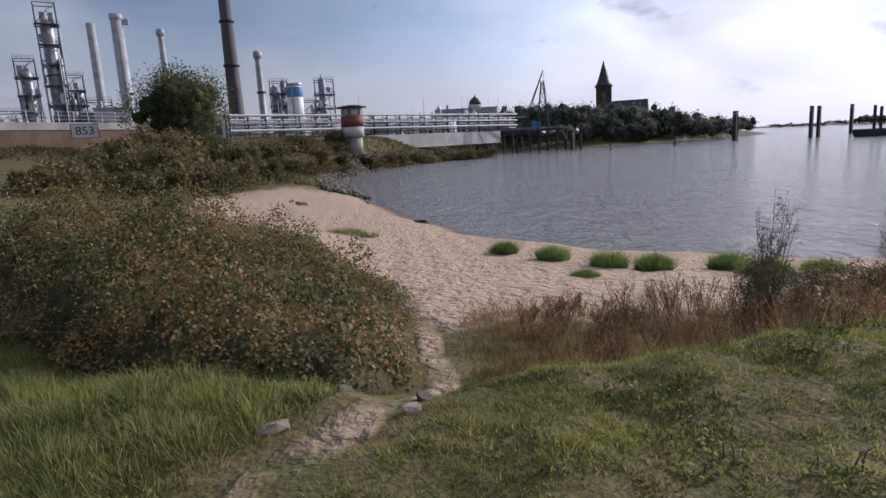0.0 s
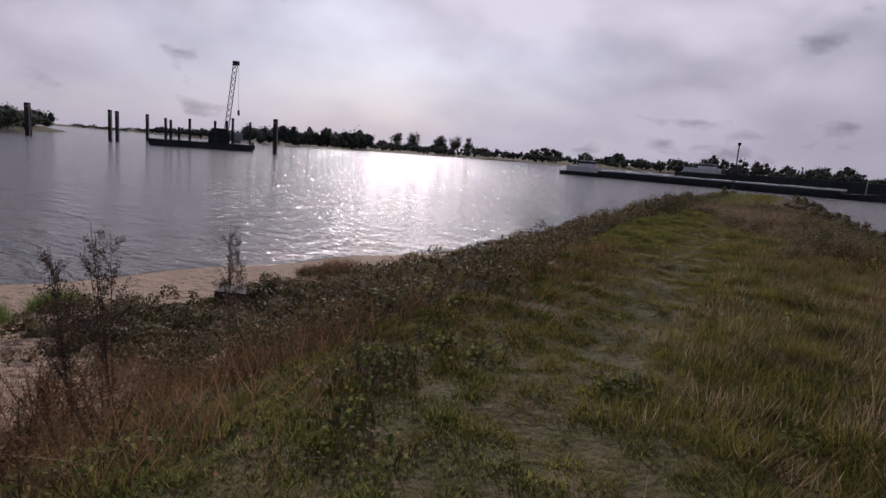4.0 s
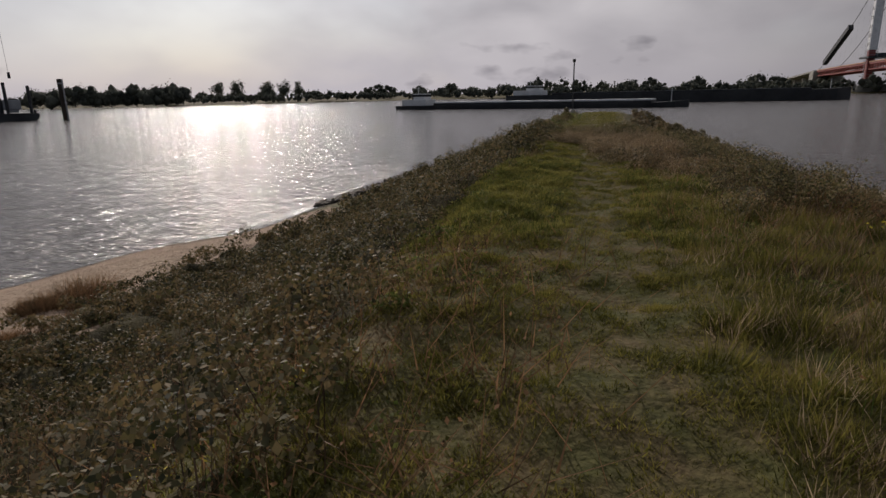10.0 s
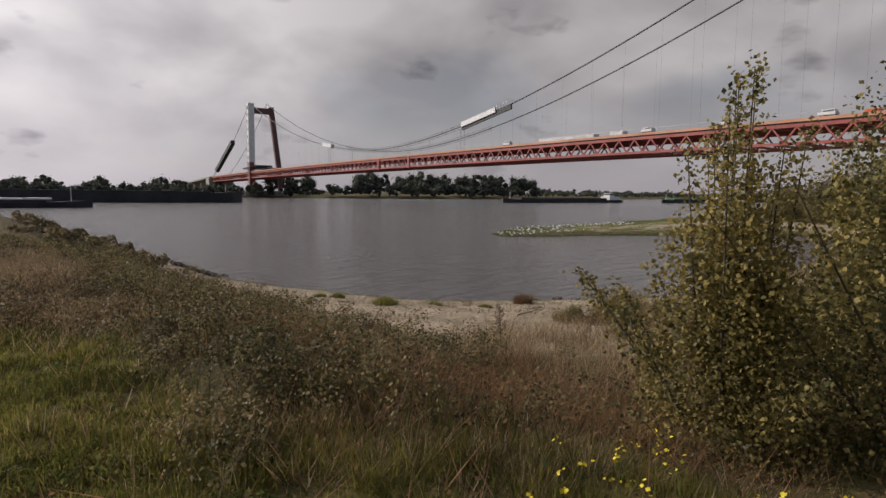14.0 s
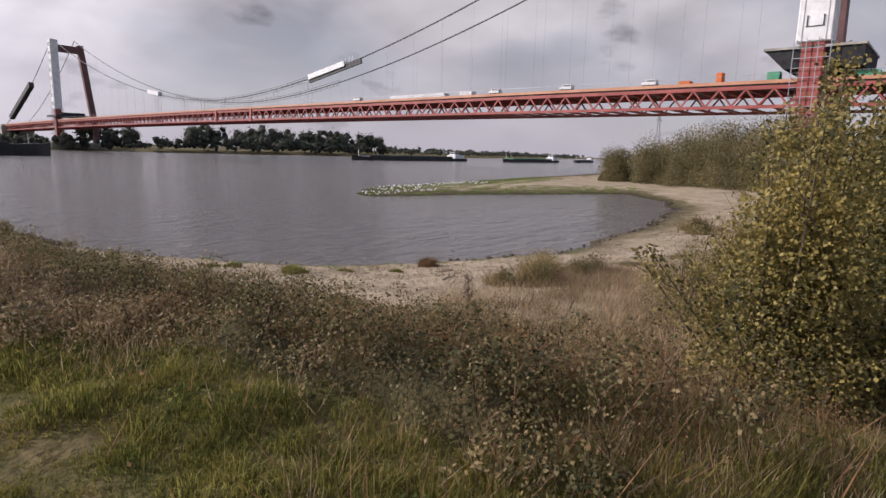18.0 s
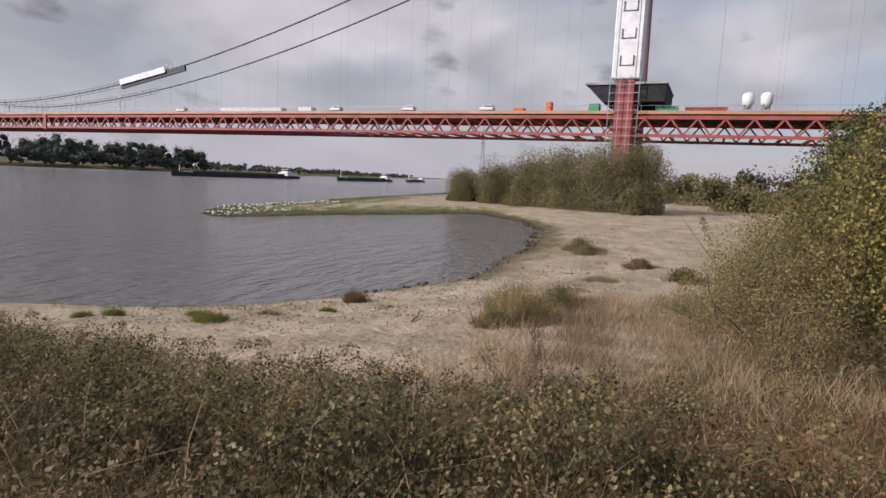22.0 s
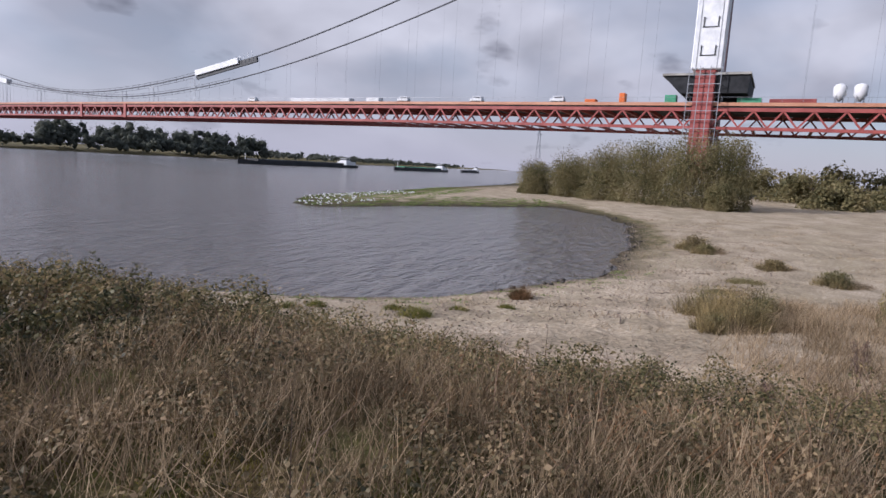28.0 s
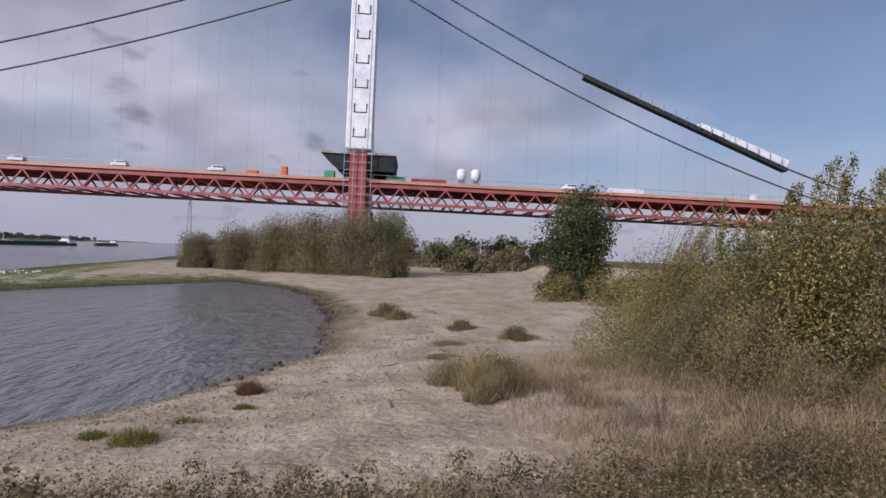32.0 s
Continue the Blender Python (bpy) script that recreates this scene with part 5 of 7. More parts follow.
# ---- ships on the river, the beacon ----
def hull_mesh(l, w, h, bow=0.12, stern=0.06, n=28, sink=1.2):
    """A barge hull along x with a raked bow at +x."""
    bm = bmesh.new()
    rings = []
    for i in range(n + 1):
        s = i / n
        x = (s - 0.5) * l
        t = min(1, (1 - s) / bow) if s > 1 - bow else min(1, 0.55 + 0.45 * s / stern)
        ww = w / 2 * math.sin(t * math.pi / 2) ** 0.7 + 0.05
        sheer = h + (0.9 * max(0, (s - 0.85) / 0.15) ** 2)
        rise = 0.7 * max(0, (s - 1 + bow) / bow)
        rings.append([bm.verts.new(v) for v in ((x, -ww, sheer), (x, -ww * 0.96, 0.25), (x, -ww * 0.8, -sink + rise), (x, ww * 0.8, -sink + rise), (x, ww * 0.96, 0.25), (x, ww, sheer))])
    for a, b in zip(rings, rings[1:]):
        for j in range(6):
            bm.faces.new((a[j], a[(j + 1) % 6], b[(j + 1) % 6], b[j]))
    bm.faces.new(rings[0][::-1])
    bm.faces.new(rings[-1])
    return bm


def barge(x, y, turn, l, w, h, label, hull, hatch, house="white", aft=True, covers=True, mast=True):
    b = thing("river_barge", label, "ship", (x, y, 0), turn)
    part("hull", hull_mesh(l, w, h), M[hull], b)
    hold0, hold1 = -l * 0.5 + (l * 0.16 if aft else l * 0.05), l * 0.5 - l * 0.1
    part("coaming", boxes(((hold0 + hold1) / 2, 0, h + 0.35, hold1 - hold0, w * 0.8, 1.0), bevel=0.04), M[hull], b)
    if covers:
        k = 0
        step = (hold1 - hold0) / 14
        for k in range(14):
            part("hatch_cover", boxes((hold0 + (k + 0.5) * step, 0, h + 1.05 + 0.08 * (k % 2), step - 0.15, w * 0.82, 0.5), bevel=0.05), M[hatch], b)
    if aft:
        hx = -l * 0.5 + l * 0.075
        part("deckhouse", boxes((hx, 0, h + 1.2, l * 0.10, w * 0.72, 2.4), bevel=0.08), M[house], b)
        part("wheelhouse", boxes((hx + l * 0.015, 0, h + 3.5, l * 0.045, w * 0.5, 2.3), bevel=0.08), M[house], b)
        part("wheelhouse_window", boxes((hx + l * 0.015, 0, h + 3.9, l * 0.046, w * 0.51, 0.9)), M["glass"], b)
        part("funnel", rod((hx - l * 0.03, 1, h + 2.2), (hx - l * 0.03, 1, h + 4.6), 0.35), M["dark_steel"], b)
        part("radar_mast", beams([((hx, 0, h + 4.6), (hx, 0, h + 7.4)), ((hx - 0.9, 0, h + 6.6), (hx + 0.9, 0, h + 6.6))], 0.14), M["white"], b)
    if mast:
        part("bow_mast", beams([((l * 0.45, 0, h), (l * 0.45, 0, h + 4.5))], 0.22), M["white"], b)
    part("rubbing_strake", boxes((0, -w * 0.49, h - 0.35, l * 0.8, 0.2, 0.25), (0, w * 0.49, h - 0.35, l * 0.8, 0.2, 0.25)), M["dark_steel"], b)
    part("rail", beams([((hold0, s * w * 0.47, h + 0.9), (hold1, s * w * 0.47, h + 0.9)) for s in (-1, 1)], 0.06), M["steel"], b)
    return b


# a loaded barge passes the groyne's head, a long push convoy lies behind it
barge(-33, 222, -12, 112, 11.4, 1.5, "long loaded river barge with pale hatch covers", "hull", "white")
barge(18, 300, -8, 150, 15, 4.4, "long empty dark barge convoy riding high", "hull", "hull", covers=False, aft=True)
barge(302, 271, 180, 112, 11.4, 1.9, "dark river barge with a white wheelhouse", "hull", "hull")
barge(431, 254, 180, 85, 10, 1.8, "green and white river barge far off", "hull", "green_box")
barge(560, 268, 185, 44, 8, 1.6, "small dark workboat beyond the spit", "hull", "grey_paint")

beacon_z = ground_z(-2.5, 42.0)
beacon = thing("groyne_beacon", "slim steel beacon pole with a small topmark on the groyne head", "beacon", (-2.5, 42.0, beacon_z))
part("pole", rod((0, 0, -0.3), (0, 0, 3.75), 0.055, 0.045, 10), M["dark_steel"], beacon)
part("topmark", lathe([(0.05, 3.6), (0.09, 3.62), (0.14, 3.82), (0.05, 3.84)], 12), M["dark_steel"], beacon)
part("collar", lathe([(0.09, 0), (0.16, 0.02), (0.16, 0.3), (0.06, 0.34)], 12), M["concrete"], beacon)

far_pylon = thing("power_pylon", "slim lattice power pylon far down the river", "pylon", (620, 215, 1))
part("lattice", beams([((sx * 3, sy * 3, 0), (0, 0, 62)) for sx in (-1, 1) for sy in (-1, 1)] +
                      [((-3 + 0.3 * k, -3 + 0.3 * k, 6.2 * k), (3 - 0.3 * k, -3 + 0.3 * k, 6.2 * k + 5)) for k in range(9)], 0.3), M["steel"], far_pylon)
for z in (44, 52):
    part("cross_arm", beams([((-9, 0, z), (9, 0, z)), ((-9, 0, z), (0, 0, z + 2.5)), ((9, 0, z), (0, 0, z + 2.5))], 0.3), M["steel"], far_pylon)

# ---- plants ----
LEAF = {
    "bramble": mat("bramble_leaves", (0.040, 0.058, 0.020), (0.36, 0.205, 0.085), 0.62, scale=0.8, fine=5, bump=0, island=0.5, mid=(0.165, 0.172, 0.062), translucent=0.36, spec=0.3),
    "bramble_dry": mat("dry_bramble_leaves", (0.050, 0.052, 0.025), (0.36, 0.26, 0.155), 0.65, scale=0.8, fine=5, bump=0, island=0.4, mid=(0.205, 0.175, 0.088), translucent=0.36, spec=0.3),
    "bramble_green": mat("green_bramble_leaves", (0.042, 0.046, 0.019), (0.36, 0.265, 0.135), 0.6, scale=0.8, fine=5, bump=0, island=0.45, mid=(0.172, 0.155, 0.066), translucent=0.40, spec=0.35),
    "bramble_brown": mat("brown_bramble_leaves", (0.055, 0.050, 0.022), (0.40, 0.285, 0.16), 0.65, scale=0.8, fine=5, bump=0, island=0.4, mid=(0.200, 0.155, 0.078), translucent=0.36, spec=0.5),
    "deep": mat("deep_green_grass", (0.095, 0.120, 0.034), (0.46, 0.42, 0.16), 0.65, scale=0.9, fine=6, bump=0, island=0.6, mid=(0.23, 0.255, 0.078), translucent=0.55, spec=0.25),
    "lush": mat("lush_green_grass", (0.072, 0.086, 0.020), (0.34, 0.30, 0.085), 0.65, scale=1.6, fine=9, bump=0, island=0.5, mid=(0.165, 0.170, 0.042), translucent=0.5, spec=0.25),
    "meadow": mat("meadow_green_grass", (0.080, 0.104, 0.026), (0.36, 0.34, 0.105), 0.65, scale=1.6, fine=9, bump=0, island=0.5, mid=(0.188, 0.206, 0.056), translucent=0.52, spec=0.25),
    "bramble_olive": mat("olive_bramble_leaves", (0.036, 0.040, 0.016), (0.29, 0.205, 0.10), 0.65, scale=0.8, fine=5, bump=0, island=0.45, mid=(0.135, 0.120, 0.052), translucent=0.34, spec=0.35),
    "russet": mat("russet_weeds", (0.085, 0.060, 0.032), (0.36, 0.205, 0.11), 0.8, scale=0.6, fine=8, bump=0, island=0.6, mid=(0.205, 0.125, 0.066), translucent=0.42, spec=0.15),
    "lawn": mat("short_grass", (0.075, 0.076, 0.016), (0.30, 0.255, 0.068), 0.7, scale=2.6, fine=14, bump=0, island=0.4, mid=(0.162, 0.155, 0.036), translucent=0.5, spec=0.2),
    "tall": mat("tall_green_grass", (0.062, 0.092, 0.022), (0.31, 0.29, 0.10), 0.65, scale=0.5, fine=6, bump=0, island=0.5, mid=(0.150, 0.185, 0.050), translucent=0.48, spec=0.2),
    "straw": mat("dry_straw_grass", (0.17, 0.125, 0.075), (0.56, 0.43, 0.28), 0.75, scale=0.5, fine=6, bump=0, island=0.6, mid=(0.34, 0.255, 0.16), translucent=0.45, spec=0.2),
    "poplar": mat("poplar_leaves", (0.058, 0.062, 0.024), (0.38, 0.30, 0.095), 0.55, scale=0.45, fine=6, bump=0, island=0.45, mid=(0.205, 0.176, 0.064), translucent=0.32, spec=0.3),
    "willow": mat("willow_leaves", (0.105, 0.105, 0.055), (0.31, 0.26, 0.14), 0.7, scale=0.22, fine=2, bump=0, island=0.28, mid=(0.210, 0.184, 0.086), translucent=0.35, spec=0.2),
    "golden": mat("golden_brown_leaves", (0.11, 0.085, 0.045), (0.44, 0.34, 0.17), 0.7, scale=0.35, fine=4, bump=0, island=0.5, mid=(0.25, 0.20, 0.10), translucent=0.4, spec=0.2),
    "tree": mat("dark_tree_leaves", (0.034, 0.052, 0.022), (0.165, 0.155, 0.055), 0.65, scale=0.2, fine=2, bump=0, island=0.3, mid=(0.090, 0.108, 0.048), translucent=0.35, spec=0.2),
    # distance haze is put into these leaves as a paler, greyer base colour
    "far": mat("hazed_far_leaves", (0.080, 0.090, 0.080), (0.185, 0.195, 0.155), 0.8, scale=0.05, fine=0.6, bump=0, island=0.25, mid=(0.135, 0.148, 0.122), translucent=0.5, spec=0.1),
    "scrub": mat("scrub_leaves", (0.065, 0.070, 0.030), (0.30, 0.22, 0.11), 0.8, scale=0.15, fine=2, bump=0, island=0.3, mid=(0.15, 0.135, 0.065), translucent=0.3, spec=0.15),
    "sedge": mat("bright_green_tuft", (0.072, 0.123, 0.026), (0.275, 0.348, 0.087), 0.6, scale=0.8, fine=8, bump=0, island=0.5, mid=(0.145, 0.217, 0.051), translucent=0.38, spec=0.3),
    "flower": mat("yellow_flower_heads", (0.55, 0.42, 0.02), (0.85, 0.70, 0.05), 0.6, bump=0, island=0.4),
    "aster": mat("pale_aster_heads", (0.45, 0.40, 0.48), (0.75, 0.70, 0.78), 0.6, bump=0, island=0.4),
    "mugwort": mat("mugwort_leaves", (0.045, 0.055, 0.030), (0.20, 0.19, 0.11), 0.8, scale=0.8, fine=8, bump=0, island=0.6, mid=(0.095, 0.100, 0.055), translucent=0.3, spec=0.15),
    "seed": mat("brown_seed_heads", (0.072, 0.051, 0.043), (0.246, 0.160, 0.123), 0.8, bump=0, island=0.6),
}


def unit(v):
    return v / np.maximum(np.linalg.norm(v, axis=1, keepdims=True), 1e-9)


def leaf_arrays(at, size, rng, up=0.35, shape=0.55, droop=0.0, facing=0.0):
    """Folded leaf blades, four corners each, turned at random but mostly facing up."""
    n = len(at)
    size = np.broadcast_to(np.asarray(size, float), (n,))[:, None] * rng.uniform(0.6, 1.3, (n, 1))
    nor = unit(rng.normal(size=(n, 3)) + np.array([0, 0, up * 3]) + facing)
    a = unit(np.cross(nor, rng.normal(size=(n, 3))))
    a[:, 2] -= droop
    a = unit(a)
    b = unit(np.cross(nor, a))
    co = np.stack([at - a * size * 0.5, at + b * size * shape * 0.5 + nor * size * 0.08, at + a * size * 0.5, at - b * size * shape * 0.5 + nor * size * 0.08], 1).reshape(-1, 3)
    return co, np.arange(4 * n).reshape(n, 4)


def leaves(name, at, size, material, rng, **kw):
    co, q = leaf_arrays(np.asarray(at, float), size, rng, **kw)
    return quick_mesh(name, co, q, material)


def blade_mesh(name, base, height, width, material, rng, lean=0.35, wind=(0.25, -0.1), simple=False):
    """Bent grass blades of five corners each: two quads folded into three triangles."""
    n = len(base)
    h = np.broadcast_to(np.asarray(height, float), (n,)) * rng.uniform(0.55, 1.25, n)
    a = rng.uniform(0, 6.283, n)
    w = np.stack([np.cos(a), np.sin(a), 0 * a], 1) * (np.broadcast_to(np.asarray(width, float), (n,)) * rng.uniform(0.7, 1.3, n))[:, None] * 0.5
    d = rng.normal(size=(n, 3)) * lean + np.array([wind[0], wind[1], 0]) * lean
    d[:, 2] = 0
    up = np.array([0, 0, 1.0])
    if simple:
        co = np.stack([base - w, base + w, base + (up * 0.95 + d) * h[:, None]], 1).reshape(-1, 3)
        return quick_mesh(name, co, np.arange(3 * n).reshape(n, 3), material)
    mid = base + (up + d * 0.35) * h[:, None] * 0.55
    tip = base + (up * 0.93 + d) * h[:, None]
    co = np.stack([base - w, base + w, mid - w * 0.7, mid + w * 0.7, tip], 1).reshape(-1, 3)
    i = np.arange(n)[:, None] * 5
    tris = np.concatenate([i + np.array([[0, 1, 3]]), i + np.array([[0, 3, 2]]), i + np.array([[2, 3, 4]])], 1).reshape(-1, 3)
    return quick_mesh(name, co, tris, material)


def scatter(rng, n, x0, x1, y0, y1, keep=None):
    px, py = rng.uniform(x0, x1, n), rng.uniform(y0, y1, n)
    if keep is not None:
        k = keep(px, py) > rng.uniform(0, 1, n)
        px, py = px[k], py[k]
    return np.stack([px, py, ground(px, py)[0]], 1)


def stuff(name, me, label, category):
    return tagged(new(name, me), label, category, kind="stuff")


def crown_points(rng, n, centre, rx, ry, rz, lumps=14, fill=0.35, cores=None):
    """Points over many overlapping lumps inside an ellipsoid: an uneven crown with gaps."""
    c = unit(rng.normal(size=(lumps, 3))) * rng.uniform(0.2, 0.72, (lumps, 1)) * np.array([rx, ry, rz])
    r = rng.uniform(0.32, 0.62, lumps) * min(rx, ry, rz * 1.3)
    k = rng.randint(0, lumps, n)
    p = unit(rng.normal(size=(n, 3))) * (rng.uniform(fill, 1.05, (n, 1)) ** 0.6) * r[k][:, None] + c[k]
    if cores is not None:
        cores.append((c + np.asarray(centre), r))
    return p + np.asarray(centre)


def ball_arrays():
    bm = bmesh.new()
    bmesh.ops.create_icosphere(bm, subdivisions=1, radius=1.0)
    co = np.array([tuple(v.co) for v in bm.verts])
    f = np.array([[v.index for v in q.verts] for q in bm.faces])
    bm.free()
    return co, f


BALL = ball_arrays()


def crown_mesh(name, pts, leaf, material, rng, cores, part_of=0.36, **kw):
    """Leaves over crumpled inner masses of twigs and shaded leaves, in one mesh."""
    co, q = leaf_arrays(np.asarray(pts, float), leaf, rng, **kw)
    tris = np.concatenate([q[:, [0, 1, 2]], q[:, [0, 2, 3]]])
    cc, rr = np.concatenate([c for c, r in cores]), np.concatenate([r for c, r in cores])
    m = len(cc)
    ball = BALL[0][None] * rng.uniform(0.62, 1.1, (m, len(BALL[0]), 1)) * rr[:, None, None] * part_of + cc[:, None]
    bf = (np.arange(m)[:, None, None] * len(BALL[0]) + BALL[1][None]).reshape(-1, 3) + len(co)
    return quick_mesh(name, np.concatenate([co, ball.reshape(-1, 3)]), np.concatenate([tris, bf]), material)


def limb_mesh(rng, h, spread, n=7, r=0.2, lean=(0, 0), start=0.3):
    bm = bmesh.new()
    top = Vector((lean[0], lean[1], h * 0.8))
    add_rod(bm, (0, 0, -0.3), top * 0.5, r, r * 0.65, 8)
    add_rod(bm, top * 0.5, top, r * 0.65, r * 0.2, 7)
    for i in range(n):
        s = start + (0.85 - start) * i / n
        a = i * 2.4 + rng.uniform(-0.4, 0.4)
        p = top * s
        q = p + Vector((math.cos(a) * spread * rng.uniform(0.5, 0.95), math.sin(a) * spread * rng.uniform(0.5, 0.95), h * rng.uniform(0.12, 0.3)))
        add_rod(bm, p, q, r * 0.38, r * 0.08, 6)
    return bm


def tree(name, x, y, h, spread, n, leaf, material, label, seed, category="tree", low=0.15, lumps=14, trunk=0.22, z=None, group=""):
    rng = np.random.RandomState(seed)
    z = ground_z(x, y) if z is None else z
    t = thing(name, label, category, (x, y, z), 0, group)
    part("trunk", limb_mesh(rng, h, spread, r=trunk), M["bark"], t)
    cores = []
    pts = crown_points(rng, n, (0, 0, h * (low + 1) / 2), spread, spread, h * (1 - low) / 2, lumps, cores=cores)
    if low == 0:
        a, q = rng.uniform(0, 6.283, n // 3), np.sqrt(rng.uniform(0, 1, n // 3))
        wob = 0.82 + 0.13 * np.sin(3 * a + seed) + 0.08 * np.sin(7 * a)
        skirt = np.stack([np.cos(a) * q * spread * wob, np.sin(a) * q * spread * wob, h * 0.45 * rng.uniform(0, 1, n // 3) * np.sqrt(1.02 - q * q)], 1)
        pts = np.concatenate([pts[n // 4:], skirt])
    if lumps > 50:
        part("crown", leaves("crown", pts, leaf, material, rng, up=0.2), material, t)
    else:
        part("crown", crown_mesh("crown", pts, leaf, material, rng, cores, up=0.2), material, t)
    return t


# -- the dike with its scrub, trees on the church bank, woods across the river
x, y = bearing_at(-116.6, 100)
tree("bank_tree", x, y, 13.4, 8.6, 30000, 0.34, LEAF["tree"], "broad dark green tree on the dike", 11, low=0.0, lumps=40, trunk=0.4, z=6.3)
for k, (deg, dist, h, s) in enumerate(((-121.5, 78, 4.5, 5.0), (-118.5, 72, 4.4, 4.6), (-113.6, 66, 3.4, 4.2), (-123.5, 70, 3.6, 4.5), (-108.6, 118, 6.2, 4.6), (-104.6, 122, 5.2, 3.4), (-106.6, 95, 3.6, 3.6),
                                      (-112.0, 84, 3.6, 4.0), (-110.5, 72, 2.8, 3.6), (-116, 60, 2.8, 3.6), (-103, 128, 3.5, 3.2), (-91.0, 205, 6.0, 5.0), (-89.2, 215, 6.5, 6.0), (-94, 200, 4, 5), (-126.5, 62, 3.2, 4.5), (-120.5, 58, 2.6, 4.0))):
    x, y = bearing_at(deg, dist)
    tree("dike_shrub", x, y, h * 0.95, s * 1.35, 3600, 0.40 if dist < 130 else 0.6, LEAF["scrub"], "olive-brown autumn shrub on the dike slope", 20 + k, "shrub", 0.0, 16, 0.12, group="shrubs on the dike")


rr = np.random.RandomState(29)
for k, (deg, dist) in enumerate(((-103.0, 150), (-100.2, 152), (-98.6, 168), (-97.2, 176), (-95.8, 186), (-94.6, 192), (-93.2, 198), (-92.0, 206), (-90.4, 212), (-117.5, 92), (-114.8, 94), (-119.5, 86))):
    x, y = bearing_at(deg, dist)
    tree("dike_shrub", x, y, rr.uniform(3.2, 5.2), rr.uniform(4.5, 6.5), 3000, 0.5, LEAF["scrub"], "olive-brown autumn shrub on the dike slope", 760 + k, "shrub", 0.0, 16, 0.1, group="shrubs on the dike")
rr = np.random.RandomState(19)
for k in range(26):
    deg = -127 + 1.02 * k * 1.2 + rr.uniform(-0.5, 0.5)
    dist = 60 + 4.6 * k + rr.uniform(-8, 8)
    x, y = bearing_at(deg, dist)
    if coast_distance(np.array([x]), np.array([y]))[0][0] > 5:
        tree("dike_shrub", x, y, rr.uniform(1.6, 3.2), rr.uniform(3.0, 5.0), 2600, 0.34, LEAF["scrub"], "low olive-brown scrub on the dike slope", 700 + k, "shrub", 0.0, 14, 0.08, group="shrubs on the dike")


def woods(name, spots, seed, label, leaf=1.2, per=220, material=None):
    rng = np.random.RandomState(seed)
    pts, cores = [], []
    for x, y, h, s in spots:
        pts.append(crown_points(rng, per, (x, y, max(0.5, ground_z(x, y)) + h * 0.5), s, s, h * 0.52, 13, 0.4, cores))
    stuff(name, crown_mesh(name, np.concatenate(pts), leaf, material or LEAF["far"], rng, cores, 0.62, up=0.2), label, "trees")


rng = np.random.RandomState(5)
spots = []
for deg in np.arange(-87.5, -66.6, 0.55):
    for row in range(2):
        dist = rng.uniform(330, 390) + row * 35
        x, y = bearing_at(deg + rng.uniform(-0.3, 0.3), dist)
        h = rng.uniform(15, 21) if deg < -71.5 else rng.uniform(11, 16)
        if deg > -70.8 and rng.uniform() < 0.3:
            continue
        spots.append((x, y, h, rng.uniform(6.5, 9.5)))
for (ax, ay), (bx, by) in zip(NEAR_COAST[2:6], NEAR_COAST[3:7]):
    n = int(math.hypot(bx - ax, by - ay) / 5)
    ux, uy = (by - ay) / math.hypot(bx - ax, by - ay), -(bx - ax) / math.hypot(bx - ax, by - ay)
    for i in range(n):
        x, y = ax + (bx - ax) * i / n, ay + (by - ay) * i / n
        if x > -470:
            off = rng.uniform(5, 16)
            side = 1 if coast_distance(np.array([x + ux * 8]), np.array([y + uy * 8]))[0][0] > 0 else -1
            spots.append((x + side * ux * off, y + side * uy * off, rng.uniform(6, 12), rng.uniform(5, 7.5)))
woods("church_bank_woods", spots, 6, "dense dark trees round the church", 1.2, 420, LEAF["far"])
spots = []
for deg in np.arange(-50.5, -39.5, 0.35):
    x, y = bearing_at(deg, 650 + rng.uniform(0, 80))
    spots.append((x, y, rng.uniform(15, 23), rng.uniform(11, 16)))
for deg in np.arange(-64, -50, 0.6):
    x, y = bearing_at(deg, 1150 + rng.uniform(0, 200))
    spots.append((x, y, rng.uniform(5, 9), rng.uniform(12, 18)))
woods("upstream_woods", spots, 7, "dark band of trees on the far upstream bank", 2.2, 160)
for k, (deg, h, s) in enumerate(((-36.9, 31, 13), (-35.2, 30, 13), (-32.6, 29, 13), (-31.4, 29, 13), (-30.1, 26, 11))):
    x, y = bearing_at(deg, 900)
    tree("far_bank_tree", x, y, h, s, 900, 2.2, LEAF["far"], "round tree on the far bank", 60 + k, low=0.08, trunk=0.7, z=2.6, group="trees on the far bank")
spots = []
for x in np.arange(-640, 190, 7):
    y = 760 + rng.uniform(-40, 90) - 0.28 * max(0, x + 100)
    spots.append((x, y, rng.choice([8, 11, 14, 17, 20, 24], p=[.2, .2, .25, .2, .1, .05]), rng.uniform(8, 13)))
for k in range(11):
    spots.append((-22 + 3.2 * k, 690, rng.uniform(12, 16), 1.3))
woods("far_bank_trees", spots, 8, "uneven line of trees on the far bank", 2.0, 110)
spots = []
for x in np.arange(255, 480, 5.5):
    gap = 285 < x < 296 or 352 < x < 356
    if not gap:
        spots.append((x, 470 + rng.uniform(0, 25), rng.uniform(20, 27), rng.uniform(9, 12)))
for x in np.arange(205, 250, 6):
    spots.append((x, 545 + rng.uniform(0, 20), rng.uniform(17, 24), rng.uniform(8, 11)))
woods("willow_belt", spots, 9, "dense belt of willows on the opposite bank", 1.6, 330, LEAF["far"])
spots = []
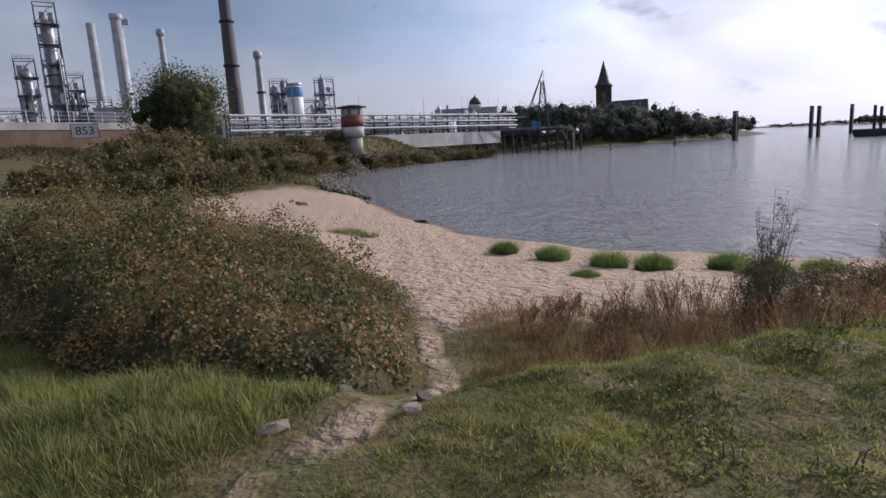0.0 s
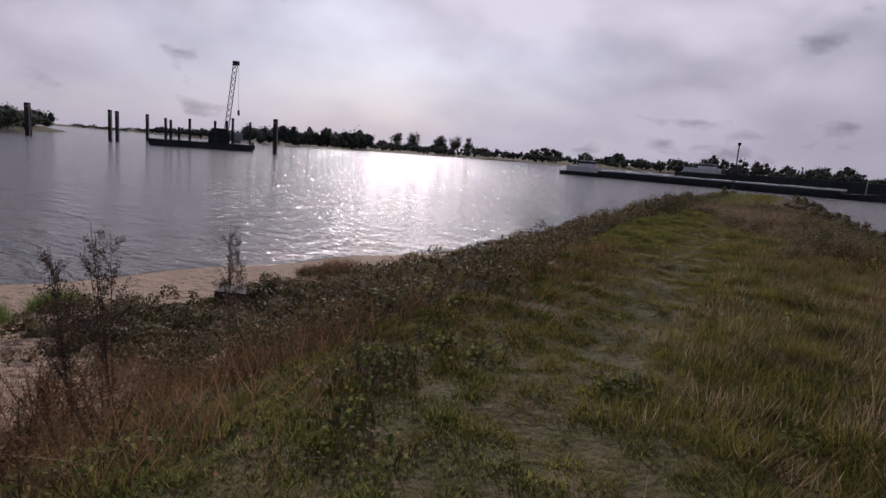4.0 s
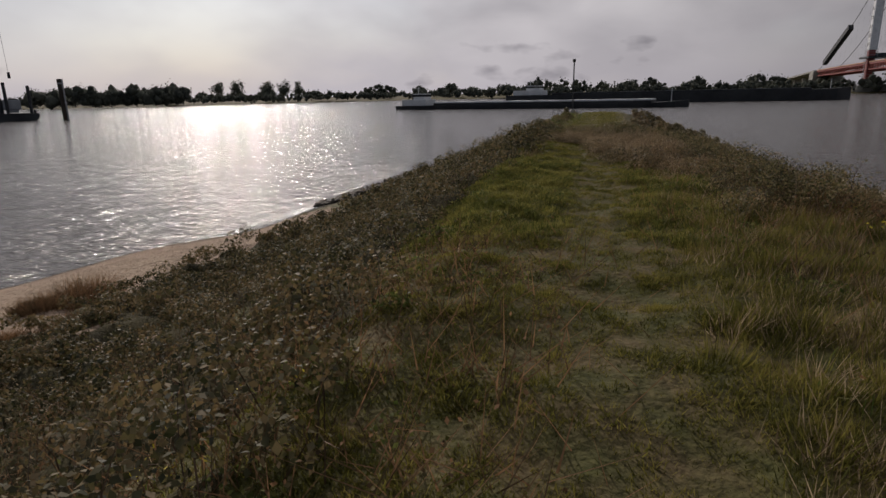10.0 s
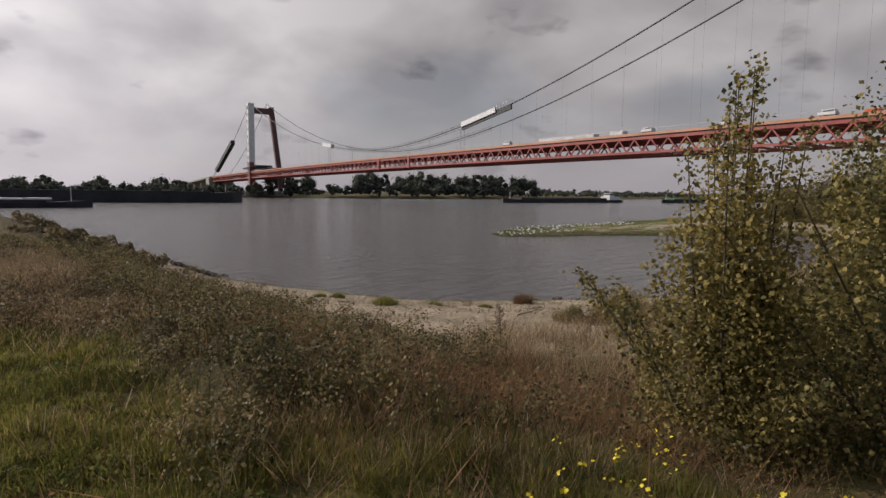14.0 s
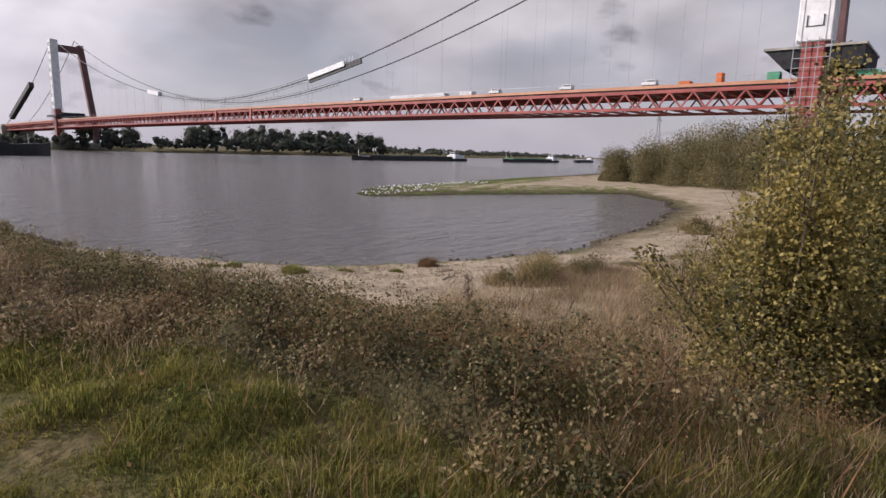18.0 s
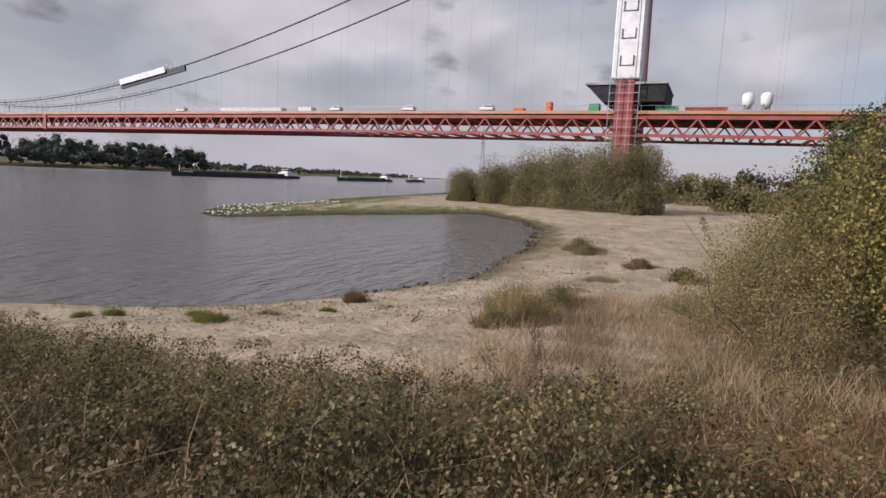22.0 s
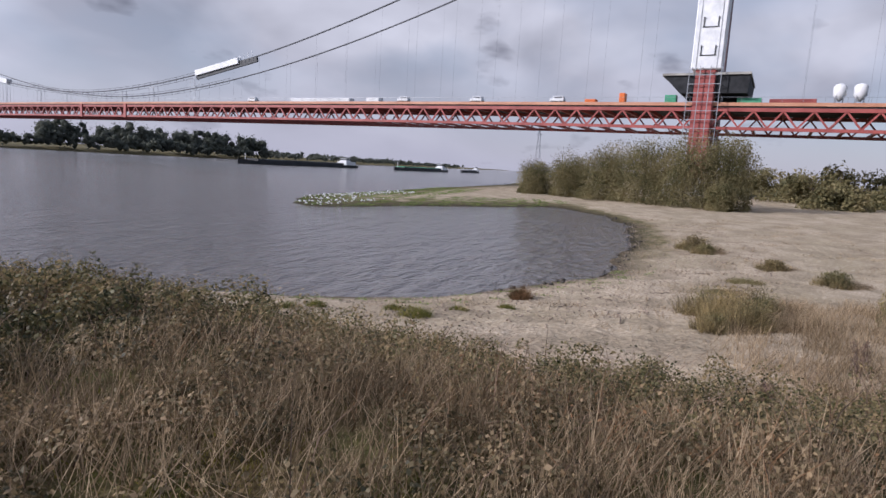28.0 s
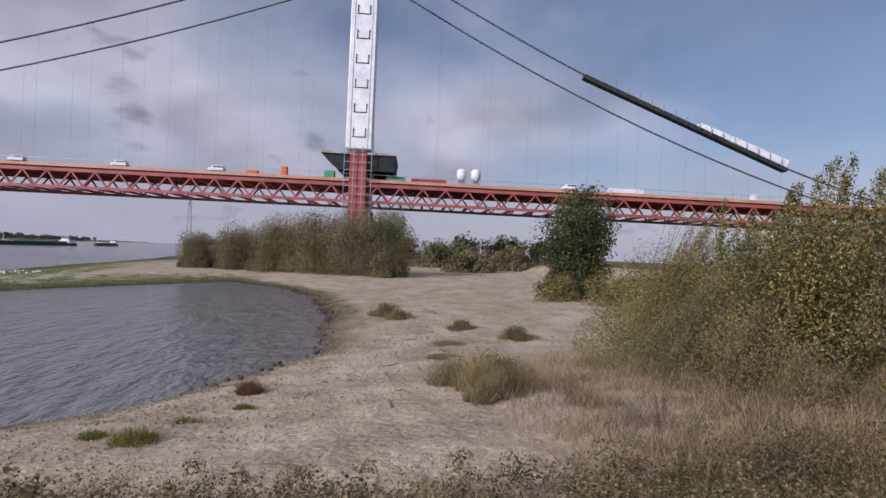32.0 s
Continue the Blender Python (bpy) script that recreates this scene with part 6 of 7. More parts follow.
for x in np.arange(480, 2200, 16):
    spots.append((x, 560 + 0.28 * (x - 480) + rng.uniform(0, 60), rng.uniform(7, 13), rng.uniform(9, 15)))
for x in np.arange(500, 1500, 18):
    spots.append((x, 150 + 0.05 * (x - 500) + rng.uniform(-30, 10), rng.uniform(6, 11), rng.uniform(8, 12)))
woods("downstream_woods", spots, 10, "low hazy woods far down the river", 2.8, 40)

def bank_spots(line, x0, x1, step, inset, h0, h1, w0, w1, rng):
    """Low growth set along a shoreline between two places."""
    res = []
    for (ax, ay), (bx, by) in zip(line, line[1:]):
        n = max(1, int(math.hypot(bx - ax, by - ay) / step))
        for i in range(n):
            x, y = ax + (bx - ax) * i / n, ay + (by - ay) * i / n
            if x0 < x < x1:
                res.append((x + rng.uniform(-2, 2), y + inset + rng.uniform(0, 14), rng.uniform(h0, h1), rng.uniform(w0, w1)))
    return res


woods("far_bank_hedge", bank_spots(FAR_COAST, -1000, 250, 8, 3, 8, 13, 8, 12, rng) + bank_spots(FAR_COAST, 250, 480, 6, 3, 9, 16, 6, 9, rng) + bank_spots(FAR_COAST, 420, 1500, 14, 12, 5, 9, 9, 13, rng), 12,
      "continuous dark scrub along the far bank", 2.2, 34)

# -- trees and thickets on the right-hand beach
BUSHES = ((121, 53, 7.0, 5.0), (119, 45, 9.0, 5.5), (115, 37, 11.0, 6.5), (111, 29, 12.5, 7.0), (107, 22, 13.5, 7.0), (106, 15.5, 13.0, 5.5), (101, 16, 4.5, 2.4))
for k, (x, y, h, s) in enumerate(BUSHES):
    tree("willow_bush", x, y, h, s, 24000, 0.27, LEAF["willow"], "grey-green willow thicket on the sand below the bridge", 80 + k, "bush", 0.0, 64, 0.25, group="willow thicket")
for k, (x, y, h, s) in enumerate(((150, 2, 7, 9), (165, -8, 8, 10), (180, -22, 8, 10), (140, -14, 6, 8), (200, -40, 9, 12), (128, -2, 5, 7), (210, 10, 9, 10), (230, 40, 8, 10))):
    tree("shore_willow", x, y, h, s, 3600, 0.7, LEAF["willow"], "low grey-green willow behind the beach", 90 + k, "bush", 0.0, 16, 0.25, group="willows behind the beach")
tree("young_poplar", 66, -6.2, 13.2, 4.8, 26000, 0.34, LEAF["tree"], "dense dark green young poplar beside the sand", 101, low=0.0, lumps=60, trunk=0.25)
tree("golden_shrub", 60, -2.0, 3.0, 3.0, 3000, 0.22, LEAF["poplar"], "yellow autumn shrub at the foot of the poplar", 102, "shrub", 0.0, 14, 0.08)
tree("golden_shrub", 55, -6, 3.6, 3.4, 3000, 0.22, LEAF["poplar"], "yellow autumn shrub at the foot of the poplar", 103, "shrub", 0.0, 14, 0.08)


def dike_keep(px, py):
    return band_near(coast_distance(px, py)[0], 3.2, 45) * np.clip(0.25 + 0.75 * (0.5 + 0.5 * ripple(px, py, 9.0, 21)), 0, 1)


def band_near(v, a, b):
    return step01(v, a - 1, a + 1) * (1 - step01(v, b - 4, b + 4))


rng = np.random.RandomState(77)
g = scatter(rng, 95000, -230, -62, -100, -18, dike_keep)
g2 = scatter(rng, 40000, -305, -190, -70, 10, dike_keep)
stuff("far_dike_grass", blade_mesh("far_dike_grass", g2, 0.9, 0.4, LEAF["scrub"], rng, 0.8, simple=True), "rough brown and olive grass on the far dike slope", "grass")
stuff("dike_grass", blade_mesh("dike_grass", g, 0.6, 0.22, LEAF["scrub"], rng, 0.8, simple=True), "rough brown and olive grass on the dike slope", "grass")


def poplar_thicket(x, y, h, s, n, seed, leaf=0.085, shoots=9, label="yellow-green young poplar with leafy shoots at the bank", green=LEAF["poplar"], lean=(0.1, -0.2), side=0, shape=0.75):
    """Leaning wands set with leaves from foot to tip, side branches, and a leafy skirt."""
    rng = np.random.RandomState(seed)
    t = thing("poplar_bush", label, "bush", (x, y, ground_z(x, y)), 0, "poplar thicket")
    pts = [crown_points(rng, n // 2, (lean[0] * h * 0.3, lean[1] * h * 0.3, h * 0.36), s * 0.95, s * 0.95, h * 0.42, 24, 0.35)]
    m = n // 4
    a, q = rng.uniform(0, 6.283, m), np.sqrt(rng.uniform(0, 1, m))
    pts.append(np.stack([np.cos(a) * q * s * 1.05, np.sin(a) * q * s * 1.05, h * 0.4 * rng.uniform(0, 1, m) * np.sqrt(1.02 - q * q)], 1))
    for i in range(shoots + side):
        a, rr = rng.uniform(0, 6.28), s * rng.uniform(0.05, 0.8)
        b = Vector((math.cos(a) * rr * 0.45, math.sin(a) * rr * 0.45, -0.1))
        if i < shoots:
            up = h * rng.uniform(0.68, 1.0)
            e = Vector((math.cos(a) * rr + lean[0] * up, math.sin(a) * rr + lean[1] * up, up))
        else:
            rr = s * rng.uniform(1.2, 1.75)
            e = Vector((math.cos(a) * rr, math.sin(a) * rr, h * rng.uniform(0.22, 0.5)))
        part("shoot", rod(b, e, 0.022, 0.005, 6), M["bark"], t)
        k = n // (2 * (shoots + side))
        f = rng.uniform(0.12, 1.02, k)[:, None]
        bend = np.array([lean[0], lean[1], 0.0]) * h * 0.25 * f * f
        p = np.array(b) + (np.array(e) - np.array(b)) * f + bend + rng.normal(size=(k, 3)) * (0.05 + 0.26 * s * 0.5 * (1.02 - f)) * np.array([1, 1, 0.8])
        pts.append(p)
    part("foliage", leaves("foliage", np.concatenate(pts), leaf, green, rng, up=0.1, shape=shape, droop=0.2), green, t)


poplar_thicket(7.9, 4.95, 4.2, 1.0, 20000, 201, 0.055, 14, lean=(-0.10, -0.06), side=9)
poplar_thicket(9.8, 3.5, 6.1, 1.8, 46000, 203, 0.066, 22, side=5)
poplar_thicket(14.8, 4.6, 6.3, 2.7, 30000, 204, 0.080, 15)
poplar_thicket(18.0, 4.0, 6.0, 2.9, 24000, 205, 0.090, 14)
poplar_thicket(22.0, 1.5, 6.0, 3.5, 14000, 206, 0.11, 12)
poplar_thicket(17.5, -0.5, 6.6, 3.5, 10000, 207, 0.11, 10)
poplar_thicket(27.0, -2.0, 5.4, 3.8, 11000, 208, 0.14, 10)
SCRUB = "wispy grey-green willow scrub leaning over the sand"
poplar_thicket(20.4, 6.4, 5.8, 2.5, 28000, 209, 0.090, 16, SCRUB, LEAF["poplar"], (0.05, -0.45), 3, 0.32)
poplar_thicket(17.4, 7.6, 3.4, 1.9, 18000, 210, 0.075, 14, SCRUB, LEAF["willow"], (0.05, -0.45), 3, 0.32)
poplar_thicket(14.4, 7.2, 2.6, 1.6, 13000, 211, 0.060, 12, SCRUB, LEAF["golden"], (0.05, -0.4), 3, 0.4)
poplar_thicket(24.8, 4.8, 6.4, 2.8, 24000, 212, 0.11, 16, SCRUB, LEAF["poplar"], (0.05, -0.45), 3, 0.32)
poplar_thicket(12.2, 7.0, 1.7, 1.3, 7000, 213, 0.045, 12, SCRUB, LEAF["golden"], (0.0, -0.3), 4, 0.45)

# ---- plants close to the path ----
def band(v, a, b, soft=0.6):
    return step01(v, a - soft, a + soft) * (1 - step01(v, b - soft, b + soft))


def off_track(px, py, r=0.5):
    return step01(line_distance(px, py, TRACK), r * 0.7, r * 1.3)


def off_worn(px, py, r=0.5, least=0.35):
    return least + (1 - least) * step01(line_distance(px, py, WORN), r * 0.4, r * 1.4)


def lumpy(px, py, size, seed, lo=0.0):
    return np.clip(lo + (1 - lo) * (0.5 + 0.5 * ripple(px, py, size, seed)), 0, 1)


def lawn_keep(px, py):
    wide = 2.3 + 6.5 * step01(-py, 2, 7) - 1.5 * step01(py, 8, 12)
    left = -1.6 + 0.8 * step01(-py, -4, 4)
    return band(px, left, wide, 0.5) * off_track(px, py, 0.38) * off_worn(px, py, 0.5, 0.6) * (0.65 + 0.35 * lumpy(px, py, 1.1, 31))


def tussocks(name, rng, c, r, h, per, width, material, label, simple=True, spread=0.75):
    """Domed tussocks of grass: blades that splay outwards from each centre."""
    m = len(c)
    k = np.repeat(np.arange(m), per)
    r, h = np.broadcast_to(r, (m,))[k] * rng.uniform(0.8, 1.2, m)[k], np.broadcast_to(h, (m,))[k] * rng.uniform(0.6, 1.2, m)[k]
    a, q = rng.uniform(0, 6.283, len(k)), np.sqrt(rng.uniform(0, 1, len(k)))
    ring = np.stack([np.cos(a), np.sin(a), 0 * a], 1)
    base = c[k] + ring * (q * r)[:, None]
    base[:, 2] = ground(base[:, 0], base[:, 1])[0] - 0.01
    hh = h * (1 - 0.45 * q * q) * rng.uniform(0.6, 1.15, len(k))
    d = ring * (q * rng.uniform(0.3, 1.2, len(k)) * spread)[:, None] + rng.normal(size=(len(k), 3)) * 0.22 + np.array([0.06, -0.08, 0])
    d[:, 2] = 0
    b = rng.uniform(0, 6.283, len(k))
    w = np.stack([np.cos(b), np.sin(b), 0 * b], 1) * (width * rng.uniform(0.6, 1.3, len(k)))[:, None] * 0.5
    up = np.array([0, 0, 1.0])
    if simple:
        co = np.stack([base - w, base + w, base + (up * 0.9 + d) * hh[:, None]], 1).reshape(-1, 3)
        f = np.arange(3 * len(k)).reshape(-1, 3)
    else:
        mid = base + (up + d * 0.4) * hh[:, None] * 0.6
        tip = base + (up * 0.85 + d * 1.2) * hh[:, None]
        co = np.stack([base - w, base + w, mid - w * 0.8, mid + w * 0.8, tip], 1).reshape(-1, 3)
        i = np.arange(len(k))[:, None] * 5
        f = np.concatenate([i + np.array([[0, 1, 3]]), i + np.array([[0, 3, 2]]), i + np.array([[2, 3, 4]])], 1).reshape(-1, 3)
    stuff(name, quick_mesh(name, co, f, material), label, "grass")


rng = np.random.RandomState(40)
b1 = scatter(rng, 64000, -2.4, 6.0, -14, 16, lawn_keep)
up_path = b1[:, 1] < -5.0 + 1.2 * rng.normal(size=len(b1))
for some, leaf, label in ((up_path, "meadow", "short green grass in small hummocks beside the track"), (~up_path, "lawn", "short trodden olive grass in small hummocks on the crest")):
    tussocks("lawn_grass", rng, b1[some], 0.10, 0.036 + 0.036 * lumpy(b1[some, 0], b1[some, 1], 0.5, 32), 24, 0.011, LEAF[leaf], label, spread=1.2)
b1 = scatter(rng, 70000, -3, 4, 16, 46, lawn_keep)
stuff("far_lawn_grass", blade_mesh("far_lawn_grass", b1, 0.10, 0.012, LEAF["lawn"], rng, 0.6, simple=True), "short green grass along the far crest", "grass")


def herb_keep(px, py):
    return band(px, -1.8, 9, 0.6) * off_track(px, py) * off_worn(px, py, 0.7, 0.05) * step01(ripple(px, py, 1.0, 33), 0.0, 0.5) * band(py, -19, 14, 1)


c = scatter(rng, 26000, -3, 9, -19, 15, lambda px, py: lawn_keep(px, py) * herb_keep(px, py))
c[:, 2] += rng.uniform(0.01, 0.07, len(c))
stuff("low_herbs", leaves("low_herbs", c, 0.035, LEAF["lawn"], rng, up=0.8, shape=0.7), "clover and low herbs between the grass", "herbs")


# tussocks of longer grass in the lawn, and the deep grass below the bramble mound
def tussock_keep(px, py):
    near = band(px, -1.6, 5.2, 0.5) * band(py, -12.4, 9, 0.8)
    return near * step01(ripple(px, py, 0.95, 26), 0.0, 0.45) * off_track(px, py, 0.5) * off_worn(px, py, 0.6, 0.15)


b1 = scatter(rng, 9000, -2.2, 5.8, -13, 10, tussock_keep)
hgt = 0.06 + 0.07 * lumpy(b1[:, 0], b1[:, 1], 0.5, 27)
up_path = b1[:, 1] < -5.5 + 0.8 * rng.normal(size=len(b1))
for some, leaf, label in ((up_path, "meadow", "longer green grass in loose tussocks beside the track"), (~up_path, "lawn", "longer olive grass in loose tussocks on the crest")):
    tussocks("meadow_tussocks", rng, b1[some], 0.13, hgt[some], 50, 0.007, LEAF[leaf], label, spread=1.1)
b1 = scatter(rng, 6000, -2.4, 5.2, -21, -12.6, lambda px, py: step01((px + 1.6) * 0.832 - (py + 18.0) * 0.555, -0.4, 0.2) * band(px, -2, 4.8, 0.4) * off_track(px, py, 0.5))
tussocks("deep_grass", rng, b1, 0.17, 0.07 + 0.20 * lumpy(b1[:, 0], b1[:, 1], 0.7, 25) ** 1.5, 60, 0.008, LEAF["deep"], "deep bright green grass below the bramble mound")
def bank_keep(px, py):
    return band(px, -5.2, 0.3, 0.5) * band(py, -11.75, -5.5, 0.4) * step01(line_distance(px, py, TRACK), 0.3, 0.75) * (0.5 + 0.5 * step01(px, -4.5, -0.5)) * (0.35 + 0.65 * step01(ripple(px, py, 1.1, 18), -0.2, 0.4))


b1 = scatter(rng, 5200, -5.8, 2.8, -12.2, -5.2, bank_keep)
pick = rng.uniform(0, 1, len(b1))
for some, leaf, label in ((pick < 0.5, "lush", "green grass growing down the bank"), ((pick >= 0.5) & (pick < 0.78), "golden", "withered brown grass growing down the bank"), (pick >= 0.78, "russet", "reddish withered grass growing down the bank")):
    tussocks("bank_grass", rng, b1[some], 0.17, 0.10 + 0.16 * lumpy(b1[some, 0], b1[some, 1], 0.6, 19), 46, 0.008, LEAF[leaf], label, spread=1.0)
b1 = scatter(rng, 7600, -1.8, 3.4, 3.4, 12.0, lambda px, py: band(px, -1.6, 2.3 - 0.9 * step01(py, 8, 11), 0.4) * band(py, 2.0, 12.5, 1.6) * step01(line_distance(px, py, WORN), 0.25, 0.9) * (0.3 + 0.7 * step01(ripple(px, py, 0.8, 17), -0.2, 0.4)))
tussocks("lush_grass", rng, b1, 0.15, 0.05 + 0.11 * lumpy(b1[:, 0], b1[:, 1], 0.7, 24), 46, 0.007, LEAF["lush"], "lush bright green grass in soft tussocks on the crest", False)


b1 = scatter(rng, 5200, 1.2, 6.0, -5, 7.5, lambda px, py: band(px, 1.9, 5.2, 0.4) * band(py, -4.5, 6.2, 0.8) * (0.35 + 0.65 * lumpy(px, py, 1.2, 23)))
pick = rng.uniform(0, 1, len(b1)) < 0.7
for some, leaf, label in ((pick, "lawn", "olive grass in rough tussocks on the shoulder"), (~pick, "straw", "bleached grass in rough tussocks on the shoulder")):
    tussocks("shoulder_tussocks", rng, b1[some], 0.17, 0.15 + 0.12 * lumpy(b1[some, 0], b1[some, 1], 0.8, 22), 40, 0.008, LEAF[leaf], label)


# tall green grass beside the track and on both shoulders of the crest
def tall_keep(px, py):
    near_track = band(px, -1.0, 4.4, 0.5) * band(py, -21, -13.5, 0.6)
    bank = band(px, -2.6, -0.4, 0.5) * band(py, -11.5, -6.5, 0.8) * 0.5
    left = band(px, -8.5, -1.4, 0.8) * band(py, 0, 40, 1.5) * (0.12 + 0.4 * step01(py, 12, 18))
    right = band(px, 2.2, 4.6, 0.5) * band(py, -8, 30, 1.5) * step01(ripple(px, py, 0.8, 28), 0.1, 0.5) * (0.40 - 0.18 * step01(py, 8, 12))
    return np.clip(0.5 * near_track + (bank + left + right) * lumpy(px, py, 1.7, 34, 0.1), 0, 1) * off_track(px, py, 0.7)


t1 = scatter(rng, 200000, -9, 6, -21, 14, tall_keep)
stuff("tall_grass", blade_mesh("tall_grass", t1, 0.08 + 0.12 * lumpy(t1[:, 0], t1[:, 1], 1.0, 35) + 0.12 * lumpy(t1[:, 0], t1[:, 1], 0.45, 29) ** 2, 0.008, LEAF["tall"], rng, 0.6), "tall green grass in loose tussocks", "grass")
t1 = scatter(rng, 26000, -9, 6, 14, 45, tall_keep)
stuff("far_tall_grass", blade_mesh("far_tall_grass", t1, 0.35, 0.025, LEAF["tall"], rng, 0.45, simple=True), "tall green grass further along the groyne", "grass")


def straw_keep(px, py):
    edge = 2.0 - 1.3 * step01(py, 9, 14)
    right = band(px, edge, 7.0, 0.6) * band(py, 2, 30, 1.5) * (0.04 + 0.36 * lumpy(px, py, 2.2, 36)) * (1 - 0.6 * step01(px, 3.2, 4.5))
    corner = band(px, 8.5, 24, 1.5) * band(py, 1.0, 13.5, 1.2) * 0.6
    bank = band(px, -6.5, -0.8, 0.8) * band(py, -11, 3, 1.0) * 0.30 * lumpy(px, py, 1.5, 37)
    front = band(px, 2.0, 7.5, 0.8) * band(py, -9, 3, 1.5) * 0.08 * lumpy(px, py, 1.8, 38)
    return np.clip(right + corner + bank + front, 0, 1)


s1 = scatter(rng, 190000, -7, 25, -11, 30, straw_keep)
stuff("dry_grass", blade_mesh("dry_grass", s1, 0.10 + 0.20 * lumpy(s1[:, 0], s1[:, 1], 0.9, 39), 0.008, LEAF["straw"], rng, 0.55, simple=True), "dry straw-coloured grass on the slope", "grass")


def edge_straw_keep(px, py):
    """Close-set withered grass along the river side of the crest."""
    inner = 0.35 + 1.4 * (1 - step01(py, 9, 13.5)) - 1.5 * step01(py, 15.0, 16.6)
    return band(px, inner, 2.3, 0.4) * band(py, 8.5, 17.0, 0.9) * (0.25 + 0.75 * step01(ripple(px, py, 1.7, 44), -0.3, 0.4))


s1 = scatter(rng, 90000, -1.8, 3.6, 7, 18.6, lambda px, py: edge_straw_keep(px, py) * (0.45 + 0.55 * step01(py, 10.5, 13)))
stuff("edge_dry_grass", blade_mesh("edge_dry_grass", s1, (0.13 + 0.20 * lumpy(s1[:, 0], s1[:, 1], 0.8, 45)) * (1 + 0.5 * step01(s1[:, 1], 11, 14)), 0.0075, LEAF["straw"], rng, 0.42, simple=True), "dense withered straw grass beside the brambles", "grass")
s1 = scatter(rng, 60000, 8, 24, 0, 14, lambda px, py: band(px, 8.5, 23, 1.0) * band(py, 1.0, 12.5, 1.2) * (0.15 + 0.85 * step01(ripple(px, py, 3.0, 46), -0.4, 0.4)))
stuff("hollow_dry_grass", blade_mesh("hollow_dry_grass", s1, 0.25 + 0.4 * lumpy(s1[:, 0], s1[:, 1], 1.6, 47), 0.014, LEAF["straw"], rng, 0.5, simple=True), "golden dry grass before the poplars", "grass")


# brambles: leaves in lumpy layers over the slope
def bramble(name, n, box, keep, height, size, material, label, seed, lumps=1.5, core=0.2, canes=900, wide=(0.12, 0.34)):
    """Many small leafy domes of uneven height, with dark gaps between them."""
    rng = np.random.RandomState(seed)

    def top(px, py):
        return height(px, py) * (0.45 + 0.55 * lumpy(px, py, lumps, seed + 1)) * (0.55 + 0.45 * lumpy(px, py, lumps * 0.45, seed + 2)) * 1.25

    per = 90
    c = scatter(rng, max(1, n // per), *box, keep)
    r = rng.uniform(*wide, len(c))
    ch = top(c[:, 0], c[:, 1]) * rng.uniform(0.6, 1.12, len(c))
    k = np.repeat(np.arange(len(c)), per)
    out = rng.normal(size=(len(k), 3))
    out[:, 2] = np.abs(out[:, 2]) - 0.25
    out = unit(out)
    p = c[k] + out * np.stack([r[k], r[k], np.minimum(ch[k] * 0.55, r[k] * 1.3)], 1) * (rng.uniform(0.45, 1.06, (len(k), 1)) ** 0.5)
    p[:, 2] += np.maximum(ch[k] - r[k] * 0.9, ch[k] * 0.45)
    hh = ch[k]
    if callable(size):
        size = size(p[:, 0], p[:, 1])
    stuff(name, leaves(name, p, size, material, rng, up=0.2, shape=0.7, facing=out * 1.3), label, "brambles")
    k = rng.choice(len(p), min(len(p), canes), replace=False)
    q = p[k]
    q[:, 2] = ground(q[:, 0], q[:, 1])[0]
    stuff(name + "_canes", blade_mesh(name + "_canes", q, np.minimum(hh[k] * 1.3 + 0.06, 1.9), 0.009, M["stem"], rng, 0.7), "thin brown bramble canes", "canes")
    # dark sheet under the leaves: twigs and dead leaves, inner shade painted in
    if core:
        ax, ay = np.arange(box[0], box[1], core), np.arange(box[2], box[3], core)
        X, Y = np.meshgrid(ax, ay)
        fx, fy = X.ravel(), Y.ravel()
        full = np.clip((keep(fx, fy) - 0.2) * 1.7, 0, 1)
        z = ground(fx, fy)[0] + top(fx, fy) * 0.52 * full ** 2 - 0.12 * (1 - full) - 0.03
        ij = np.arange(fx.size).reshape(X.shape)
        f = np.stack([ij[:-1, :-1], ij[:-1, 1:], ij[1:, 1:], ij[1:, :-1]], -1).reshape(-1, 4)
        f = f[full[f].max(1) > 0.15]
        stuff(name + "_undergrowth", quick_mesh(name + "_undergrowth", np.stack([fx, fy, z], 1), f, M["litter"], True), "dark sheet for twigs, dead leaves and shade under the brambles", "brambles")


bramble("edge_herbs", 360000, (-2.0, 3.4, 8.5, 20.4), lambda px, py: band(px, 0.2 + 1.2 * (1 - step01(py, 9, 13.5)) - 1.6 * step01(py, 15.0, 16.6), 3.0, 0.4) * band(py, 9, 19.8, 0.6) * step01(ripple(px, py, 1.3, 97), -0.25, 0.4) * (1 - 0.5 * band(py, 12.5, 15.5, 0.8)),
        lambda px, py: 0.26 + 0.20 * lumpy(px, py, 0.9, 98), 0.034, LEAF["bramble_brown"], "olive herbs and withered leaves among the dry grass", 99, 0.9, 0, 1500)


def big_mound(px, py):
    """The bramble mound beside the track."""
    a = np.exp(-(((px + 4.6) / 5.2) ** 2 + ((py + 17.6) / 3.9) ** 2) ** 1.7)
    b = np.exp(-(((px - 0.1) / 2.7) ** 2 + ((py + 14.5) / 2.2) ** 2) ** 1.7) * 0.74
    c = np.exp(-(((px + 3.4) / 3.2) ** 2 + ((py + 14.6) / 2.2) ** 2) ** 1.7) * 0.62
    side = (px + 1.6) * 0.832 - (py + 18.0) * 0.555
    return np.maximum(np.maximum(a, b), c) * step01(-side, -0.3, 0.9)


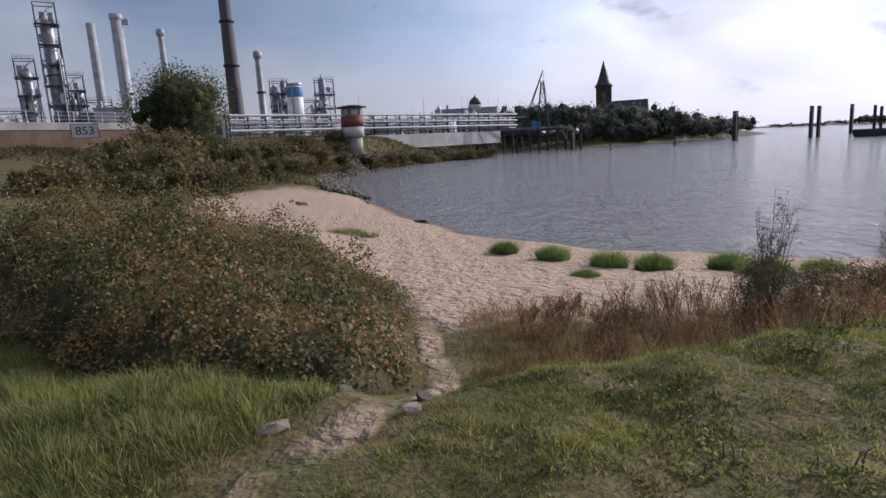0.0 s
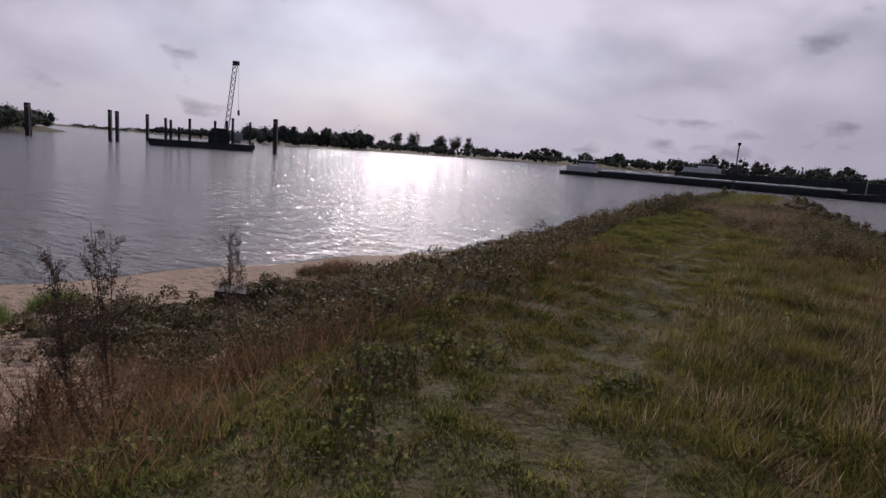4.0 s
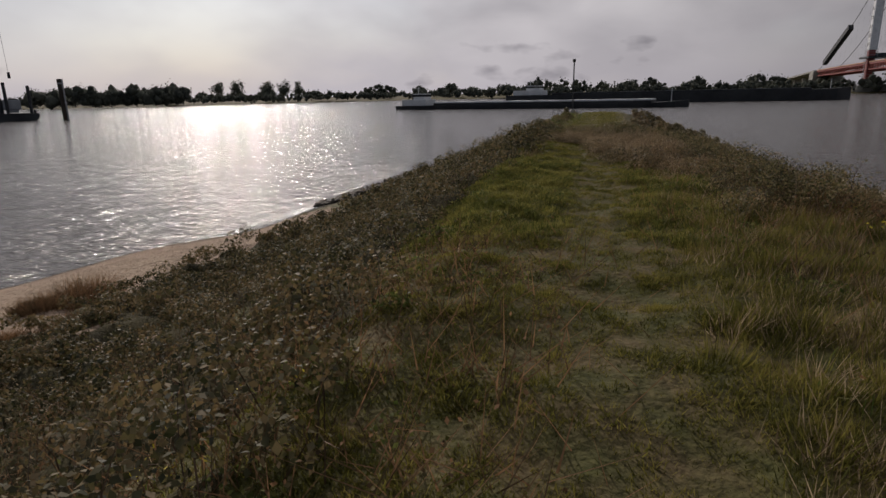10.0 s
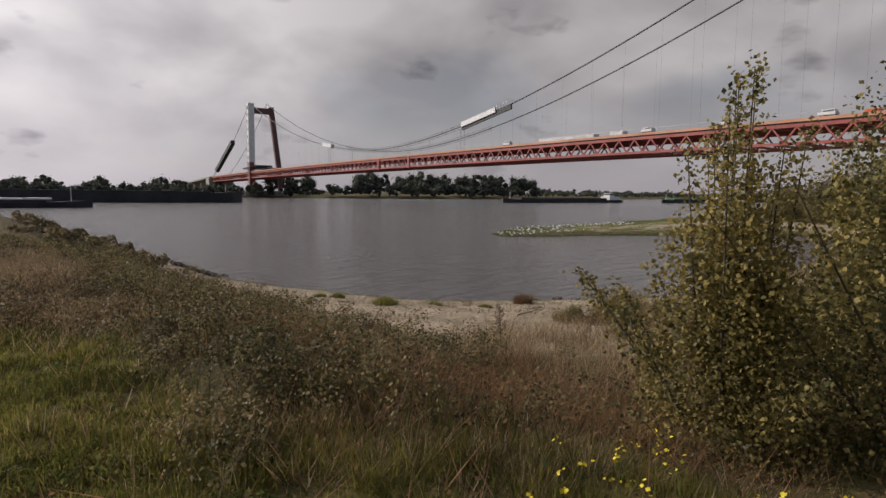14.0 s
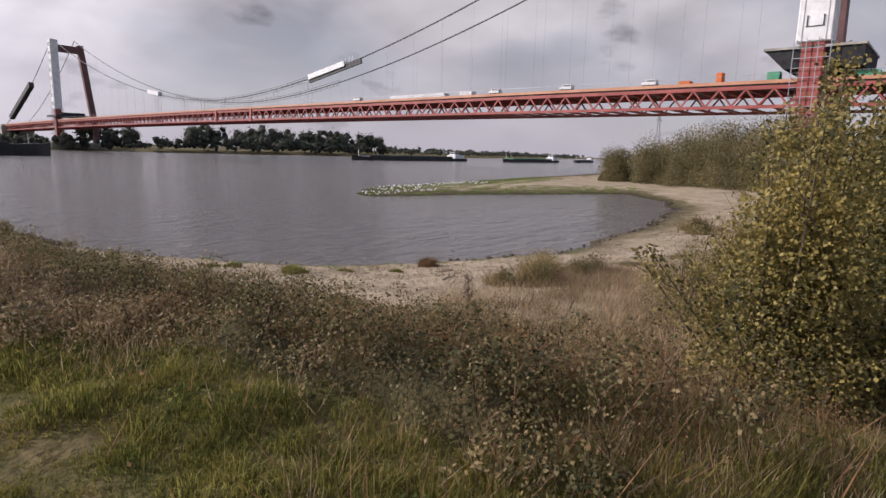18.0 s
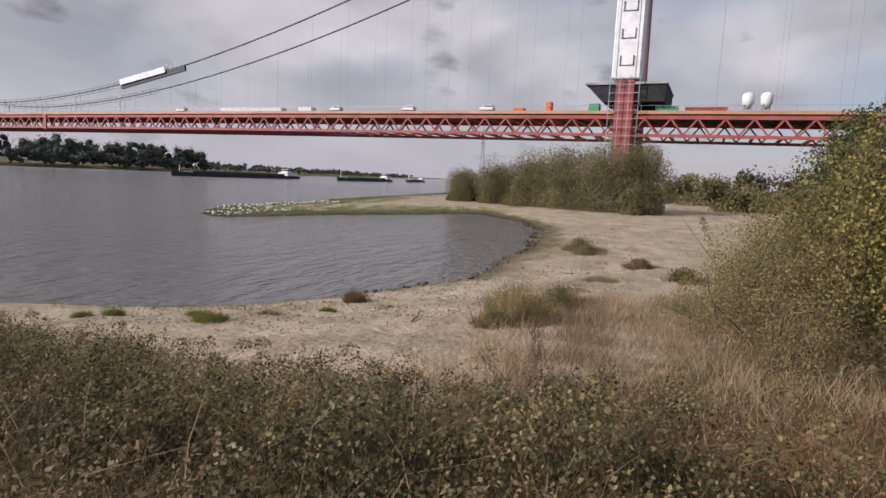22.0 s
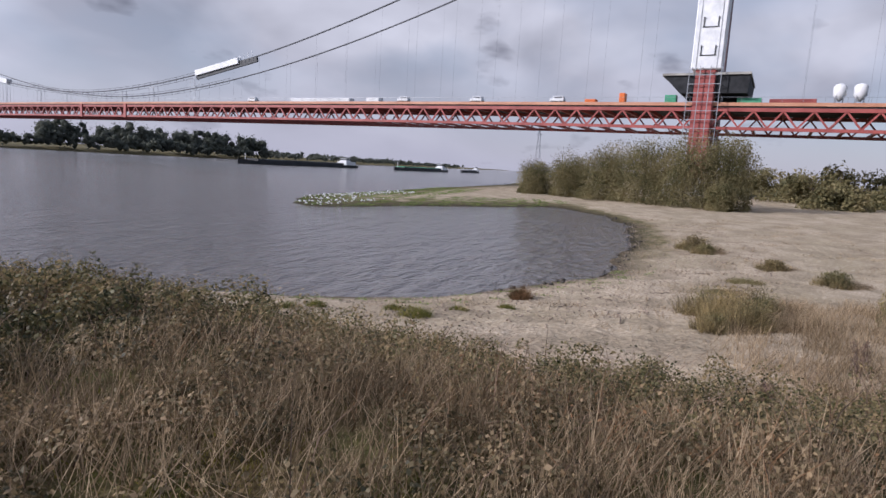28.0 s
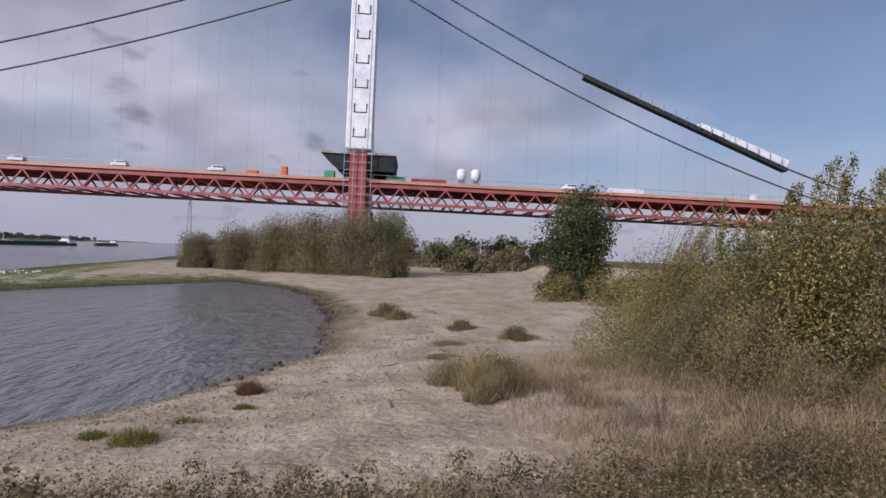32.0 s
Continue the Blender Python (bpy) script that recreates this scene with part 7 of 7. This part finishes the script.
bramble("bramble_mound", 260000, (-10, 4, -21, -12.2), lambda px, py: step01(big_mound(px, py), 0.12, 0.4) * off_track(px, py, 0.45),
        lambda px, py: 2.35 * big_mound(px, py), 0.056, LEAF["bramble"], "dense bramble mound with reddening autumn leaves", 50, 1.9, wide=(0.18, 0.52))


def right_brambles(px, py):
    return band(px, 2.5 - 0.5 * step01(py, 12, 14) - 2.9 * step01(py, 16.9, 18.3), 8.6, 0.35) * band(py, 4.8, 24, 1.0) * (0.45 + 0.55 * lumpy(px, py, 2.0, 61)) * (1 - 0.8 * band(px, 3.6, 9.6, 0.8) * band(py, 4.6, 9.0, 0.8))


bramble("slope_brambles", 620000, (-1.2, 9.0, 4.0, 23), lambda px, py: right_brambles(px, py) * (1 - 0.6 * step01(px, 4.2, 6.0)),
        lambda px, py: 0.36 + 0.30 * step01(px, 2, 3.4) + 0.16 * np.exp(-((px - 2.2) / 2.0) ** 2 - ((py - 19.3) / 2.3) ** 2) + 0.25 * band(px, 6.2, 8.6, 0.7), lambda px, py: 0.032 + 0.014 * step01(px, 4.6, 7) + 0.020 * np.exp(-((px - 2.2) / 2.2) ** 2 - ((py - 19.3) / 2.6) ** 2), LEAF["bramble_green"], "brown-green brambles along the groyne's edge", 62, 1.6, 0.2, 3500)
bramble("groyne_brambles", 26000, (1.5, 10, 28, 46), lambda px, py: band(px, 2.0, 7.5, 0.8) * lumpy(px, py, 2.5, 66, 0.3),
        lambda px, py: 0.7 + 0 * px, 0.13, LEAF["bramble_dry"], "low brambles further out on the groyne", 67, 2.0, 0.5)
bramble("left_brambles", 330000, (-10.2, 0.6, -5, 22), lambda px, py: band(px, -9.6, -1.5 + 1.2 * (1 - step01(py, -1, 5)) + 0.3 * ripple(px, py, 3, 71), 0.6) * band(py, -3.6, 22, 1.5) * (0.3 + 0.7 * lumpy(px, py, 1.8, 72)),
        lambda px, py: 0.42 + 0.35 * lumpy(px, py, 1.2, 73), lambda px, py: 0.046 + 0.020 * step01(-px, 4.5, 7) + 0.014 * step01(py, 8, 14), LEAF["bramble_olive"], "low brown brambles and weeds down the bank", 74, 1.4, 0.2, 3500)
bramble("left_far_brambles", 30000, (-12, -1, 22, 48), lambda px, py: band(px, -10.5, -2.0, 0.6) * lumpy(px, py, 2.4, 75, 0.3),
        lambda px, py: 0.45 + 0 * px, 0.13, LEAF["bramble_dry"], "low weeds further out on the groyne", 76, 2.0, 0.5)


bramble("herb_patches", 90000, (-1.5, 6, -11.5, 4), lambda px, py: band(px, -1.2, 4.5, 0.6) * band(py, -10.8, -3.5, 0.6) * off_track(px, py, 0.6) * step01(ripple(px, py, 1.7, 91), 0.05, 0.6) * step01(5.0 - px, 0, 2.5),
        lambda px, py: 0.12 + 0.22 * step01(1.5 - px, 0, 1.5), 0.038, LEAF["tall"], "leafy green herbs and nettles at the edge of the bank", 92, 0.9, 0)
bramble("crest_herbs", 60000, (-2.5, 5, -4, 12), lambda px, py: band(px, -2.2, 3.5, 0.6) * off_worn(px, py, 0.9, 0.0) * step01(ripple(px, py, 1.2, 94), 0.1, 0.6),
        lambda px, py: 0.10 + 0 * px, 0.036, LEAF["tall"], "low leafy herbs in the grass of the crest", 95, 0.8, 0, 100)


# russet weeds on the bank and in the hollow before the poplars
def russet_keep(px, py):
    bank = band(px, -6.0, 0.6, 0.8) * band(py, -11.6, 3, 0.8) * (0.24 + 0.76 * step01(ripple(px, py, 1.3, 81), 0.1, 0.7)) * (0.5 + 0.5 * step01(py, -7, -3))
    hollow = band(px, 3.0, 9.5, 0.6) * band(py, 4.6, 10.5, 1.0)
    right = band(px, 2.6 - 1.2 * step01(py, 1, 4), 7.0, 0.5) * band(py, -6, 6.5, 1.2) * 0.25 * lumpy(px, py, 2, 82, 0.1)
    shoulder = band(px, 1.4, 5.0, 0.5) * band(py, 8.5, 24, 1.2) * (0.05 + 0.6 * lumpy(px, py, 1.6, 84))
    return np.clip(bank + hollow + right + shoulder, 0, 1)


r1 = scatter(rng, 150000, -7.6, 10, -12, 25, russet_keep)
hgt = 0.22 + 0.25 * lumpy(r1[:, 0], r1[:, 1], 1.2, 83)
stuff("russet_weeds", blade_mesh("russet_weeds", r1, hgt, 0.010, LEAF["russet"], rng, 0.6, simple=True), "reddish-brown withered weeds on the bank", "weeds")
r1 = scatter(rng, 150000, -7.6, 10, -12, 25, russet_keep)
r1[:, 2] += rng.uniform(0, 1, len(r1)) * (0.15 + 0.3 * lumpy(r1[:, 0], r1[:, 1], 1.2, 83))
stuff("russet_leaves", leaves("russet_leaves", r1, 0.032, LEAF["russet"], rng, up=0.2, shape=0.6), "small withered leaves of the weeds", "weeds")


def bank_weed_keep(px, py):
    """Wispy withered weeds between the track and the crest."""
    edge = 0.9 - 1.2 * step01(py, -9, -5)
    return band(px, -5.4, edge, 0.5) * band(py, -11.6, -3.2, 0.5) * off_track(px, py, 0.6) * (0.12 + 0.88 * step01(ripple(px, py, 1.5, 85), -0.3, 0.5)) * (0.4 + 0.6 * step01(py, -9.5, -7.5))


r1 = scatter(rng, 30000, -6, 2, -12, -2.5, bank_weed_keep)
hgt = 0.28 + 0.34 * lumpy(r1[:, 0], r1[:, 1], 1.1, 86)
stuff("bank_weed_stalks", blade_mesh("bank_weed_stalks", r1, hgt, 0.007, LEAF["russet"], rng, 0.35, simple=True), "wispy reddish weed stalks on the bank", "weeds")
r1 = np.repeat(r1[::2], 3, 0)
r1 += rng.normal(size=r1.shape) * np.array([0.05, 0.05, 0])
r1[:, 2] += (0.28 + 0.34 * lumpy(r1[:, 0], r1[:, 1], 1.1, 86)) * rng.uniform(0.25, 1.0, len(r1))
stuff("bank_weed_seeds", leaves("bank_weed_seeds", r1, 0.022, LEAF["russet"], rng, up=0.1, shape=0.5), "fine reddish seed heads of the weeds", "weeds")


def tall_plant(x, y, h, seed, label, stems=5, heads=True, spread=0.35, leaf=LEAF["seed"], n=900, name="mugwort_plant", bushy=False):
    """A tall branching weed: wiry stems, side twigs, small leaves and seed heads."""
    rng = np.random.RandomState(seed)
    t = thing(name, label, "plant", (x, y, ground_z(x, y)), 0, "tall weeds on the bank")
    pts = []
    for i in range(stems):
        a = rng.uniform(0, 6.28)
        e = Vector((math.cos(a) * spread * rng.uniform(0.3, 1), math.sin(a) * spread * rng.uniform(0.3, 1), h * rng.uniform(0.7, 1.0)))
        part("stem", rod((0, 0, -0.05), e, 0.008, 0.003, 5), M["stem"], t)
        bm = bmesh.new()
        for k in range(9):
            f = 0.3 + 0.65 * k / 9
            p = e * f
            b = rng.uniform(0, 6.28)
            l = h * 0.20 * (1.15 - f) + 0.06
            q = p + Vector((math.cos(b) * l * 0.6, math.sin(b) * l * 0.6, l))
            add_rod(bm, p, q, 0.003, 0.001, 3)
            kk = n // (stems * 9)
            fr = rng.uniform(0.1, 1.05, (kk, 1))
            pts.append(np.array(p) + (np.array(q) - np.array(p)) * fr + rng.normal(size=(kk, 3)) * 0.022)
        tagged(part("twig_spray", bm, M["stem"], t), kind="stuff")
    if bushy:
        pts.append(crown_points(rng, n * 2, (0, 0, h * 0.30), spread * 1.1, spread * 1.1, h * 0.34, 16, 0.2))
    part("foliage", leaves("foliage", np.concatenate(pts), 0.030, leaf, rng, up=0.1, shape=0.4), leaf, t)


for k, (x, y, h, st) in enumerate(((-2.8, -7.2, 2.35, 12), (-2.4, -7.6, 1.6, 9), (-3.5, -4.5, 2.4, 4), (-3.3, -5.0, 2.1, 4), (-4.6, -2.1, 2.4, 4), (-2.9, -6.6, 1.2, 7))):
    tall_plant(x, y, h, 300 + k, "tall dark mugwort gone to seed", st, spread=0.42 if st > 6 else 0.26, n=3200, leaf=LEAF["mugwort"] if st > 6 else LEAF["seed"], bushy=st > 6)
for k in range(64):
    rr = np.random.RandomState(330 + k)
    x, y = rr.uniform(-5.6, -0.4), rr.uniform(-10.8, -4.5)
    tall_plant(x, y, rr.uniform(0.45, 0.95) * (0.7 if y < -9 else 1.0), 340 + k, "withered reddish weed stalk on the bank", 4, n=420, leaf=LEAF["russet"], name="weed_stalk")
for k, (x, y, h) in enumerate(((10.1, 11.1, 1.1), (7.6, 12.6, 0.7))):
    tall_plant(x, y, h, 380 + k, "dark dock stalk gone to seed", 2, spread=0.12, n=900, name="dock_stalk")


def tuft(x, y, r, h, seed, material, label, name="grass_tuft", n=1500, wide=0.014):
    rng = np.random.RandomState(seed)
    a, q = rng.uniform(0, 6.28, n), np.sqrt(rng.uniform(0, 1, n)) * r
    base = np.stack([np.cos(a) * q, np.sin(a) * q, -0.03 - 0.05 * (q / r)], 1)
    me = blade_mesh(name, base, h * (1.1 - 0.45 * q / r), wide, material, rng, 0.45, simple=True)
    ob = tagged(new(name, me), label, "grass tuft", "tufts on the beach")
    ob.matrix_world = pose(x, y, ground_z(x, y), 0, 0, rng.uniform(0, 360))


GREEN = "bright green round grass tuft on the sand"
for k, (x, y, r, h) in enumerate(((-16.9, -10.5, 0.50, 0.58), (-14.6, -8.85, 0.55, 0.58), (-12.9, -7.25, 0.55, 0.60), (-12.4, -6.0, 0.55, 0.58), (-11.0, -1.6, 0.55, 0.50), (-10.4, -8.5, 0.40, 0.25), (-12.6, -3.6, 0.6, 0.6),
                                  (-10.6, -3.4, 0.65, 0.6))):
    tuft(x, y, r, h, 400 + k, LEAF["sedge"], GREEN, n=2600, wide=0.02)
for k, (x, y, r, h) in enumerate(((12.4, 25.5, 0.3, 0.3), (12.9, 24.8, 0.3, 0.3), (14.0, 22.6, 0.3, 0.28), (13.3, 21.4, 0.5, 0.4), (15.4, 21.0, 0.35, 0.2), (17.3, 20.0, 0.3, 0.2))):
    tuft(x, y, r, h, 420 + k, LEAF["lush"], "small green grass tuft on the shingle", n=900, wide=0.016)
for k, (x, y, r, h) in enumerate(((-24.4, -18.7, 1.6, 0.35), (-22.6, -17.6, 1.4, 0.3), (44.8, 15.4, 1.5, 0.5), (46, 16.2, 1.2, 0.5), (31, 12.5, 1.1, 0.3), (26, 13.6, 0.8, 0.25))):
    tuft(x, y, r * 0.85, h * 1.05, 440 + k, LEAF["willow"] if k > 1 else LEAF["tall"], "ragged grey-green grass tussock on the sand", n=1300, wide=0.018)
    if k > 1:
        tuft(x + 0.4, y - 0.5, r, h * 0.6, 480 + k, LEAF["straw"], "dry straw tussock on the sand", n=2600, wide=0.016)
for k, (x, y, h, r) in enumerate(((17.2, 13.2, 1.15, 0.75), (18.6, 13.8, 1.05, 0.8), (16.0, 12.5, 0.95, 0.7), (19.6, 12.4, 1.0, 0.8), (18.0, 12.2, 0.8, 0.7), (15.2, 13.4, 0.6, 0.5), (45.4, 15.8, 1.1, 1.5), (43.0, 15.0, 0.7, 1.0), (33.0, 8.5, 0.8, 1.2), (37.5, 11.0, 0.6, 1.1))):
    tree("beach_shrub", x, y, h, r * 0.8, 1300, 0.055 if x < 30 else 0.12, LEAF["willow"] if k % 3 else LEAF["golden"], "low ragged grey-green shrub on the sand", 800 + k, "shrub", 0.0, 60, 0.02, group="shrubs on the sand")
    tuft(x - 0.2, y + 0.2, r * 0.8, h * 0.95, 860 + k, LEAF["golden"], "ragged brown-green grass on the sand", n=500, wide=0.02)
    tuft(x + 0.5, y - 0.5, r, h * 0.55, 480 + k, LEAF["straw"], "dry straw tussock on the sand", n=1600, wide=0.014)
for k, (x, y, r, h) in enumerate(((19.8, 20.4, 0.40, 0.55), (-10.4, 6.8, 0.8, 0.7), (-10.8, 6.0, 0.5, 0.4), (-8.8, 5.2, 0.6, 0.35), (-9.3, 4.2, 0.5, 0.35))):
    tuft(x, y, r, h, 470 + k, LEAF["russet"], "dark withered clump at the shore", n=1800)


def flowers(name, n, box, h, material, label, seed):
    rng = np.random.RandomState(seed)
    p = scatter(rng, n, *box)
    q = p.copy()
    q[:, 2] += h * rng.uniform(0.6, 1.1, n)
    m1 = blade_mesh(name, p, h, 0.006, LEAF["tall"], rng, 0.2)
    stuff(name + "_stalks", m1, "thin green flower stalks", "flowers")
    at = np.repeat(q, 5, 0) + rng.normal(size=(n * 5, 3)) * 0.018
    stuff(name, leaves(name, at, 0.022, material, rng, up=0.5, shape=0.9), label, "flowers")


flowers("yellow_flowers", 34, (3.2, 4.6, 2.4, 3.7), 0.34, LEAF["flower"], "small yellow ragwort flowers", 500)
flowers("yellow_flowers", 22, (-1.6, -0.4, -1.4, 0.4), 0.22, LEAF["flower"], "small yellow ragwort flowers", 501)
flowers("pale_asters", 60, (-4.0, -1.6, -19.6, -17.6), 1.75, LEAF["aster"], "pale violet asters over the brambles", 502)

# ---- stones, drift and litter ----
def stone(x, y, s, m, label, seed, group="", flat=0.5, sink=0.25, name="boulder"):
    rng = np.random.RandomState(seed)
    bm = bmesh.new()
    bmesh.ops.create_icosphere(bm, subdivisions=2, radius=0.5)
    planes = [(Vector(rng.normal(size=3)).normalized(), rng.uniform(0.18, 0.36)) for _ in range(14)]
    for v in bm.verts:
        for n, d in planes:
            k = v.co.dot(n) - d
            if k > 0:
                v.co -= n * k
        v.co += Vector(rng.normal(size=3)) * 0.008
    me = bpy.data.meshes.new(name)
    bm.to_mesh(me)
    bm.free()
    me.materials.append(m)
    ob = tagged(new(name, me), label, "stone", group)
    ob.matrix_world = pose(x, y, ground_z(x, y) + s * flat * (0.5 - sink) * 0.7, 0, 0, rng.uniform(0, 360)) @ Matrix.Diagonal((s, s * rng.uniform(0.6, 0.9), s * flat, 1))
    return ob


for k, (x, y, s, m) in enumerate(((2.45, -12.85, 0.62, "pale_stone"), (1.75, -12.55, 0.6, "stone"), (2.05, -11.9, 0.6, "stone"), (2.35, -11.95, 0.4, "pale_stone"), (-0.6, -13.1, 0.5, "pale_stone"), (-0.2, -11.9, 0.3, "stone"),
                                  (1.9, -12.9, 0.3, "stone"), (-1.6, -10.4, 0.7, "stone"), (-1.9, -9.8, 0.55, "pale_stone"), (-5.6, -12.9, 0.8, "stone"), (-6.6, -13.4, 0.7, "stone"), (-5.0, -9.2, 0.4, "stone"),
                                  (-3.9, -9.6, 0.5, "pale_stone"), (-0.2, -7.2, 0.4, "pale_stone"), (4.6, 7.6, 0.6, "pale_stone"))):
    stone(x, y, s * 0.5, M[m], "angular boulder beside the sandy track" if m == "stone" else "pale angular boulder beside the track", 520 + k, "boulders on the bank", 0.75, 0.62)
for k, (x, y, s) in enumerate(((-34.3, -15.2, 1.1), (-34.9, -15.6, 0.9), (-51.4, -22.2, 0.9), (-42.9, -26.2, 1.2), (-43.8, -26.8, 1.0), (-45.5, -28, 0.9), (-62, -38, 1.3), (-60, -37.4, 1.2), (-58.5, -36, 1.0), (-64, -39.5, 1.2), (-12.9, 26.2, 0.9), (-12.2, 27.6, 0.7))):
    stone(x, y, s, M["stone"], "dark wet stone lying on the beach", 550 + k, "stones on the beach")


def crate(x, y, s, turn, label):
    c = thing("drift_crate", label, "crate", (x, y, ground_z(x, y)), turn)
    for k in range(3):
        for dy in (-0.3, 0.3):
            part("side_board", boxes((0, dy * s, (0.07 + 0.15 * k) * s, 0.8 * s, 0.03, 0.13 * s), bevel=0.006), M["timber"], c)
        for dx in (-0.4, 0.4):
            part("end_board", boxes((dx * s, 0, (0.07 + 0.15 * k) * s, 0.03, 0.6 * s, 0.13 * s), bevel=0.006), M["timber"], c)
    part("lid", boxes((0, 0, 0.47 * s, 0.84 * s, 0.64 * s, 0.03), bevel=0.006), M["timber"], c)


crate(-8.2, 0.9, 0.95, 24, "dark weathered drift crate on the sand")


def driftwood(x, y, l, turn, seed, label="bleached drift branch on the shore"):
    rng = np.random.RandomState(seed)
    d = thing("drift_branch", label, "driftwood", (x, y, ground_z(x, y) + 0.03), turn)
    pts = [Vector((l * (i / 5 - 0.5), rng.uniform(-0.06, 0.06) * l, rng.uniform(0, 0.05))) for i in range(6)]
    bm = bmesh.new()
    for i in range(5):
        add_rod(bm, pts[i], pts[i + 1], 0.03 - 0.004 * i, 0.026 - 0.004 * i, 6)
    part("branch", bm, M["pale_stone"], d)
    part("twig", rod(pts[2], pts[2] + Vector((0.15 * l, 0.14 * l, 0.12)), 0.012, 0.004, 5), M["pale_stone"], d)


for k in range(16):
    rr = np.random.RandomState(600 + k)
    driftwood(rr.uniform(15, 40), rr.uniform(13, 18.5), rr.uniform(0.5, 1.6), rr.uniform(0, 180), 610 + k)
driftwood(8.2, 7.2, 1.8, 35, 630, "pale broken branch among the weeds")
driftwood(9.6, 6.4, 1.6, 120, 631, "pale broken branch among the weeds")


# loose stone along the dike's foot, the groyne's edge, and shingle on the beach
def rocks(name, n, box, keep, size, material, label, seed, lift=0.2):
    rng = np.random.RandomState(seed)
    p = scatter(rng, n, *box, keep)
    k = len(p)
    s = size * rng.uniform(0.45, 1.3, (k, 1))
    cube = np.array([(x, y, z) for x in (-1, 1) for y in (-1, 1) for z in (-1, 1)], float) * 0.5
    co = cube[None] * s[:, None] * np.stack([np.ones(k), rng.uniform(0.6, 1, k), rng.uniform(0.45, 0.8, k)], 1)[:, None] * rng.uniform(0.65, 1.1, (k, 8, 1))
    a = rng.uniform(0, 6.28, k)
    ca, sa = np.cos(a)[:, None], np.sin(a)[:, None]
    t = rng.uniform(-0.5, 0.5, (k, 1))
    x, y, z = co[..., 0], co[..., 1], co[..., 2]
    z, x = z + t * x, x - t * z
    co = np.stack([x * ca - y * sa, x * sa + y * ca, z], -1) + p[:, None] + np.array([0, 0, lift * size])
    f = np.array([(0, 1, 3, 2), (4, 6, 7, 5), (0, 4, 5, 1), (2, 3, 7, 6), (0, 2, 6, 4), (1, 5, 7, 3)])
    quads = (np.arange(k)[:, None, None] * 8 + f[None]).reshape(-1, 4)
    stuff(name, quick_mesh(name, co.reshape(-1, 3), quads, material), label, "stones")


def shore_keep(a, b):
    return lambda px, py: band(coast_distance(px, py)[0], a, b, 0.3)


d1 = scatter(rng, 60000, 14, 80, 4, 26, lambda px, py: band(coast_distance(px, py)[0], 1.5, 30, 1.0) * step01(ripple(px, py, 5.0, 711), 0.1, 0.7) * (0.25 + 0.75 * lumpy(px, py, 1.1, 712)))
stuff("beach_weeds", blade_mesh("beach_weeds", d1, 0.2, 0.022, LEAF["straw"], rng, 0.9, simple=True), "thin withered weeds scattered over the sand", "weeds")
d1 = scatter(rng, 60000, 45, 130, 40, 85, lambda px, py: band(coast_distance(px, py)[0], 0.4, 14, 0.4) * step01(ripple(px, py, 7.0, 713), -0.3, 0.3))
stuff("spit_grass", blade_mesh("spit_grass", d1, 0.12, 0.13, LEAF["sedge"], rng, 1.0, simple=True), "low green growth on the sand spit", "grass")
d1 = scatter(rng, 26000, 11, 34, 17, 30, lambda px, py: band(coast_distance(px, py)[0], 0.5, 3.2, 0.4) * step01(ripple(px, py, 2.2, 714), 0.1, 0.6))
stuff("shore_growth", blade_mesh("shore_growth", d1, 0.08, 0.04, LEAF["sedge"], rng, 0.8, simple=True), "thin green growth on the shingle by the water", "grass")
rocks("dike_riprap", 46000, (-190, -60, -60, -5), shore_keep(-0.8, 4.5), 0.5, M["stone"], "loose dark stone facing along the dike", 700)
rocks("far_dike_riprap", 16000, (-300, -188, -60, 40), shore_keep(-0.8, 4.0), 0.75, M["stone"], "loose dark stone facing along the dike", 707)
rocks("bay_stones", 1400, (22, 80, 17, 36), shore_keep(-0.3, 0.8), 0.22, M["stone"], "dark stones along the edge of the bay", 708)
rocks("groyne_riprap", 9000, (-16, -5, 24, 56), shore_keep(-0.5, 1.2), 0.27, M["stone"], "dark stone facing of the groyne", 701)
rocks("groyne_head_riprap", 9000, (-12, 14, 40, 58), shore_keep(-0.5, 1.6), 0.28, M["stone"], "dark stone facing of the groyne head", 702)
rocks("shingle", 18000, (11, 70, 8, 26), lambda px, py: shore_keep(-0.3, 9)(px, py) * (0.15 + 0.85 * lumpy(px, py, 3.0, 705)), 0.06, M["pale_stone"], "pale shingle and shells on the beach", 703, 0.1)
rocks("wrack_line", 9000, (-40, 60, -18, 30), shore_keep(0.3, 1.0), 0.07, M["timber"], "dark line of washed-up debris at the water's edge", 704, 0.1)
# added white blocks stand in for the gulls resting on the spit
rocks("spit_gull_stand_ins", 500, (52, 95, 57, 76), shore_keep(0.4, 8.0), 0.25, M["white"], "pale stones in place of white gulls on the spit", 706, 0.2)
